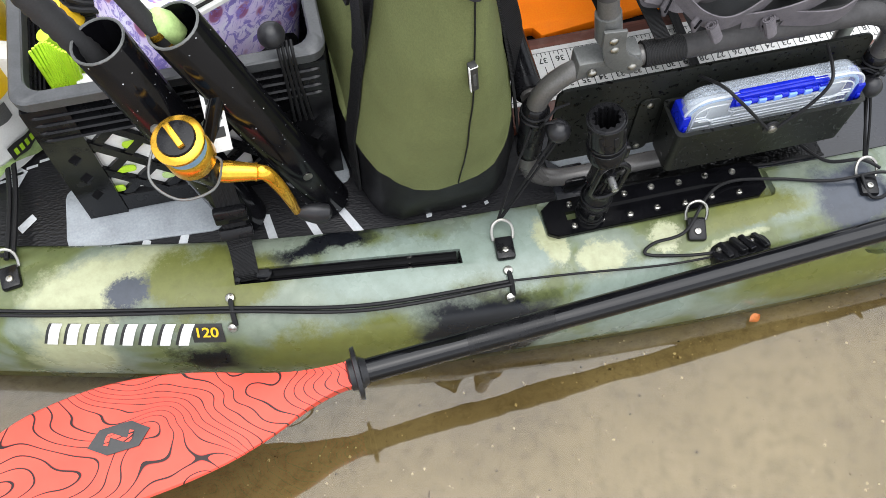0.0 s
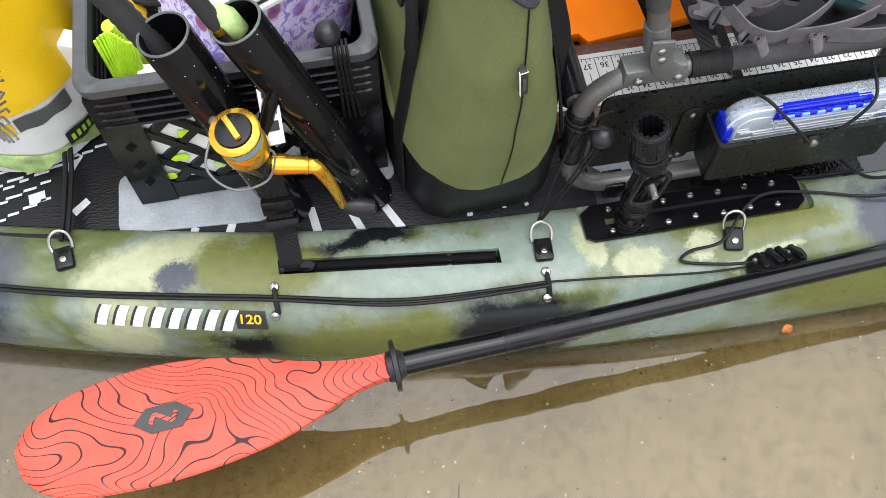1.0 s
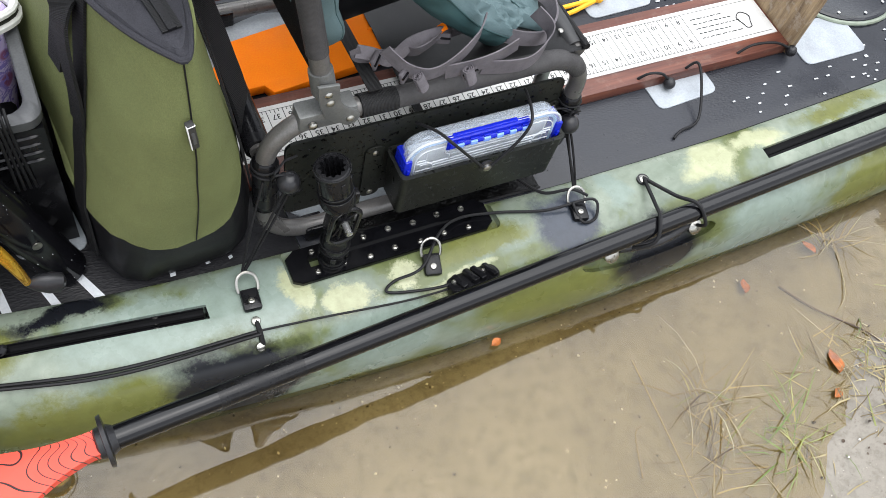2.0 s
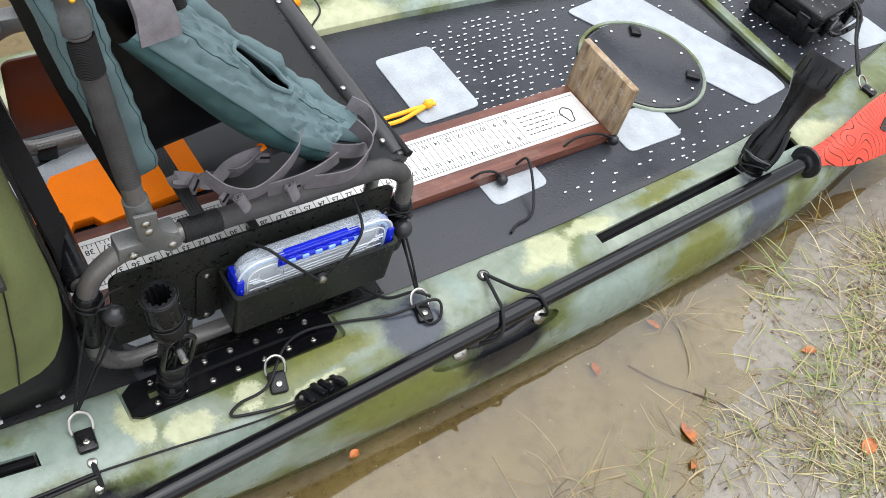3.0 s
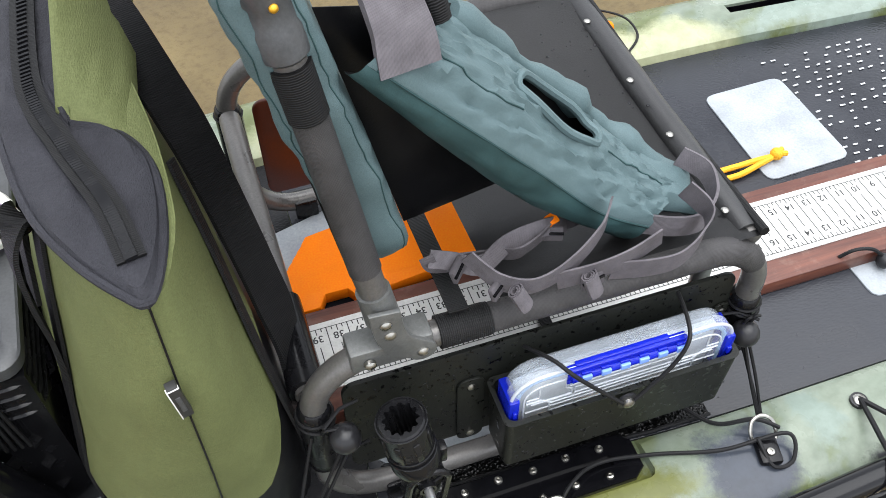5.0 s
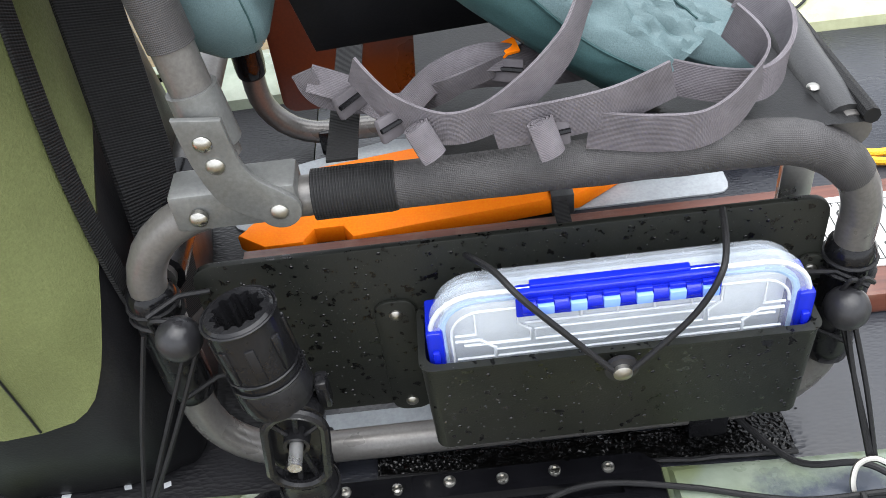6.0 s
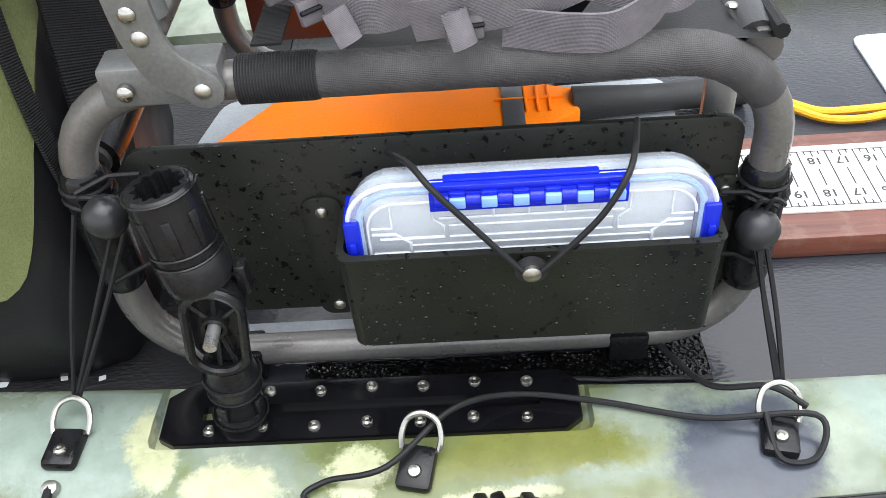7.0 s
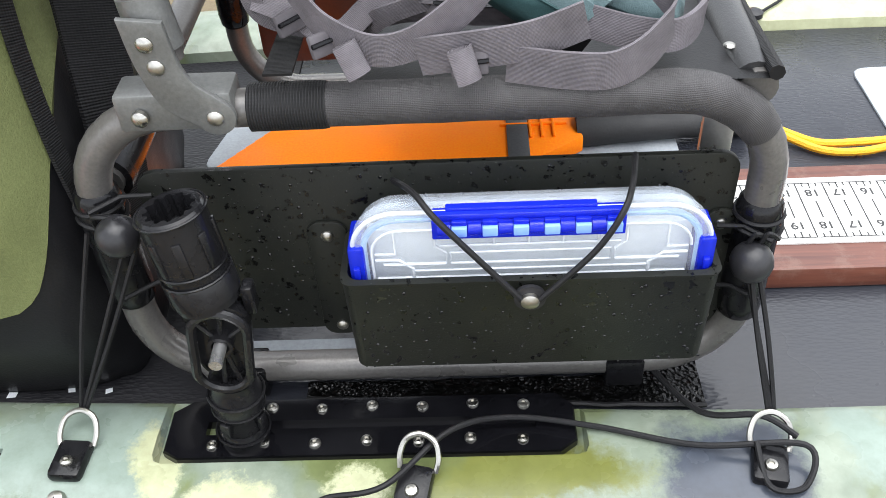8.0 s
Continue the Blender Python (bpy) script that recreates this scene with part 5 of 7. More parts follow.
def build_rod_holder():
    h = thing("rod_holder", "black plastic adjustable rod holder base on the gear plate", "rod holder", (-0.440, -0.208, 0.041))
    base, piv, top = Vector((-0.440, -0.208, 0.040)), Vector((-0.434, -0.205, 0.150)), Vector((-0.448, -0.196, 0.252))
    part("base", lathe([(0.0185, 0), (0.0185, 0.012), (0.0165, 0.016), (0.0175, 0.018), (0.0175, 0.034), (0.019, 0.036), (0.019, 0.052), (0.0165, 0.058), (0.0165, 0.066)], 22, along(base, piv)), M_FITTING, h)
    for q, r in ((0.10, 0.0196), (0.34, 0.0188), (0.46, 0.0200)):
        c = base.lerp(piv, q)
        part("base_ridge", sweep([along(c, piv) @ Vector((r * math.cos(t * 0.2618), r * math.sin(t * 0.2618), 0)) for t in range(24)], 0.0011, 6, True), M_FITTING, h)
    for q in range(4):
        part("base_lug", place(box(0.0165, 0.0205, -0.004, 0.004, 0.020, 0.033, 0.001), along(base, piv) @ pose(0, 0, 0, 0, 0, 40 + 90 * q)), M_FITTING, h)
    # yoke: an open oval frame with spokes round the pivot bolt
    fr = Matrix.Translation(piv + Vector((0.001, -0.008, 0.002))) @ pose(0, 0, 0, 0, 8, 0) @ STAND
    oval = [(0.0185 * math.cos(a), 0.0185 * math.sin(a) + (0.012 if math.sin(a) > 0 else -0.026)) for a in [i * 2 * math.pi / 28 for i in range(28)]]
    part("yoke", sweep([fr @ Vector((x, y, 0.006)) for x, y in oval], 0.0034, 8, True), M_FITTING, h)
    part("yoke_web", prism([(x * 0.95, y * 0.95) for x, y in oval], -0.016, -0.002, fr), M_FITTING, h)
    for ang in (90, 20, 160, 235, 305, 270):
        e = Vector((math.cos(radians(ang)) * 0.018, math.sin(radians(ang)) * 0.018 + (0.012 if ang < 180 else -0.022), 0.003))
        part("spoke", rod(fr @ Vector((0, 0, 0.003)), fr @ e, 0.0018, 6), M_FITTING, h)
    part("hub", lathe([(0.0085, -0.002), (0.0085, 0.008), (0.006, 0.008), (0.006, 0.004), (0.001, 0.004)], 18, fr), M_FITTING, h)
    part("bolt", rod(fr @ Vector((0, 0, 0.0)), fr @ Vector((0, 0, 0.024)), 0.0045, 12), M_ALU, h, "bare steel bolt end")
    low = piv.lerp(top, 0.30)
    part("socket", notched_ring(along(low, top) @ Matrix.Translation((0, 0, (top - low).length)), 0.0218, 0.0165, (top - low).length), M_FITTING, h, "splined open socket")
    part("socket_collar", lathe([(0.020, 0), (0.0235, 0.002), (0.0235, 0.018), (0.0222, 0.02)], 24, along(low.lerp(top, 0.05), top)), M_FITTING, h)
    for q, r in ((0.32, 0.0228), (0.42, 0.0224), (0.97, 0.0226)):
        c = low.lerp(top, q)
        part("socket_ridge", sweep([along(c, top) @ Vector((r * math.cos(t * 0.2618), r * math.sin(t * 0.2618), 0)) for t in range(24)], 0.0010, 6, True), M_FITTING, h)
    for a in range(8):
        m = along(low.lerp(top, 0.45), top) @ pose(0, 0, 0, 0, 0, 45 * a)
        part("grip_rib", place(box(0.0205, 0.0232, -0.003, 0.003, 0, 0.026, 0.001), m), M_FITTING, h)
    part("lever", place(box(-0.004, 0.004, -0.006, 0.006, -0.012, 0.012, 0.002), Matrix.Translation(low + Vector((0.026, 0.004, -0.004)))), M_FITTING, h)


def build_fore_holder():
    """Open-jawed rod cradle on the fore rail, leaning forward."""
    h = thing("rod_holder", "wet black rod cradle with an open jaw on the fore rail", "rod holder", (0.70, -0.232, 0.03))
    a, b, d = Vector((0.708, -0.231, 0.022)), Vector((0.714, -0.229, 0.078)), Vector((0.808, -0.197, 0.258))
    part("base", lathe([(0.026, 0), (0.026, 0.022), (0.023, 0.026), (0.025, 0.029), (0.025, 0.046), (0.028, 0.049), (0.028, 0.056), (0.020, 0.060)], 24, along(a, b)), M_FITTING, h)
    m = along(b, d)
    reach = (d - b).length
    part("neck", lathe([(0.021, -0.012), (0.0225, 0.02), (0.0185, 0.055), (0.0195, 0.085), (0.026, reach - 0.082), (0.034, reach - 0.062), (0.036, reach - 0.054), (0.030, reach - 0.052)], 24, m), M_FITTING, h, "waisted neck beaded with rain")
    for sgn in (-1, 1):
        part("yoke", sweep(smooth_path([m @ Vector((0.024 * sgn, 0, -0.016)), m @ Vector((0.027 * sgn, 0, 0.012)), m @ Vector((0.023 * sgn, 0, 0.042)), m @ Vector((0.016 * sgn, 0, 0.062))], 6), 0.0075, 8), M_FITTING, h)
    for r, z in ((0.0285, -0.006), (0.0262, -0.045)):
        part("trim_ring", sweep([m @ Vector((r * math.cos(t * 0.2618), r * math.sin(t * 0.2618), z)) for t in range(24)], 0.0015, 6, True), M_RIM, h, "grey worn ring")
    rings = []
    ang = [radians(-150 + 300 * i / 30) for i in range(31)]
    for r0, r1, z in ((0.029, 0.0365, -0.055), (0.030, 0.0385, -0.046), (0.031, 0.0395, -0.010), (0.032, 0.0385, 0.0)):
        rings.append([m @ Vector((r1 * math.cos(t), r1 * math.sin(t), z + reach)) for t in ang] + [m @ Vector((r0 * math.cos(t), r0 * math.sin(t), z + reach)) for t in ang[::-1]])
    part("jaw", loft(rings), M_FITTING, h, "open ribbed jaw")
    for t in ang[2::3]:
        part("jaw_rib", place(box(0.0375, 0.0412, -0.0028, 0.0028, reach - 0.045, reach - 0.012, 0.001), m @ Matrix.Rotation(t, 4, "Z")), M_FITTING, h)
    for z, off in ((0.062, 0.030), (0.006, 0.034)):
        part("lever", place(box(off - 0.006, off + 0.008, -0.012, 0.012, z - 0.014, z + 0.014, 0.003), m @ Matrix.Rotation(radians(-70), 4, "Z")), M_FITTING, h)
    part("tie_cord", sweep(smooth_path([(a + b) / 2 + Vector((0.028 * math.cos(t), 0.028 * math.sin(t), 0.01 * math.sin(2 * t) + 0.012)) for t in [i * 0.7 for i in range(9)]], 4), 0.0022, 6), M_CORD, h)


build_rod_holder()
build_fore_holder()


# ---- measuring board ----
def build_board():
    board = thing("measuring_board", "wooden fish measuring board with a white inch ruler", "measuring board", (0.0, 0.017, DECK))
    plank = part("plank", box(-0.525, 0.50, -0.055, 0.089, DECK + 0.001, 0.0485, 0.002), M_REDWOOD, board, "worn red-stained plank")
    part("end_stop", box(0.487, 0.503, -0.060, 0.092, DECK + 0.001, 0.160, 0.003), M_RAWWOOD, board, "weathered plywood end stop")
    strip = part("ruler", box(-0.505, 0.482, -0.0235, 0.0685, 0.048, 0.0500), M_RULER, board, "white vinyl ruler with printed inches")
    zt = 0.0503
    bm = bmesh.new()

    def line(x0, y0, x1, y1, w=0.0006):
        d = (Vector((x1, y1)) - Vector((x0, y0))).normalized()
        s = Vector((-d.y, d.x)) * w
        bm.faces.new([bm.verts.new((*p, zt)) for p in ((x0 + s.x, y0 + s.y), (x1 + s.x, y1 + s.y), (x1 - s.x, y1 - s.y), (x0 - s.x, y0 - s.y))])

    ya, yb = -0.0165, 0.0600
    for n in range(8, 40):
        x = (20 - n) * 0.0254
        line(x + 0.0127, ya, x + 0.0127, yb)
        for y0, y1 in ((ya, ya + 0.008), (0.010, 0.034), (yb - 0.008, yb)):
            line(x, y0, x, y1)
        for q in (-0.0064, 0.0064):
            line(x + q, ya, x + q, ya + 0.005), line(x + q, yb - 0.005, x + q, yb)
    line(-0.5, ya, 0.475, ya, 0.0005), line(-0.5, yb, 0.475, yb, 0.0005)
    rnd = random.Random(2)
    for k in range(5):
        y = 0.044 - 0.011 * k
        x = 0.33
        while x < 0.40 + 0.01 * (k % 3):
            l = rnd.uniform(0.004, 0.012)
            line(x, y, x + l, y, 0.0011)
            x += l + 0.003
    part("inch_scale", bm, M_INK, strip, smooth=False, kind="stuff")
    # small plain drawing on the blank end
    pts = [(0.435 + 0.012 * math.cos(a) * (1 + 0.25 * math.sin(3 * a)), 0.018 + 0.019 * math.sin(a)) for a in [i * 0.3307 for i in range(19)]]
    part("ruler_print", sweep([(x, y, zt) for x, y in pts], 0.0011, 5, True), M_INK, strip, "plain oval printed mark")
    dg = None
    for n in range(8, 40):
        cu = bpy.data.curves.new("number", "FONT")
        cu.body, cu.size, cu.align_x, cu.align_y, cu.offset = str(n), 0.0135, "CENTER", "CENTER", 0.0002
        tmp = new("number", cu)
        dg = bpy.context.evaluated_depsgraph_get()
        me = bpy.data.meshes.new_from_object(tmp.evaluated_get(dg))
        bpy.data.objects.remove(tmp)
        me.materials.append(M_INK)
        for y in (0.0, 0.046):
            ob = new("number", me)
            ob.matrix_world = pose((20 - n) * 0.0254, y, zt, 0, 0, 180)
            ob.parent = strip
    # bungees on the plank's near edge
    for path, end in (([(0.165, -0.047, 0.048), (0.18, -0.052, 0.062), (0.205, -0.056, 0.058), (0.222, -0.064, 0.044)], (0.222, -0.066, 0.040)), ([(0.375, -0.047, 0.048), (0.40, -0.05, 0.066), (0.45, -0.055, 0.062), (0.485, -0.064, 0.046)], (0.488, -0.066, 0.042))):
        part("bungee", sweep(smooth_path(path, 6), 0.0024, 8), M_CORD, board, "short black elastic")
        part("bungee_ball", ball(end, 0.0105, 12), M_RUBBER, board, "small black ball")
    part("bungee", sweep(smooth_path([(0.262, -0.05, 0.048), (0.275, -0.058, 0.066), (0.265, -0.095, 0.052), (0.235, -0.145, 0.032), (0.195, -0.155, 0.030), (0.175, -0.165, 0.029)], 6), 0.0024, 8), M_CORD, board, "loose black elastic end")


build_board()


# ---- machete in its sheath, under the seat ----
def build_machete():
    m = thing("machete", "orange plastic machete sheath with black handle lying under seat", "machete", (-0.25, 0.15, 0.045))
    top = [(-0.150, 0.190), (-0.215, 0.215), (-0.36, 0.222), (-0.46, 0.205)]
    saw = []
    for k in range(9):
        t = k / 8
        saw += [(-0.46 - 0.065 * t, 0.205 - 0.085 * t), (-0.468 - 0.065 * t, 0.196 - 0.085 * t)]
    out = top + saw + [(-0.505, 0.090), (-0.468, 0.091), (-0.458, 0.108), (-0.430, 0.108), (-0.420, 0.091), (-0.20, 0.116), (-0.150, 0.150)]
    body = part("sheath", prism(out, 0.030, 0.050, Matrix(), 0.003), M_ORANGE, m, "bright orange moulded sheath with a toothed edge")
    for k in range(3):
        part("rib", box(-0.205 + 0.012 * k, -0.202 + 0.012 * k, 0.15, 0.198, 0.0495, 0.053, 0.001), M_ORANGE, body)
    part("rib", box(-0.235, -0.165, 0.172, 0.175, 0.0495, 0.053, 0.001), M_ORANGE, body)
    part("sheath_strap", box(-0.228, -0.206, 0.112, 0.226, 0.028, 0.0525, 0.001), M_RIM, m, "grey-black strap round the sheath")
    part("handle", sweep(smooth_path([(-0.155, 0.172, 0.042), (-0.12, 0.172, 0.043), (-0.06, 0.174, 0.043), (0.0, 0.18, 0.042), (0.02, 0.186, 0.041)], 5), lambda s: 0.0165 + 0.002 * math.cos(6 * s), 14), M_HANDLE, m, "thick black foam handle")


build_machete()


# ---- life vest draped over the seat ----
def quilt_point(corners, thick, wrinkle, seed, sag, u, v):
    """Front and back of a padded panel at u (down) and v (across), with folds."""
    a, b, c, d = (Vector(p) for p in corners)
    nrm = (b - a).cross(d - a).normalized()
    p = a.lerp(b, v).lerp(d.lerp(c, v), u)
    e = min(1.0, max(0.0, 7 * min(u, 1 - u, v, 1 - v))) ** 0.5
    w = wrinkle * (0.8 * noise.noise(Vector((u * 3 + seed, v * 3, seed))) + 1.5 * (0.25 - abs(noise.noise(Vector((u * 3.0 + v * 2.5 + seed, v * 8 - u * 2, 2))))) + 0.7 * (0.2 - abs(noise.noise(Vector((u * 10 + seed, v * 9 + u * 5, 5))))))
    mid = p - nrm * sag * math.sin(math.pi * u)
    return mid + nrm * (thick / 2 * e + w * e), mid - nrm * (thick / 2 * e - w * 0.7 * e) - nrm * 0.0008


def quilt(name, corners, thick, parent, material, nu=22, nv=14, wrinkle=0.006, seed=0, label="", sag=0.0):
    """A padded cloth panel between four corners (a b along the top, d c below), swollen in the middle."""
    rows_f, rows_b = [], []
    for i in range(nu + 1):
        pts = [quilt_point(corners, thick, wrinkle, seed, sag, i / nu, j / nv) for j in range(nv + 1)]
        rows_f.append([p[0] for p in pts]), rows_b.append([p[1] for p in pts])
    bm = bmesh.new()
    vf = [[bm.verts.new(p) for p in r] for r in rows_f]
    vb = [[bm.verts.new(p) for p in r] for r in rows_b]

    for i in range(nu):
        for j in range(nv):
            bm.faces.new((vf[i][j], vf[i][j + 1], vf[i + 1][j + 1], vf[i + 1][j]))
            bm.faces.new((vb[i][j], vb[i + 1][j], vb[i + 1][j + 1], vb[i][j + 1]))
            for di, dj, p, q in ((-1, 0, (i, j), (i, j + 1)), (1, 0, (i + 1, j), (i + 1, j + 1)), (0, -1, (i, j), (i + 1, j)), (0, 1, (i, j + 1), (i + 1, j + 1))):
                ii, jj = i + di, j + dj
                if not (0 <= ii < nu and 0 <= jj < nv):
                    bm.faces.new((vf[p[0]][p[1]], vf[q[0]][q[1]], vb[q[0]][q[1]], vb[p[0]][p[1]]))
    ob = part(name, bm, material, parent, label)
    return ob


def buckle(parent, c, ang):
    m = Matrix.Translation(c) @ pose(0, 0, 0, 70, 0, ang)
    b = part("buckle", place(box(-0.011, 0.011, -0.007, 0.007, -0.0025, 0.0025, 0.0015), m), M_GREYWEB, parent)
    part("buckle_bar", rod(m @ Vector((-0.011, 0.001, 0.003)), m @ Vector((0.011, 0.001, 0.003)), 0.0015, 6), M_BLACK, b)


def build_vest():
    vest = thing("life_vest", "slate green life vest with grey straps draped on the seat", "life vest", (-0.28, 0.0, 0.30))
    # rear half hangs against the backrest, front half slopes to the seat's edge
    levels = []
    for k in range(33):
        t = k / 32
        right, tuck = -0.404 - 0.070 * t, 0.010 * max(0.0, 1 - 14 * min(t, 1 - t)) ** 2
        ring = []
        for q, (dx, y) in enumerate(rounded(-0.052 + tuck, -tuck, -0.120 + tuck, 0.085 - tuck, 0.013, 5)):
            crease = 0.006 * (0.22 - abs(noise.noise(Vector((t * 9 + y * 20, dx * 30, 2))))) + 0.003 * noise.noise(Vector((t * 16, y * 60, dx * 60)))
            ring.append(Vector((right + dx + crease, y - crease, 0.364 + 0.292 * t)))
        levels.append(ring)
    part("back_panel", loft(levels), M_TEAL, vest, "padded slate green back panel")
    for q in (20, 15):
        part("seam", sweep([r[q] for r in levels[1:-1]], 0.0006, 6), M_TEALDARK, vest)
    near_edge = smooth_path([(-0.432, -0.116, 0.566), (-0.36, -0.118, 0.488), (-0.299, -0.118, 0.421), (-0.240, -0.121, 0.357), (-0.192, -0.126, 0.326)], 14)
    far_edge = smooth_path([(-0.372, -0.040, 0.556), (-0.314, -0.036, 0.494), (-0.243, -0.036, 0.420), (-0.200, -0.046, 0.374), (-0.150, -0.076, 0.330)], 14)
    low_edge = smooth_path([(-0.446, -0.110, 0.560), (-0.392, -0.108, 0.487), (-0.337, -0.108, 0.418), (-0.288, -0.109, 0.366), (-0.212, -0.113, 0.306)], 14)
    hollow_edge = [(a + b) / 2 + Vector((-0.012, 0.0, -0.035)) for a, b in zip(low_edge, far_edge)]
    nv = 34

    def on_front(i, v):
        """Top cloth at row i: crowned between the edges, pulled into diagonal folds."""
        u = i / (len(near_edge) - 1)
        a, b = near_edge[i], far_edge[i]
        nrm = (far_edge[i] - a).cross(near_edge[max(i - 1, 0)] - near_edge[min(i + 1, len(near_edge) - 1)]).normalized()
        nrm = nrm if nrm.z > 0 else -nrm
        e = min(1.0, 6 * min(v, 1 - v))
        fold = 0.009 * (0.25 - abs(noise.noise(Vector((u * 5 + v * 3, v * 6 - u * 2, 2))))) + 0.006 * (0.22 - abs(noise.noise(Vector((u * 15 - v * 4, v * 9 + u * 6, 5))))) + 0.003 * noise.noise(Vector((u * 30, v * 14, 8)))
        return a.lerp(b, v) + nrm * (0.016 * math.sin(math.pi * v) ** 0.7 + fold * e)

    rows = [[on_front(i, j / nv) for j in range(nv + 1)] for i in range(len(near_edge))]
    bm = loft(rows, False)
    n_rows = len(rows) - 1
    bm.faces.ensure_lookup_table()
    gone = [f for k, f in enumerate(bm.faces) if ((k // nv + 0.5) / n_rows - 0.47) ** 2 / 0.155**2 + ((k % nv + 0.5) / nv - 0.64 + 0.25 * ((k // nv) / n_rows - 0.5)) ** 2 / 0.185**2 < 1]
    bmesh.ops.delete(bm, geom=gone, context="FACES")
    part("front_panel", bm, M_TEAL, vest, "padded slate green front panel with an arm opening")
    rim = []
    for a in range(28):
        u = 0.47 + 0.16 * math.cos(a * 0.2244)
        rim.append(on_front(round(u * n_rows), 0.64 - 0.25 * (u - 0.5) + 0.19 * math.sin(a * 0.2244)))
    part("armhole_rim", sweep([(rim[k - 1] + 2 * p + rim[(k + 1) % 28]) / 4 for k, p in enumerate(rim)], 0.0040, 8, True), M_TEAL, vest, "bound edge of the arm opening")
    # Side face below the near edge; its shade is painted in with darker teal.
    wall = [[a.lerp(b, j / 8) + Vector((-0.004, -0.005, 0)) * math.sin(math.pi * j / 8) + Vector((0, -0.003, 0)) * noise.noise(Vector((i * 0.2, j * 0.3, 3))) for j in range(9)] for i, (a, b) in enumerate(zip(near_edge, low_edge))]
    part("side_wall", loft(wall, False), M_TEALDARK, vest, "teal boxed edge, darkened in colour for its shaded side")
    # Lining under the front panel; its black puts the interior's shadow into colour.
    under = [[a.lerp(h, j / 6) if j <= 6 else h.lerp(b, (j - 6) / 6) for j in range(13)] for a, h, b in zip(low_edge, hollow_edge, far_edge)]
    part("lining", loft(under, False), M_BASE, vest, "inner lining, coloured black for the shadow inside")
    part("seam", sweep([p + Vector((0, 0, 0.0006)) for p in near_edge[2:]], 0.0011, 6), M_TEALDARK, vest)
    part("seam", sweep([on_front(i, 0.34 + 0.03 * math.sin(i * 0.35)) + Vector((0, 0, 0.0004)) for i in range(4, 20)], 0.0008, 6), M_TEALDARK, vest)
    part("seam", sweep([on_front(i, 0.55 + 0.004 * (i - 36)) + Vector((0, 0, 0.0004)) for i in range(38, 54)], 0.0008, 6), M_TEALDARK, vest)
    part("edge_roll", sweep([far_edge[i] + Vector((0.004, 0.004, -0.004)) for i in range(6, 55, 2)], lambda t: 0.011 + 0.004 * math.sin(t * 17) + 0.002 * math.sin(t * 41), 12), M_TEAL, vest, "rolled far edge")
    quilt("inner_back", ((-0.455, -0.070, 0.585), (-0.335, -0.025, 0.53), (-0.225, -0.005, 0.312), (-0.395, -0.045, 0.325)), 0.014, vest, M_BASE, 20, 16, 0.006, 3, label="black inner back of the vest")
    part("hem", ribbon(smooth_path([(-0.205, -0.118, 0.330), (-0.165, -0.130, 0.322), (-0.135, -0.128, 0.318), (-0.118, -0.112, 0.326), (-0.116, -0.088, 0.336), (-0.135, -0.07, 0.345)], 8), (0.2, 0.2, 1), 0.020, 0.003), M_GREYWEB, vest, "grey folded hem loop")
    quilt("hem_cloth", ((-0.200, -0.112, 0.342), (-0.185, -0.045, 0.352), (-0.118, -0.062, 0.315), (-0.132, -0.118, 0.312)), 0.022, vest, M_TEAL, 14, 12, 0.008, 15)
    part("shoulder_band", ribbon(smooth_path([(-0.432, -0.030, 0.598), (-0.424, -0.055, 0.614), (-0.412, -0.082, 0.606), (-0.404, -0.102, 0.580), (-0.402, -0.113, 0.552)], 8), lambda t: (0.85, 0.25 - 0.3 * t, -0.35 - 0.25 * t), 0.046, 0.005), M_GREYWEB, vest, "wide ribbed grey shoulder band")
    part("shoulder_strap", sweep(smooth_path([(-0.395, -0.02, 0.600), (-0.385, -0.05, 0.605), (-0.378, -0.075, 0.590), (-0.372, -0.085, 0.565)], 6), lambda t: 0.013 - 0.004 * t, 10), M_WEB, vest, "bunched black strap")
    part("shoulder_buckle", sweep(smooth_path([(-0.475, -0.075, 0.675), (-0.455, -0.085, 0.70), (-0.43, -0.085, 0.69), (-0.425, -0.075, 0.65)], 5), 0.006, 8), M_BRACKET, vest)
    part("strap", ribbon(smooth_path([(-0.43, 0.0, 0.61), (-0.42, 0.03, 0.65), (-0.40, 0.05, 0.66), (-0.385, 0.04, 0.61)], 6), (0, 1, 0.3), 0.028), M_WEB, vest, "black shoulder strap")
    # waist straps lying along the near rail
    side = (0, -0.10, 1)
    straps = [
        [(-0.365, -0.128, 0.352), (-0.345, -0.148, 0.336), (-0.320, -0.155, 0.325), (-0.295, -0.154, 0.327), (-0.270, -0.150, 0.342), (-0.250, -0.142, 0.360), (-0.238, -0.130, 0.380)],
        [(-0.292, -0.153, 0.318), (-0.258, -0.158, 0.324), (-0.225, -0.156, 0.328), (-0.194, -0.150, 0.336)],
        [(-0.240, -0.154, 0.312), (-0.204, -0.160, 0.309), (-0.176, -0.160, 0.309), (-0.154, -0.152, 0.320), (-0.143, -0.138, 0.336), (-0.155, -0.115, 0.347)],
        [(-0.20, -0.08, 0.312), (-0.25, -0.09, 0.315), (-0.30, -0.10, 0.325), (-0.345, -0.105, 0.318), (-0.385, -0.11, 0.330), (-0.395, -0.112, 0.35)],
        [(-0.235, -0.06, 0.33), (-0.27, -0.10, 0.338), (-0.31, -0.12, 0.335), (-0.33, -0.10, 0.315), (-0.36, -0.09, 0.31)],
    ]
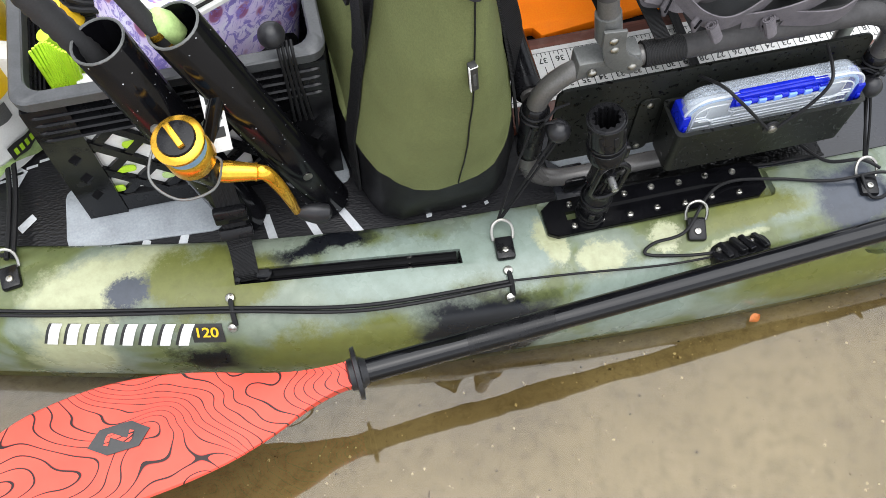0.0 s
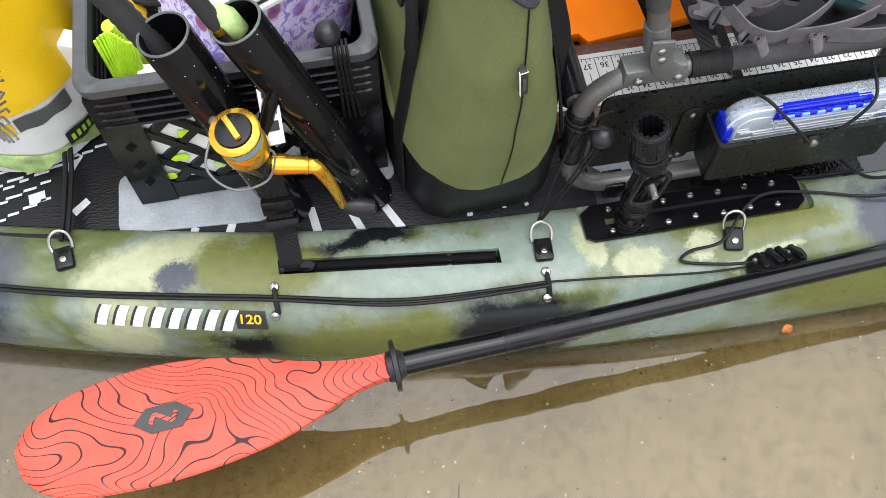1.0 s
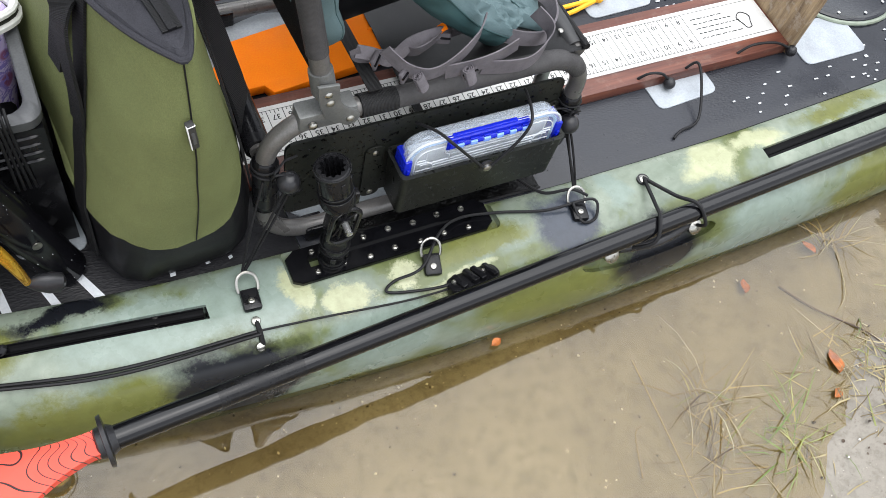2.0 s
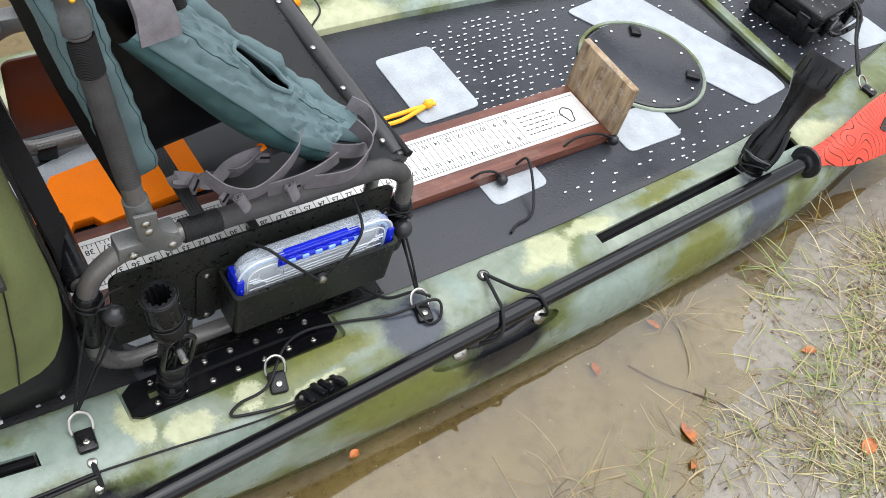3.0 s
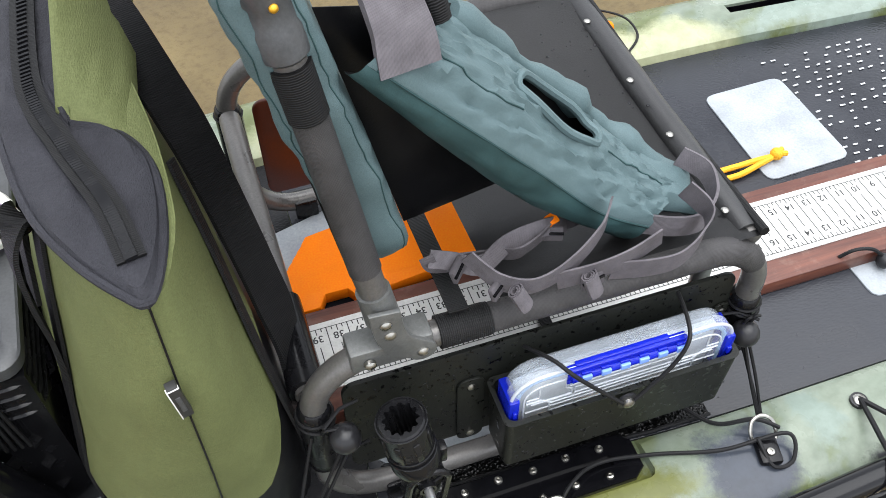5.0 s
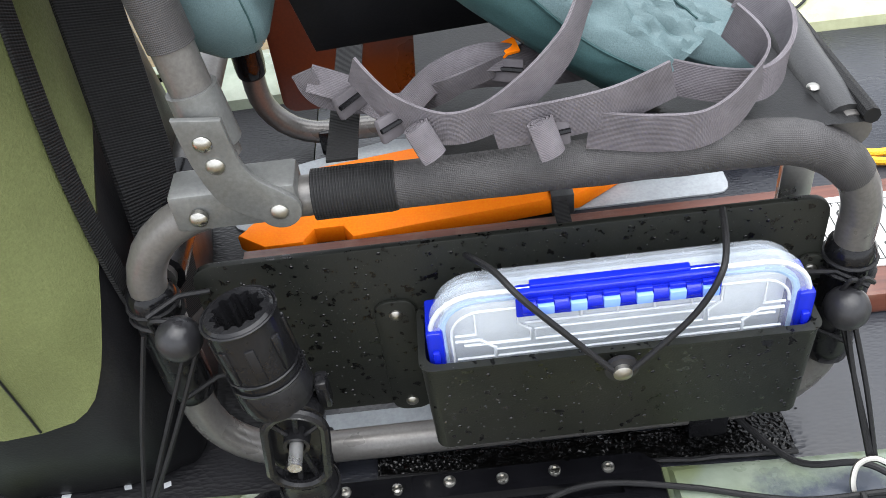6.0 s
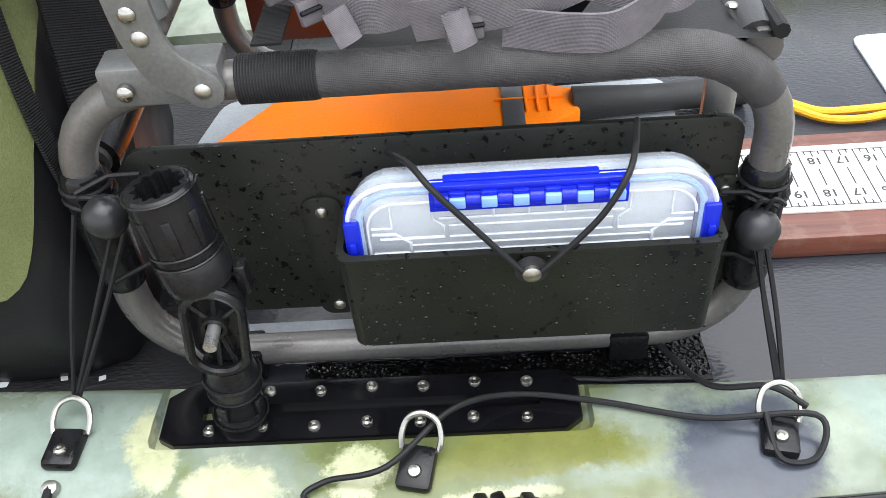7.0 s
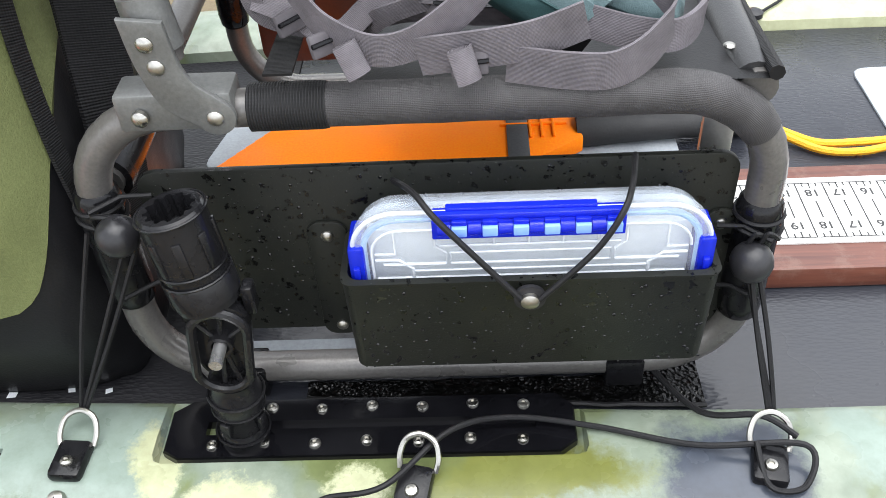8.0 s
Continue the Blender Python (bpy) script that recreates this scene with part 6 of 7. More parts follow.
    for k, pts in enumerate(straps):
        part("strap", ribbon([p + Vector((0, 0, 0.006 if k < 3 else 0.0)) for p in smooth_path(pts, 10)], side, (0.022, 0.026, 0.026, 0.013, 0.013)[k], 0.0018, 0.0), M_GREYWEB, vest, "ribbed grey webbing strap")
    part("strap", ribbon(smooth_path([(-0.26, -0.10, 0.33), (-0.29, -0.11, 0.345), (-0.32, -0.108, 0.335), (-0.345, -0.112, 0.318), (-0.37, -0.112, 0.335), (-0.392, -0.11, 0.345)], 6), (0, 0.6, 1), 0.016), M_GREYWEB, vest)
    part("pull_tab", ribbon([(-0.288, -0.106, 0.338), (-0.280, -0.104, 0.345), (-0.272, -0.102, 0.346)], (0.3, 1, 0.5), 0.010, 0.002), M_ORANGE, vest, "orange pull tab")
    for c, a in (((-0.345, -0.150, 0.334), 40), ((-0.262, -0.160, 0.322), 10), ((-0.37, -0.12, 0.333), 50), ((-0.28, -0.11, 0.335), -20)):
        buckle(vest, c, a)
    for c, d in ((Vector((-0.334, -0.160, 0.338)), Vector((0.40, -0.30, -0.85))), (Vector((-0.268, -0.163, 0.334)), Vector((0.28, -0.30, -0.90)))):
        m = along(c, c + d)
        spiral = [m @ Vector(((0.0022 + 0.00013 * t) * math.cos(t * 0.42) * 1.3, (0.0022 + 0.00013 * t) * math.sin(t * 0.42), 0.010)) for t in range(38)]
        part("strap_roll", ribbon(spiral, d, 0.020, 0.0013), M_GREYWEB, vest, "rolled strap end")


build_vest()


# ---- green cooler bag ----
def bag_ring(z, th, n=48, grow=0.0):
    """Point of the bag's wall at height z and angle th (th=0 looks to the camera's side end)."""
    h = max(0.0, min(1.0, (z - DECK) / 0.445))
    hx = lerp_table([(0, 0.098), (0.08, 0.104), (0.3, 0.104), (0.6, 0.082), (0.85, 0.060), (1.0, 0.047)], h) + grow
    near = lerp_table([(0, -0.153), (0.15, -0.172), (0.45, -0.190), (0.75, -0.194), (1.0, -0.178)], h) - grow
    far = lerp_table([(0, 0.20), (0.5, 0.235), (1.0, 0.205)], h) + grow
    e = lerp_table([(0, 0.42), (0.3, 0.62), (0.7, 0.85), (1.0, 1.0)], h)
    c, s = math.cos(th), math.sin(th)
    x = math.copysign(abs(s) ** e, s) * hx
    y = math.copysign(abs(c) ** (e * 0.9), c)
    cy, hy = (near + far) / 2, (far - near) / 2
    wr = 0.005 * noise.noise(Vector((th * 2.2, z * 11, 4))) + 0.0018 * noise.noise(Vector((th * 6, z * 26, 1)))
    p = Vector((x * (1 + wr * 8), -y * (hy + wr), 0))
    a = radians(9)
    return Vector((-0.632 + p.x * math.cos(a) - p.y * math.sin(a) * 0.9 - 0.012 * (1 - h), cy + p.y * math.cos(a) + p.x * math.sin(a) * 0.5, z))


def build_bag():
    bag = thing("cooler_bag", "olive green canvas cooler bag with black base and straps", "cooler bag", (-0.63, 0.02, DECK))
    n = 72
    ths = [2 * math.pi * i / n for i in range(n)]

    def seam(th):
        return 0.136 + (0.17 if math.sin(th) > 0 else 0.02) * abs(math.sin(th)) ** 1.4 + (0.0 if math.cos(th) > 0 else 0.05)

    base = loft([[bag_ring(DECK + (seam(t) - DECK) * k / 8 + (0.001 if k == 0 else 0), t, grow=(-0.004 if k == 0 else 0.0)) for t in ths] for k in range(9)])
    part("base", base, M_BASE, bag, "smooth black coated base")
    wall = loft([[bag_ring(seam(t) + (0.468 - seam(t)) * k / 14, t, grow=0.0012 * (k in (0, 14))) for t in ths] for k in range(15)])
    part("wall", wall, M_GREEN, bag, "olive green canvas wall with soft creases")
    # domed lid of charcoal cloth with a piped rim and a coarse zip
    top = [bag_ring(0.468, t) for t in ths]
    mid = sum(top, Vector()) / n
    part("top_cloth", loft([[mid.lerp(p, s) + Vector((0, 0, h)) for p in top] for s, h in ((1.0, 0.0), (0.9, 0.003), (0.4, 0.006), (0.05, 0.006))]), M_GREEN, bag)
    gusset = [(-0.601, -0.182), (-0.586, -0.13), (-0.584, -0.065), (-0.602, -0.02), (-0.642, 0.012), (-0.640, 0.08), (-0.622, 0.21), (-0.674, 0.215), (-0.686, 0.12), (-0.690, 0.03), (-0.674, -0.07), (-0.648, -0.13), (-0.618, -0.172)]
    top = smooth_path([(x, y, 0.470) for x, y in gusset], 5, True)
    mid = sum(top, Vector()) / len(top)
    quilt("side_flap", ((-0.645, 0.015, 0.478), (-0.622, 0.21, 0.545), (-0.572, 0.205, 0.455), (-0.592, -0.05, 0.466)), 0.012, bag, M_GREEN, 14, 14, 0.004, 4, label="raised green flap beside the zip")
    rings = [[mid.lerp(p, s) + Vector((0, 0, h + 0.006 * noise.noise(Vector((p.x * 20, p.y * 20, s))))) for p in top] for s, h in ((1.0, 0.0), (0.95, 0.008), (0.8, 0.012), (0.45, 0.010), (0.1, 0.009))]
    part("lid", loft(rings), M_CHAR, bag, "charcoal cloth lid")
    part("piping", sweep([p + Vector((0, 0, 0.002)) for p in top], 0.0036, 8, True), M_CHAR, bag)
    zip_path = [(-0.607, -0.155, 0.484), (-0.618, -0.10, 0.486), (-0.642, -0.03, 0.484), (-0.662, 0.05, 0.484), (-0.660, 0.20, 0.484)]
    zp = smooth_path(zip_path, 14)
    tape = part("zip", ribbon(zp, (1, 0, 0), 0.020, 0.002), M_WEB, bag, "dark coarse zip")
    teeth = bmesh.new()
    for i in range(0, len(zp) - 1):
        for f in (0.25, 0.75):
            q = zp[i].lerp(zp[i + 1], f)
            b = place(box(-0.0042, 0.0042, -0.0011, 0.0011, 0.0, 0.003), Matrix.Translation(q) @ pose(0, 0, 0, 0, 0, 16))
            me = bpy.data.meshes.new("t")
            b.to_mesh(me), b.free()
            teeth.from_mesh(me)
    part("zip_teeth", teeth, M_BLACK, tape, kind="stuff")
    # end seam, piping and woven side tag
    pts = [bag_ring(z, 0.0, grow=0.0015) for z in [0.138 + 0.33 * i / 16 for i in range(17)]]
    part("end_seam", sweep(pts, 0.0009, 6), M_BASE, bag)
    t = bag_ring(0.373, 0.0, grow=0.004)
    tm = Matrix.Translation(t) @ pose(0, 0, 0, 0, -5, 10) @ Matrix.Translation((-0.003, 0, 0))
    tg = part("side_tag", place(box(-0.0042, 0.0042, -0.006, 0.002, -0.020, 0.020, 0.0008), tm), M_INK, bag, "small black cloth tag with a white edge")
    part("tag_border", place(box(-0.0049, -0.0041, -0.0066, -0.003, -0.0195, 0.0195, 0.0002), tm), M_LABEL, tg)
    part("tag_border", place(box(-0.0045, 0.0045, -0.0066, -0.003, 0.0178, 0.0190, 0.0002), tm), M_LABEL, tg)
    part("tag_mark", place(box(-0.0018, 0.0018, -0.0066, -0.003, -0.011, 0.008, 0.0002), tm), M_RIM, tg)
    # webbing: side bands and carry handles
    for th in (5.0,):
        band = [bag_ring(z, th, grow=0.003) for z in [0.05 + 0.41 * i / 12 for i in range(13)]]
        tan = bag_ring(0.25, th + 0.1) - bag_ring(0.25, th - 0.1)
        part("side_band", ribbon(band, tan, 0.024, 0.003), M_WEB, bag, "black webbing band")
    loop = [bag_ring(z, t, grow=g) for z, t, g in ((0.285, 5.0, 0.005), (0.33, 5.0, 0.010), (0.385, 5.0, 0.020), (0.425, 4.98, 0.024), (0.438, 4.92, 0.014), (0.40, 4.84, 0.010), (0.33, 4.80, 0.008))]
    part("handle", ribbon(smooth_path(loop, 8), bag_ring(0.35, 5.1) - bag_ring(0.35, 4.9), 0.028, 0.004), M_WEB, bag, "black carry handle")
    part("shoulder_strap", ribbon(smooth_path([(-0.635, 0.22, 0.50), (-0.592, 0.12, 0.475), (-0.562, 0.055, 0.420), (-0.546, 0.01, 0.372), (-0.528, -0.045, 0.295), (-0.520, -0.078, 0.235), (-0.528, -0.09, 0.14)], 8), (0.45, 1, 0.2), 0.048, 0.004), M_WEB, bag, "wide black shoulder strap hanging down")
    part("side_strap", ribbon(smooth_path([bag_ring(z, t, grow=0.004) for z, t in ((0.45, 1.35), (0.38, 1.15), (0.31, 0.98), (0.24, 0.88), (0.17, 0.85))], 8), bag_ring(0.3, 1.2) - bag_ring(0.3, 0.8), 0.016, 0.003), M_WEB, bag, "narrow black side strap")


build_bag()


# ---- crate and what stands in it ----
CX0, CX1, CY0, CY1, CZ = -1.088, -0.742, -0.060, 0.262, 0.288


def build_crate():
    crate = thing("milk_crate", "black plastic milk crate with lattice sides on the deck", "crate", ((CX0 + CX1) / 2, (CY0 + CY1) / 2, DECK))
    rim = loft([[Vector((x, y, z)) for x, y in rounded(CX0 + i, CX1 - i, CY0 + i, CY1 - i, 0.02)] for i, z in ((0.004, CZ - 0.02), (-0.001, CZ - 0.016), (-0.002, CZ - 0.002), (0.0, CZ), (0.013, CZ), (0.015, CZ - 0.002), (0.015, CZ - 0.02), (0.004, CZ - 0.02))], True, False)
    # Rim colour is lightened above the black crate to imitate light on its top.
    part("rim", rim, M_RIM, crate, "rounded black rim, lightened in colour as if lit")
    for k in range(4):
        z = CZ - 0.034 - 0.0145 * k
        part("band", loft([[Vector((x, y, zz)) for x, y in rounded(CX0 + i, CX1 - i, CY0 + i, CY1 - i, 0.02)] for i, zz in ((0.001, z), (-0.001, z + 0.002), (0.001, z + 0.004), (0.014, z + 0.004), (0.014, z), (0.001, z))], True, False), M_BLACK, crate)
    part("upper_wall", loft([[Vector((x, y, zz)) for x, y in rounded(CX0 + i, CX1 - i, CY0 + i, CY1 - i, 0.02)] for i, zz in ((0.009, CZ - 0.085), (0.009, CZ - 0.01), (0.013, CZ - 0.01), (0.013, CZ - 0.085), (0.009, CZ - 0.085))], True, False), M_BLACK, crate)
    part("bottom_frame", loft([[Vector((x, y, zz)) for x, y in rounded(CX0 + i, CX1 - i, CY0 + i, CY1 - i, 0.02)] for i, zz in ((0.010, DECK + 0.002), (0.004, DECK + 0.006), (0.004, DECK + 0.040), (0.014, DECK + 0.042), (0.014, DECK + 0.002), (0.010, DECK + 0.002))], True, False), M_BLACK, crate)
    part("floor", box(CX0 + 0.012, CX1 - 0.012, CY0 + 0.012, CY1 - 0.012, DECK + 0.004, DECK + 0.010), M_BLACK, crate)
    for x in (CX0 + 0.002, CX1 - 0.052):
        for y in (CY0 + 0.002, CY1 - 0.052):
            sx, sy = (1 if x < -0.9 else -1), (1 if y < 0.1 else -1)
            cx, cy = (x if sx > 0 else x + 0.05), (y if sy > 0 else y + 0.05)
            L = [(cx, cy), (cx + sx * 0.05, cy), (cx + sx * 0.05, cy + sy * 0.006), (cx + sx * 0.006, cy + sy * 0.006), (cx + sx * 0.006, cy + sy * 0.05), (cx, cy + sy * 0.05)]
            post = part("corner_post", prism(L if sx * sy > 0 else L[::-1], DECK + 0.004, CZ - 0.02), M_BLACK, crate, "ribbed corner post")
            if y < 0.1:
                for k in range(3):
                    z = DECK + 0.055 + 0.042 * k
                    part("post_rib", prism([(cx + sx * 0.016, cy + 0.002), (cx + sx * 0.036, cy + 0.002), (cx + sx * 0.026, cy - 0.008)], z, z + 0.0035), M_BLACK, post)

    def lattice(m, length):
        z0, z1 = DECK + 0.036, CZ - 0.080
        for k in range(-4, 9):
            for s in (1, -1):
                x = k * 0.056
                a, b = Vector((x, z0)), Vector((x + s * (z1 - z0) * 0.95, z1))
                lo, hi = 0.045, length - 0.045
                if max(a.x, b.x) <= lo or min(a.x, b.x) >= hi:
                    continue
                ts = [t for t in (0, 1, (lo - a.x) / (b.x - a.x), (hi - a.x) / (b.x - a.x)) if -1e-6 <= t <= 1 + 1e-6 and lo - 1e-4 <= (a + (b - a) * t).x <= hi + 1e-4]
                if len(ts) < 2:
                    continue
                p, q = a + (b - a) * min(ts), a + (b - a) * max(ts)
                part("lattice_bar", ribbon([m @ Vector((p.x, 0.0008 * s, p.y)), m @ Vector((q.x, 0.0008 * s, q.y))], m.to_3x3() @ Vector((1, 0, -s)), 0.0115, 0.006), M_BLACK, crate)

    lattice(Matrix.Translation((CX0, CY0 + 0.008, 0)), CX1 - CX0)
    lattice(Matrix.Translation((CX1 - 0.008, CY0, 0)) @ pose(0, 0, 0, 0, 0, 90), CY1 - CY0)
    lattice(Matrix.Translation((CX0 + 0.008, CY0, 0)) @ pose(0, 0, 0, 0, 0, 90), CY1 - CY0)


build_crate()


def build_crate_contents():
    pack = thing("snack_bag", "white plastic bag with lime green print inside the crate", "plastic bag", (-0.97, 0.0, 0.03))
    quilt("bag_front", ((-1.07, -0.040, 0.205), (-0.86, -0.040, 0.205), (-0.86, -0.040, 0.045), (-1.07, -0.040, 0.045)), 0.016, pack, M_WHITE, 14, 18, 0.005, 2, label="crumpled white front")
    for x, z, w, h, m in ((-1.05, 0.18, 0.03, 0.02, M_LIMEPRINT), (-0.99, 0.17, 0.025, 0.012, M_LIME), (-0.93, 0.15, 0.03, 0.02, M_LIMEPRINT), (-1.02, 0.12, 0.04, 0.012, M_LIME), (-0.95, 0.09, 0.05, 0.012, M_LIMEPRINT), (-1.04, 0.08, 0.03, 0.012, M_LIME)):
        part("print", prism(rounded(x - w / 2, x + w / 2, z - h / 2, z + h / 2, 0.005), 0, 0.002, Matrix.Translation((0, -0.0515, 0)) @ STAND), m, pack)
    bag = thing("lunch_bag", "lilac patterned soft lunch bag with white zip in the crate", "lunch bag", (-0.84, 0.10, 0.2))
    c = Vector((-0.865, 0.085, 0.29))
    m = Matrix.Translation(c) @ pose(0, 0, 0, 0, 14, 38)
    part("body", place(box(-0.115, 0.115, -0.075, 0.075, -0.16, 0.045, 0.035, 4), m), M_PRINT, bag, "lilac print with violet veins")
    edge = [m @ Vector((x, y, 0.028)) for x, y in rounded(-0.118, 0.118, -0.078, 0.078, 0.035, 5)]
    part("zip_band", sweep(edge, 0.0065, 8, True), M_WHITE, bag, "white zip band")
    part("zip", sweep([p + Vector((0, 0, 0.008)) for p in edge], 0.0035, 8, True), M_INK, bag)
    part("zip_band", sweep([p + Vector((0, 0, 0.016)) for p in edge], 0.005, 8, True), M_WHITE, bag)
    lure = thing("lure_jar", "lime green and yellow lure bottles in the crate", "bottle", (-1.02, 0.02, 0.2))
    for x, y, z, r, mt in ((-1.045, 0.02, 0.30, 0.014, M_LIME), (-1.03, 0.05, 0.31, 0.016, M_AMBER), (-1.0, 0.02, 0.285, 0.013, M_LIME)):
        part("bottle", lathe([(r * 0.9, -0.18), (r, -0.17), (r, -0.03), (r * 0.6, -0.015), (r * 0.6, 0), (0.002, 0.001)], 14, Matrix.Translation((x, y, z)) @ pose(0, 0, 0, 10, -12, 0)), mt, lure)
    for k in range(14):
        a = k * 0.4
        part("bristle", rod((-1.05 + 0.002 * k, -0.02, 0.21), (-1.06 + 0.0035 * k, 0.0 + 0.01 * math.sin(a), 0.30), 0.0022, 5), M_LIME, lure)
    twine = thing("twine_ball", "ball of grey twine lying in the crate", "twine", (-0.955, 0.035, 0.26))
    rnd = random.Random(8)
    part("core", ball((-0.955, 0.035, 0.268), 0.030, 14), M_TAN, twine)
    for k in range(16):
        ax = Vector((rnd.uniform(-1, 1), rnd.uniform(-1, 1), rnd.uniform(-1, 1))).normalized()
        u = ax.orthogonal().normalized()
        v = ax.cross(u)
        part("strand", sweep([Vector((-0.955, 0.035, 0.268)) + (u * math.cos(i * 0.3927) + v * math.sin(i * 0.3927)) * (0.0305 + 0.001 * (k % 3)) for i in range(16)], 0.0016, 5, True), M_PEBBLE, twine)
    coil = thing("line_coil", "tangled black cord coil in the crate", "cord", (-0.98, 0.10, 0.26))
    for k in range(9):
        r, h = 0.05 + 0.004 * (k % 4), 0.262 + 0.004 * k
        part("turn", sweep([(-0.985 + r * math.cos(i * 0.3142), 0.10 + r * 0.8 * math.sin(i * 0.3142) , h + 0.004 * math.sin(i + k)) for i in range(20)], 0.0032, 6, True), M_CORD, coil)
    dark = thing("dry_bag", "dark bundle filling the bottom of the crate", "bag", (-0.915, 0.10, 0.05))
    part("body", box(-1.06, -0.77, -0.02, 0.24, 0.036, 0.20, 0.03, 3), M_BASE, dark)
    plug = thing("cork", "pale cork float lying in the crate", "float", (-1.01, -0.015, 0.25))
    part("body", lathe([(0.008, 0), (0.011, 0.002), (0.011, 0.033), (0.008, 0.035)], 14, along((-1.025, -0.012, 0.247), (-0.99, -0.018, 0.250))), M_WHITE, plug)
    bb = thing("ball_bungee", "black ball bungee wound round the crate rim", "bungee cord", (-0.80, -0.05, 0.29), "ball bungees")
    part("ball", ball((-0.797, -0.052, 0.318), 0.0155), M_RUBBER, bb)
    for k in range(4):
        x = -0.793 + 0.005 * k
        part("cord", sweep(smooth_path([(x, -0.052, 0.305), (x, -0.066, 0.295), (x + 0.001, -0.066, 0.25), (x + 0.002 * k, -0.064, 0.17)], 5), 0.002, 6), M_CORD, bb)


build_crate_contents()


# ---- rod tubes, rods and reel ----
def open_tube(a, b, r, wall=0.003):
    m = along(a, b)
    h = (Vector(b) - Vector(a)).length
    return lathe([(0.001, 0), (r, 0), (r, h - 0.001), (r - 0.0006, h), (r - wall, h), (r - wall, h - 0.16), (0.001, h - 0.16)], 28, m)


def build_rods():
    T1, T2 = (Vector((-0.884, -0.098, 0.030)), Vector((-0.958, -0.100, 0.408))), (Vector((-0.772, -0.098, 0.030)), Vector((-0.885, -0.100, 0.412)))
    for a, b in (T1, T2):
        t = thing("rod_tube", "black pipe rod holder strapped to the crate", "rod holder", a, "rod tubes")
        part("pipe", open_tube(a, b, 0.0285), M_GLOSSBLACK, t, "wet black plastic pipe")
        m = along(a, b)
        reach = (b - a).length

        def on_pipe(r):
            q = r.uniform(0, 6.283)
            n = m.to_3x3() @ Vector((math.cos(q), math.sin(q), 0))
            return m @ Vector((0, 0, reach * r.random())) + n * 0.0285, n

        # Raindrops in milky plastic, so their white glints come from the colour.
        droplets(t, 130, on_pipe, round(a.x * -100), (0.0004, 0.0012), M_RIB)
        part("bolt", lathe([(0.006, 0), (0.006, 0.002), (0.002, 0.003)], 12, along(a.lerp(b, 0.28) + Vector((0.012, -0.026, 0)), a.lerp(b, 0.28) + Vector((0.02, -0.06, 0)))), M_STEEL, t)
        part("lip", sweep([along(a, b) @ Vector((0.0272 * math.cos(i * 0.2618), 0.0272 * math.sin(i * 0.2618), (b - a).length)) for i in range(24)], 0.0016, 6, True), M_BRACKET, t, "grey cut edge")
    r1 = thing("fishing_rod", "fishing rod with a ribbed black grip in a pipe", "fishing rod", T1[0])
    a, b = T1[1] + Vector((0.012, 0.004, -0.11)), T1[1] + Vector((-0.12, 0.06, 0.22))
    part("grip", sweep([a.lerp(b, i / 60) for i in range(61)], lambda s: 0.0145 - 0.0012 * (round(s * 60) % 2), 14), M_HANDLE, r1, "ribbed black foam grip")
    part("blank", rod(b, b + (b - a) * 2.2, 0.007, 10, 0.003), M_GLOSSBLACK, r1)
    r2 = thing("fishing_rod", "spinning rod with a gold reel in a pipe", "fishing rod", T2[0])
    a, b = T2[1] + Vector((0.02, -0.004, -0.13)), T2[1] + Vector((-0.055, 0.015, 0.10))
    part("grip", sweep([a.lerp(b, i / 12) for i in range(13)], 0.0095, 12), M_HANDLE, r2)
    part("blank", rod(b, b + (b - a) * 3, 0.006, 10, 0.003), M_GLOSSBLACK, r2)
    for q in (0.35, 0.42, 0.5):
        part("winding", rod(a.lerp(b, q), a.lerp(b, q + 0.03), 0.0105, 12), M_GOLD, r2, "amber thread winding")
    part("cork_butt", lathe([(0.004, 0), (0.012, 0.006), (0.013, 0.03), (0.008, 0.042), (0.001, 0.044)], 14, along(T2[1] + Vector((0.002, 0.008, -0.03)), T2[1] + Vector((-0.02, 0.012, 0.02)))), M_LIMEPRINT, r2, "pale green butt cap")
    return T2


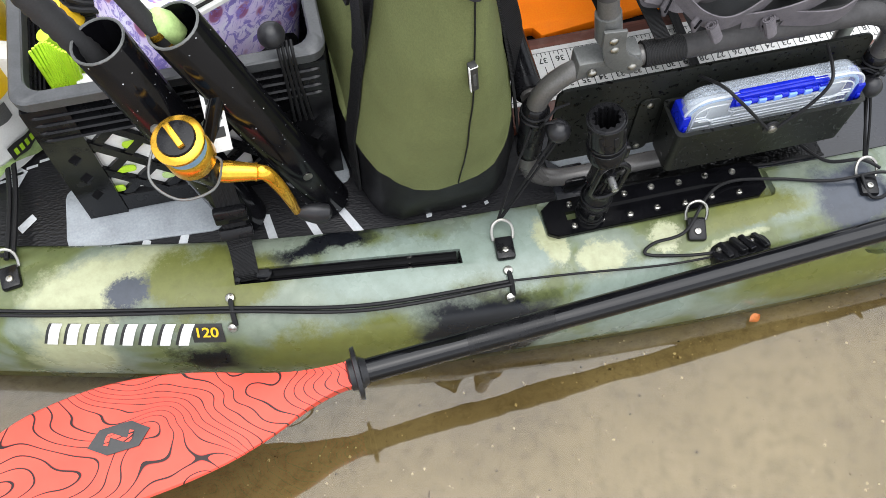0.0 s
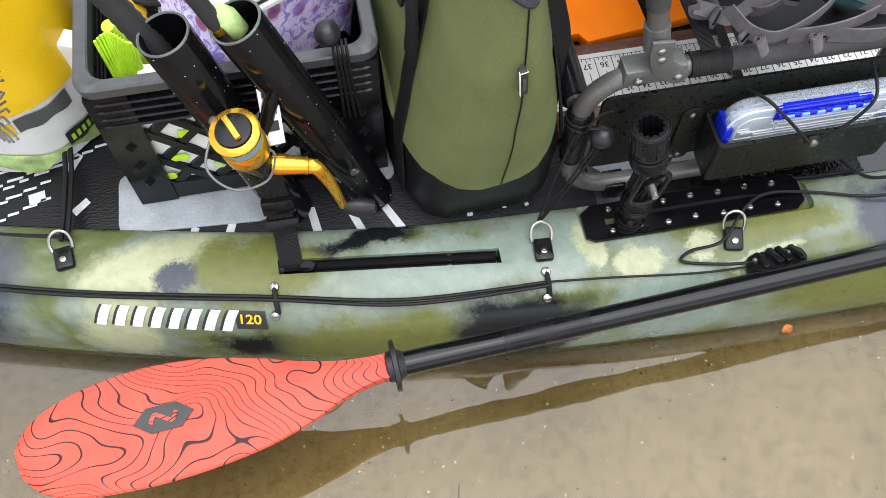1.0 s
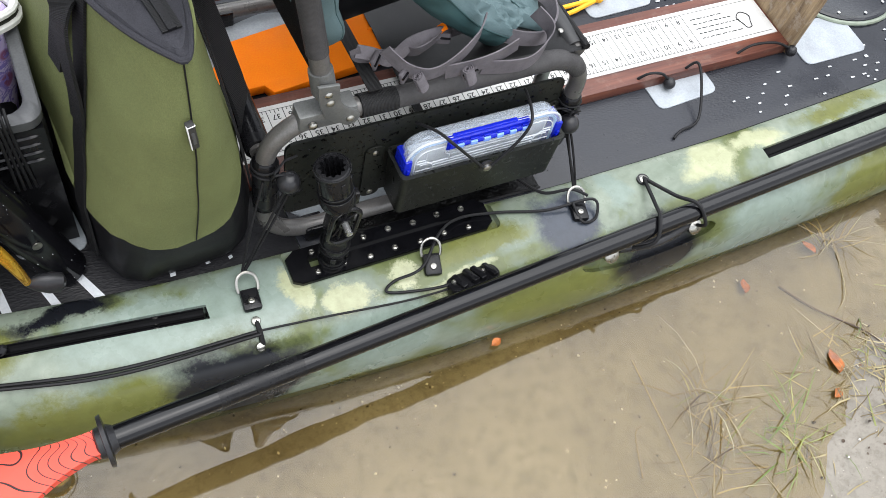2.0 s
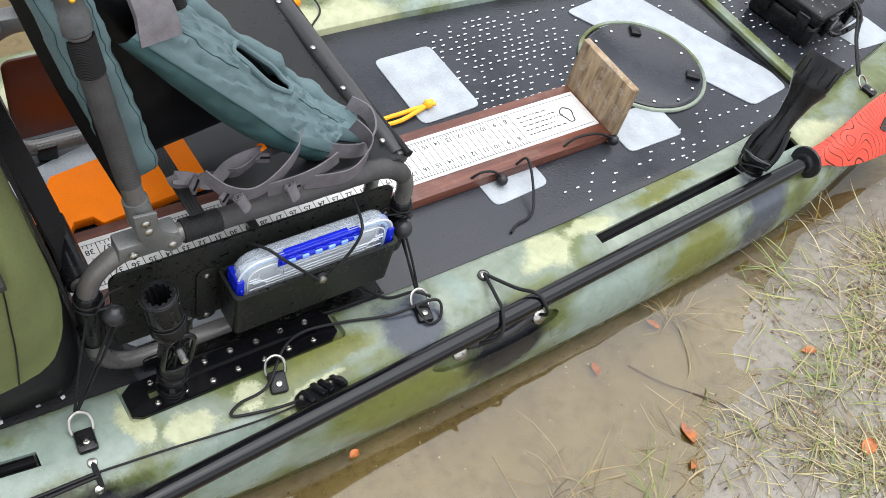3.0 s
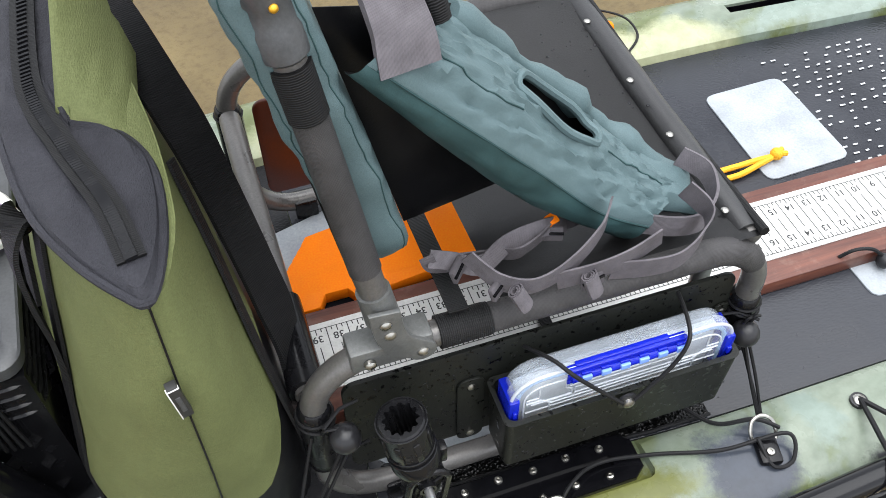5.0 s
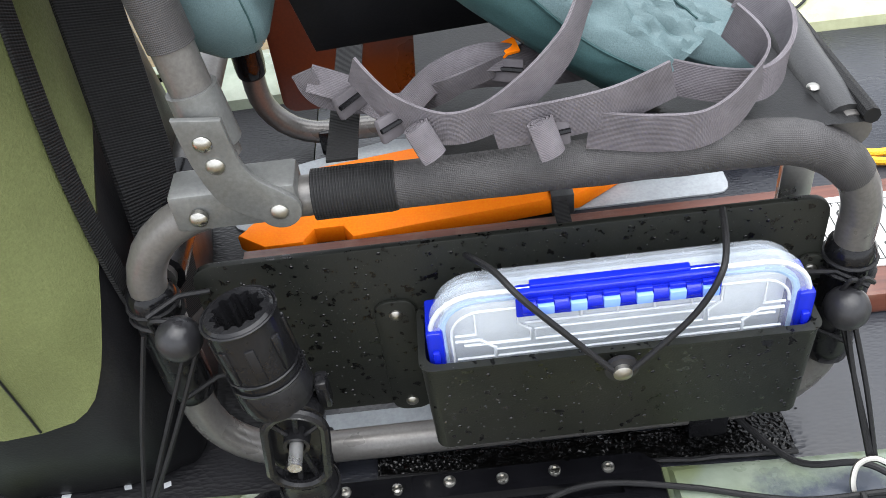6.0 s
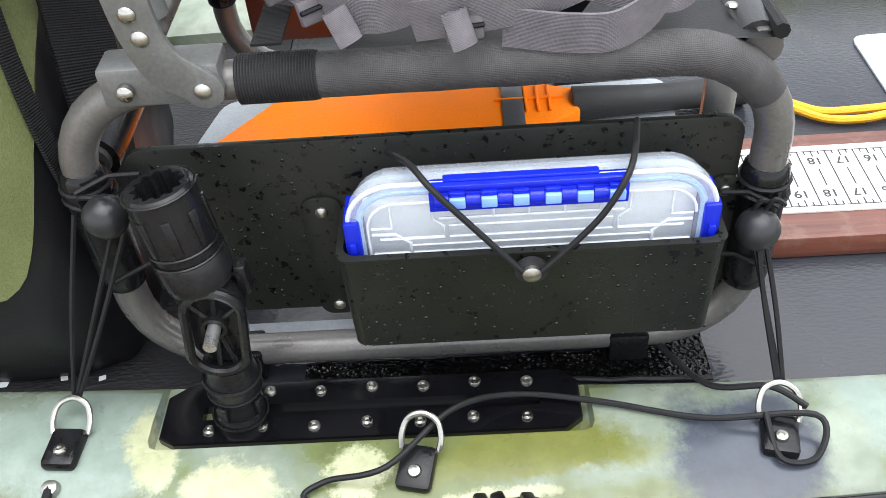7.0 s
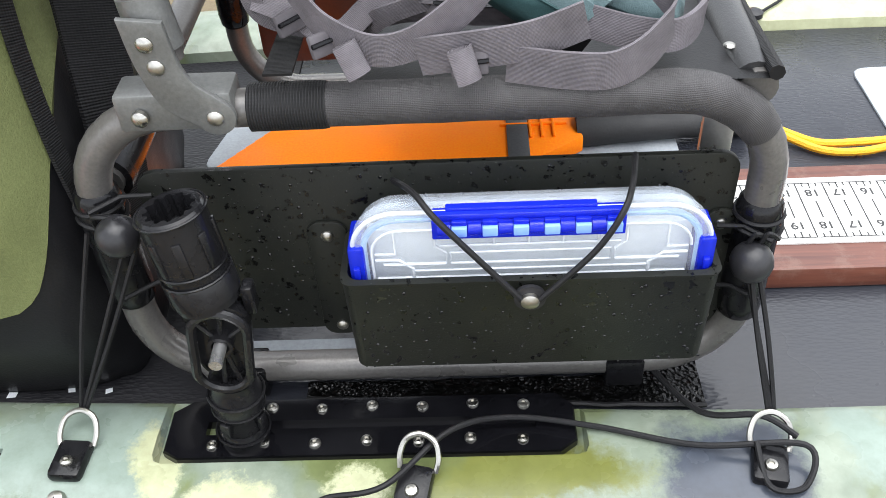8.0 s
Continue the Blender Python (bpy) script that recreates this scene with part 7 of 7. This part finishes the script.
def build_reel():
    reel = thing("spinning_reel", "gold and black spinning reel with blue braided line", "fishing reel", (-0.90, -0.165, 0.28))
    top, low = Vector((-0.908, -0.178, 0.338)), Vector((-0.897, -0.160, 0.235))
    m = along(top, low)
    part("spool", lathe([(0.012, 0.0), (0.024, 0.001), (0.0275, 0.004), (0.0275, 0.008), (0.0235, 0.010)], 30, m), M_GOLD, reel, "gold spool lip")
    part("drag_cap", lathe([(0.002, -0.004), (0.010, -0.004), (0.019, -0.002), (0.0205, 0.001), (0.0205, 0.003)], 26, m), M_BLACK, reel, "dark drag knob")
    part("drag_bar", place(box(-0.015, 0.015, -0.0035, 0.0035, -0.011, -0.003, 0.0015), m @ pose(0, 0, 0, 0, 0, 35)), M_GOLD, reel)
    part("line", lathe([(0.0225, 0.010), (0.0235, 0.013), (0.0235, 0.026), (0.0225, 0.029)], 28, m), M_BLUELINE, reel, "blue braided line")
    part("rotor", lathe([(0.0245, 0.028), (0.026, 0.031), (0.026, 0.052), (0.021, 0.062), (0.016, 0.068)], 28, m), M_GOLD, reel, "gold rotor")
    part("gear_body", place(box(-0.019, 0.019, -0.014, 0.014, 0.060, 0.105, 0.009, 3), m), M_BLACK, reel, "black gear housing")
    part("rotor_arm", sweep(smooth_path([m @ Vector(p) for p in ((0.024, 0.008, 0.055), (0.030, 0.008, 0.035), (0.029, 0.006, 0.012), (0.024, 0.004, 0.006))], 5), 0.006, 8), M_BRACKET, reel)
    part("bail_wire", sweep(smooth_path([m @ Vector(p) for p in ((0.026, 0.006, 0.010), (0.012, -0.045, 0.004), (-0.02, -0.055, 0.018), (-0.042, -0.03, 0.036), (-0.036, 0.0, 0.044), (-0.027, 0.006, 0.044))], 8), 0.0014, 6), M_BRACKET, reel, "wire bail")
    part("foot", sweep(smooth_path([low + Vector((0.0, 0.01, 0.01)), low + Vector((0.022, 0.03, 0.06)), low + Vector((0.04, 0.045, 0.10))], 6), 0.009, 10), M_GLOSSBLACK, reel)
    part("hub", lathe([(0.012, 0), (0.0125, 0.01), (0.010, 0.036), (0.011, 0.040)], 18, along((-0.882, -0.165, 0.245), (-0.83, -0.172, 0.236))), M_GOLD, reel, "gold drive hub")
    part("crank", sweep(smooth_path([(-0.845, -0.170, 0.238), (-0.833, -0.174, 0.236), (-0.822, -0.176, 0.205), (-0.815, -0.174, 0.165), (-0.812, -0.170, 0.135)], 7), lambda s: 0.0095 - 0.0045 * s, 12, squash=0.7), M_GOLD, reel, "curved gold crank arm")
    part("knob", lathe([(0.004, 0), (0.008, 0.006), (0.012, 0.014), (0.0155, 0.028), (0.014, 0.040), (0.006, 0.045)], 16, along((-0.815, -0.168, 0.132), (-0.77, -0.172, 0.115)) @ Matrix.Diagonal((0.75, 1.1, 1, 1))), M_RUBBER, reel, "grey rubber crank knob")
    ticket = thing("price_tag", "white printed card tag beside the reel", "tag", (-0.895, -0.125, 0.31))
    part("card", place(box(-0.011, 0.011, -0.0006, 0.0006, -0.045, 0.045, 0.0004), Matrix.Translation((-0.872, -0.128, 0.300)) @ pose(0, 0, 0, -30, 8, 10)), M_LABEL, ticket)
    for k in range(3):
        part("print_bar", place(box(-0.007, 0.007, -0.0012, -0.0006, -0.028 + 0.02 * k, -0.016 + 0.02 * k), Matrix.Translation((-0.872, -0.128, 0.300)) @ pose(0, 0, 0, -30, 8, 10)), M_INK, ticket)
    strap = thing("tie_down_strap", "black webbing strap and buckle from crate to hull slot", "strap", (-0.893, -0.19, 0.03))
    p = hull_point(-0.893, 0.30, 0.004)
    pts = smooth_path([(-0.895, -0.125, 0.17), (-0.895, -0.132, 0.10), (-0.895, -0.150, 0.065), (-0.894, p.y + 0.02, 0.056), (-0.893, p.y - 0.006, 0.045), (-0.893, p.y - 0.012, 0.028)], 12)
    part("webbing", ribbon(pts, (1, 0, 0), 0.030, 0.003, 0.0006), M_WEB, strap, "ribbed black webbing")
    part("buckle", place(box(-0.021, 0.021, -0.006, 0.006, -0.012, 0.012, 0.003), Matrix.Translation((-0.895, -0.138, 0.105)) @ pose(0, 0, 0, -12)), M_BLACK, strap)
    part("buckle", place(box(-0.021, 0.021, -0.005, 0.005, -0.008, 0.008, 0.002), Matrix.Translation((-0.895, -0.146, 0.072)) @ pose(0, 0, 0, -30)), M_BLACK, strap)
    for dx in (-0.02, 0.02):
        part("end_ring", lathe([(0.011, -0.004), (0.012, 0.002), (0.008, 0.006), (0.002, 0.006)], 16, Matrix.Translation((-0.893 + dx, p.y - 0.008, 0.036))), M_GLOSSBLACK, strap)


build_rods()
build_reel()


# ---- bucket and landing net ----
def build_bucket():
    b = thing("bait_bucket", "yellow bait bucket with white and lime printed lower half", "bucket", (-1.238, 0.135, DECK))
    m = Matrix.Translation((-1.238, 0.135, DECK))
    part("lower_wall", lathe([(0.10, 0.002), (0.112, 0.006), (0.116, 0.03), (0.118, 0.135)], 48, m), M_WHITE, b, "white lower wall")
    part("upper_wall", lathe([(0.118, 0.135), (0.121, 0.138), (0.120, 0.17), (0.112, 0.22), (0.108, 0.30), (0.10, 0.305), (0.06, 0.31)], 48, m), M_YELLOW, b, "yellow moulded upper body")

    def wrap(a0, a1, z0, z1, mt, name, label="", k=14, r=0.1188, wave=0.002):
        rows = []
        for i in range(k + 1):
            a = radians(a0 + (a1 - a0) * i / k)
            rows.append([m @ Vector((rr * math.cos(a), rr * math.sin(a), z)) for z, rr in ((z0 + wave * math.sin(i * 0.9), r - 0.0005), (z1 + wave * math.sin(i * 0.6), r + 0.0006))])
        part(name, loft(rows, False), mt, b, label)

    wrap(-120, -20, 0.018, 0.050, M_LIMEPRINT, "print_band", "smeared lime print", wave=0.012)
    wrap(-115, -80, 0.098, 0.122, M_YELLOW, "print_band")
    wrap(-78, -40, 0.10, 0.128, M_BRACKET, "print_band", "grey diamond band")
    wrap(-56, -26, 0.034, 0.062, M_INK, "emblem", "plain black emblem", r=0.1202)
    for q in range(6):
        wrap(-53 + 4.4 * q, -50.4 + 4.4 * q, 0.041, 0.055, M_LIME, "emblem_bar", k=2, r=0.1210, wave=0.0)
    part("side_bracket", place(box(-0.02, 0.022, -0.015, 0.015, 0.055, 0.19, 0.006), m @ Matrix.Rotation(radians(-22), 4, "Z") @ Matrix.Translation((0.120, 0, 0))), M_WHITE, b, "off-white side bracket")
    strap = thing("deck_bungee", "black elastic cord from ring to bucket", "bungee cord", (-1.18, -0.1, 0.05))
    for dx in (-0.005, 0.003):
        part("cord", sweep(smooth_path([(-1.183 + dx, -0.108, 0.052), (-1.180 + dx, -0.06, 0.05), (-1.178 + dx, 0.0, 0.05), (-1.18 + dx, 0.06, 0.055)], 5), 0.0035, 6), M_CORD, strap)
    part("cord", sweep(smooth_path([(-1.45, -0.01, 0.045), (-1.30, -0.07, 0.042), (-1.19, -0.098, 0.045)], 6), 0.003, 6), M_CORD, strap)
    net = thing("landing_net", "grey knotted landing net hanging over the bucket", "net", (-1.27, 0.02, 0.2))
    strands = []

    def surf(u, v):
        return Vector((-1.265 + 0.125 * u + 0.015 * math.sin(v * 5), -0.015 + 0.05 * math.sin(u * 4 + 1) - 0.03 * v + 0.012 * math.sin(9 * v + u * 7), 0.46 - 0.20 * v + 0.03 * math.cos(5 * u)))

    for k in range(-14, 15):
        for s in (1, -1):
            pts = [surf(k / 14 + s * v * 0.9 + 0.012 * math.sin(v * 40), v) for v in [i / 22 for i in range(23)] if 0 <= k / 14 + s * v * 0.9 <= 1]
            if len(pts) > 2:
                part("net_strand", sweep(pts, 0.0016, 5), M_GLINT, net)
    part("net_bundle", sweep(smooth_path([(-1.31, 0.0, 0.30), (-1.285, -0.01, 0.24), (-1.262, -0.01, 0.19), (-1.245, 0.0, 0.16)], 6), lambda s: 0.03 - 0.012 * s, 12), M_GLINT, net, "gathered netting")


build_bucket()


# ---- hard case on the fore deck ----
def build_case():
    c = thing("hard_case", "small black waterproof hard case on the fore deck", "case", (1.24, 0.10, DECK))
    m = Matrix.Translation((1.235, 0.105, DECK)) @ pose(0, 0, 0, 0, 0, 8)
    body = part("case_body", place(box(-0.105, 0.105, -0.085, 0.085, 0.0, 0.055, 0.010, 3), m), M_BLACK, c)
    part("case_lid", place(box(-0.107, 0.107, -0.087, 0.087, 0.057, 0.092, 0.010, 3), m), M_BLACK, c, "ribbed black lid with raindrops")
    for x in (-0.05, 0.05):
        part("latch", place(box(x - 0.016, x + 0.016, -0.097, -0.085, 0.03, 0.078, 0.003), m), M_BLACK, c)
        part("latch", place(box(-0.117, -0.105, x - 0.016, x + 0.016, 0.03, 0.078, 0.003), m), M_BLACK, c)
    part("lid_plate", place(box(-0.05, 0.05, -0.03, 0.03, 0.091, 0.097, 0.002), m), M_GLOSSBLACK, c)
    part("handle", sweep(smooth_path([m @ Vector(p) for p in ((-0.06, -0.09, 0.05), (-0.06, -0.115, 0.05), (0.0, -0.12, 0.05), (0.06, -0.115, 0.05), (0.06, -0.09, 0.05))], 5), 0.006, 8), M_BLACK, c)
    rnd = random.Random(3)
    for k in range(60):
        part("raindrop", ball(m @ Vector((rnd.uniform(-0.1, 0.1), rnd.uniform(-0.08, 0.08), 0.0922)), rnd.uniform(0.0015, 0.003), 6, 0.4), M_CLEAR, c)
    s = thing("deck_bungee", "black elastic cord across the hard case", "bungee cord", (1.0, -0.15, 0.05))
    r = RINGS["bow"]
    part("cord", sweep(smooth_path([r, r.lerp(m @ Vector((0.03, -0.09, 0.075)), 0.5) + Vector((0, 0, 0.004)), m @ Vector((0.03, -0.095, 0.085)), m @ Vector((0.03, 0.0, 0.102)), m @ Vector((0.03, 0.09, 0.09)), m @ Vector((0.04, 0.2, 0.02))], 6), 0.003, 6), M_CORD, s)
    part("cord", sweep(smooth_path([r + Vector((0.006, 0, 0)), r.lerp(m @ Vector((0.05, -0.09, 0.075)), 0.5), m @ Vector((0.045, -0.095, 0.083)), m @ Vector((0.045, 0.05, 0.101))], 6), 0.003, 6), M_CORD, s)


build_case()

# yellow lace, orange whistle and its leash on the far side
lace = thing("yellow_cord", "knotted yellow braided cord loop on the deck", "cord", (0.15, 0.15, 0.03))
for o in (0.0, 0.008):
    part("strand", sweep(smooth_path([(0.055, 0.165 + o, 0.034), (0.09, 0.138 + o * 1.6, 0.031), (0.13, 0.133 + o * 2, 0.031), (0.17, 0.140 + o, 0.034), (0.196, 0.146, 0.036)], 6), 0.0042, 8), M_LACE, lace)
part("knot", ball((0.200, 0.147, 0.038), 0.0095, 10), M_LACE, lace)
for d in ((0.012, 0.008), (0.014, -0.002)):
    part("tail", sweep([(0.202, 0.147, 0.038), (0.202 + d[0], 0.147 + d[1], 0.036)], 0.004, 8), M_LACE, lace)
whistle = thing("float_whistle", "small orange plastic float on a black leash", "whistle", (0.10, 0.44, 0.05))
part("float", lathe([(0.004, 0), (0.010, 0.004), (0.011, 0.03), (0.008, 0.045), (0.003, 0.048)], 14, along((0.055, 0.455, 0.050), (0.11, 0.475, 0.056))), M_ORANGE, whistle)
part("leash", sweep(smooth_path([(0.04, 0.46, 0.05), (0.06, 0.50, 0.07), (0.12, 0.48, 0.06), (0.13, 0.44, 0.05), (0.10, 0.41, 0.046), (0.085, 0.40, 0.045)], 6), 0.002, 6), M_CORD, whistle)
part("knob", lathe([(0.011, 0), (0.011, 0.006), (0.006, 0.009), (0.002, 0.009)], 16, Matrix.Translation((0.085, 0.405, 0.040))), M_RUBBER, whistle)
net = thing("deck_net", "wet black net cloth lying flat beside the seat frame", "net", (-0.2, -0.15, DECK))
rows = []
for i in range(41):
    x = -0.40 + 0.31 * i / 40
    y_far, y_near = -0.150 + 0.035 * max(0.0, (x + 0.16) / 0.10), CY - smooth_table(PAD, x) + 0.008
    rows.append([Vector((x, y_near + (y_far - y_near) * j / 8, DECK + 0.003 + 0.0022 * (1 + noise.noise(Vector((x * 45, j * 0.5, 1)))))) for j in range(9)])
cloth = loft(rows, False)
bmesh.ops.solidify(cloth, geom=cloth.faces[:], thickness=0.0015)
part("cloth", cloth, net_cloth(), net)
part("hem_cord", sweep([r[0] + Vector((0, 0, 0.001)) for r in rows], 0.0020, 6), M_CORD, net, "thin black hem cord")
clip = thing("panel_strap", "short black strap screwed over the plank edge", "strap", (-0.222, -0.06, 0.05))
part("webbing", ribbon(smooth_path([(-0.222, 0.10, 0.056), (-0.222, 0.0, 0.054), (-0.222, -0.06, 0.062), (-0.221, -0.135, 0.16), (-0.221, -0.140, 0.20)], 6), (1, 0, 0), 0.014), M_WEB, clip)
part("screw", screw((-0.222, -0.045, 0.062), (0, -0.3, 1), 0.004), M_STEEL, clip)

# ---- shore litter ----


def blades(name, count, area, mt, label, seed, tall, lean):
    rnd = random.Random(seed)
    bm = bmesh.new()
    for _ in range(count):
        t = rnd.random() ** 0.6
        x, y = area(rnd)
        z = sand_height(x, y)
        a, l, w = rnd.uniform(0, 6.283), rnd.uniform(*tall), rnd.uniform(0.0005, 0.0015)
        d = Vector((math.cos(a), math.sin(a), 0))
        up = rnd.uniform(*lean)
        s = Vector((-d.y, d.x, 0)) * w
        bend = Vector((rnd.uniform(-1, 1), rnd.uniform(-1, 1), 0)) * l * 0.25
        p = [Vector((x, y, z - 0.002)) + d * l * q + Vector((0, 0, up * l * (q - 0.55 * q * q))) + bend * q * q for q in (0, 0.35, 0.7, 1.0)]
        v = [(bm.verts.new(c + s * k), bm.verts.new(c - s * k + Vector((0, 0, 0.0006)))) for c, k in zip(p, (1, 0.9, 0.6, 0.12))]
        for (a1, a2), (b1, b2) in zip(v, v[1:]):
            bm.faces.new((a1, a2, b2, b1))
    ob = part(name, bm, mt, None, label)
    tagged(ob, label, "grass", kind="stuff")


def tuft(cx, cy, sx, sy):
    return lambda r: (r.gauss(cx, sx), r.gauss(cy, sy))


def shore(r):
    while True:
        x, y = r.uniform(0.0, 1.5), r.uniform(-1.2, -0.42)
        clump = max(0.03, min(1.0, 0.35 + 2.2 * noise.noise(Vector((x * 7, y * 7, 1)))))
        if r.random() < clump * max(0.0, min(1.0, (x * 0.55 - (y + 0.36) * 0.85 - 0.31) / 0.36)):
            return x, y


blades("dry_grass", 9500, shore, M_STRAW, "flattened dry straw grass on wet sand", 1, (0.02, 0.095), (0.0, 0.30))
blades("green_grass", 1300, shore, M_GRASS, "sparse green grass shoots in the sand", 2, (0.02, 0.065), (0.15, 0.9))
for k, (x, y, sx) in enumerate(((0.62, -0.62, 0.05), (0.50, -0.72, 0.06), (0.80, -0.50, 0.06), (0.45, -0.37, 0.015), (0.72, -0.40, 0.04), (0.93, -0.33, 0.05), (0.03, -0.64, 0.022), (0.065, -0.55, 0.016), (0.15, -0.66, 0.03), (0.30, -0.60, 0.035), (0.36, -0.66, 0.04))):
    blades("grass_tuft", 70 if k < 3 else 40, tuft(x, y, sx, sx), M_STRAW if k % 4 else M_GRASS, "tuft of mixed dry and green grass", 20 + k, (0.03, 0.11), (0.1, 0.9))


def grit():
    rnd = random.Random(12)
    bm = bmesh.new()
    for _ in range(6500):
        x, y = rnd.uniform(-1.4, 1.3), rnd.uniform(-1.3, -0.3)
        r = rnd.choice((0.0007, 0.0009, 0.0012, 0.0012, 0.0016, 0.0026))
        c = Vector((x, y, sand_height(x, y) + r * 0.3))
        p = [c + Vector((rnd.uniform(0.6, 1.2) * r * dx, rnd.uniform(0.6, 1.2) * r * dy, r * dz * 0.6)) for dx, dy, dz in ((1, 0, 0), (0, 1, 0), (-1, 0, 0), (0, -1, 0), (0, 0, 1))]
        v = [bm.verts.new(q) for q in p]
        for i in range(4):
            bm.faces.new((v[i], v[(i + 1) % 4], v[4]))
    ob = part("shell_grit", bm, M_GRIT, None, smooth=False)
    tagged(ob, "scattered pale shell grit and dark pebbles", "gravel", kind="stuff")


grit()


def litter():
    """Torn leaf scraps and dark bits trodden into the shore."""
    rnd = random.Random(31)
    bm = bmesh.new()
    for _ in range(3200):
        x, y = shore(rnd)
        r, a = rnd.uniform(0.0012, 0.007), rnd.uniform(0, 6.283)
        z = sand_height(x, y) + 0.0015
        n = rnd.choice((4, 5, 6))
        bm.faces.new([bm.verts.new((x + r * rnd.uniform(0.5, 1) * math.cos(a + 6.283 * k / n), y + r * 0.6 * rnd.uniform(0.5, 1) * math.sin(a + 6.283 * k / n), z + rnd.uniform(0, 0.003))) for k in range(n)])
    ob = part("leaf_litter", bm, M_LITTER, None, smooth=False)
    tagged(ob, "dark brown leaf scraps trodden into wet sand", "litter", kind="stuff")


litter()


def dead_leaf(x, y, z, size, turn, mt=M_LEAF, label="curled rust-brown dead leaf", sub=False):
    out = []
    for i in range(9):
        s = i / 8
        w = math.sin(math.pi * min(1, s * 1.02)) ** 0.8 * 0.28 + 0.01
        out.append([Vector((size * (s - 0.5), size * w * v, size * (0.10 * v * v + 0.06 * math.sin(s * 5)))) for v in (-1, -0.5, 0, 0.5, 1)])
    bm = place(loft(out, False), Matrix.Translation((x, y, z)) @ pose(0, 0, 0, 8, 5, turn))
    ob = part("dead_leaf", bm, mt, None, label)
    tagged(ob, label, "leaf", "dead leaves")


for x, y, size, turn, z in ((0.302, -0.572, 0.045, 70, None), (0.236, -0.40, 0.03, 60, None), (0.403, -0.372, 0.03, 100, None), (-0.218, -0.352, 0.022, 20, WATER + 0.004), (-0.98, -0.62, 0.04, 10, None), (0.62, -0.56, 0.03, 150, None), (0.27, -0.62, 0.026, 20, None), (0.55, -0.75, 0.04, 200, None), (0.85, -0.62, 0.035, 80, None)):
    dead_leaf(x, y, (sand_height(x, y) + 0.006) if z is None else z, size, turn)


def twig(pts, r=0.0016):
    p = [Vector((x, y, sand_height(x, y) + 0.003 + h)) for x, y, h in pts]
    t = thing("twig", "thin dry brown stalk on the sand", "twig", p[0], "twigs")
    part("stem", sweep(smooth_path(p, 6), lambda s: r * (1.05 - 0.6 * s), 6), M_TWIG if r > 0.0015 else M_STRAW, t)


twig([(0.30, -0.42, 0), (0.33, -0.48, 0.004), (0.38, -0.54, 0.002), (0.40, -0.57, 0)], 0.002)
twig([(-0.02, -0.45, 0), (-0.03, -0.60, 0.004), (-0.045, -0.75, 0.006), (-0.06, -0.95, 0)], 0.0012)
twig([(0.02, -0.55, 0), (0.07, -0.66, 0.01), (0.09, -0.80, 0.0)], 0.0014)
twig([(0.46, -0.36, 0), (0.40, -0.47, 0.006), (0.36, -0.50, 0.0)], 0.0012)
twig([(-0.85, -0.60, 0.0), (-0.80, -0.52, 0.01), (-0.74, -0.53, 0.012), (-0.72, -0.48, 0.0)], 0.0022)
twig([(-0.10, -0.62, 0), (-0.08, -0.56, 0.006), (-0.06, -0.55, 0.0)], 0.0014)
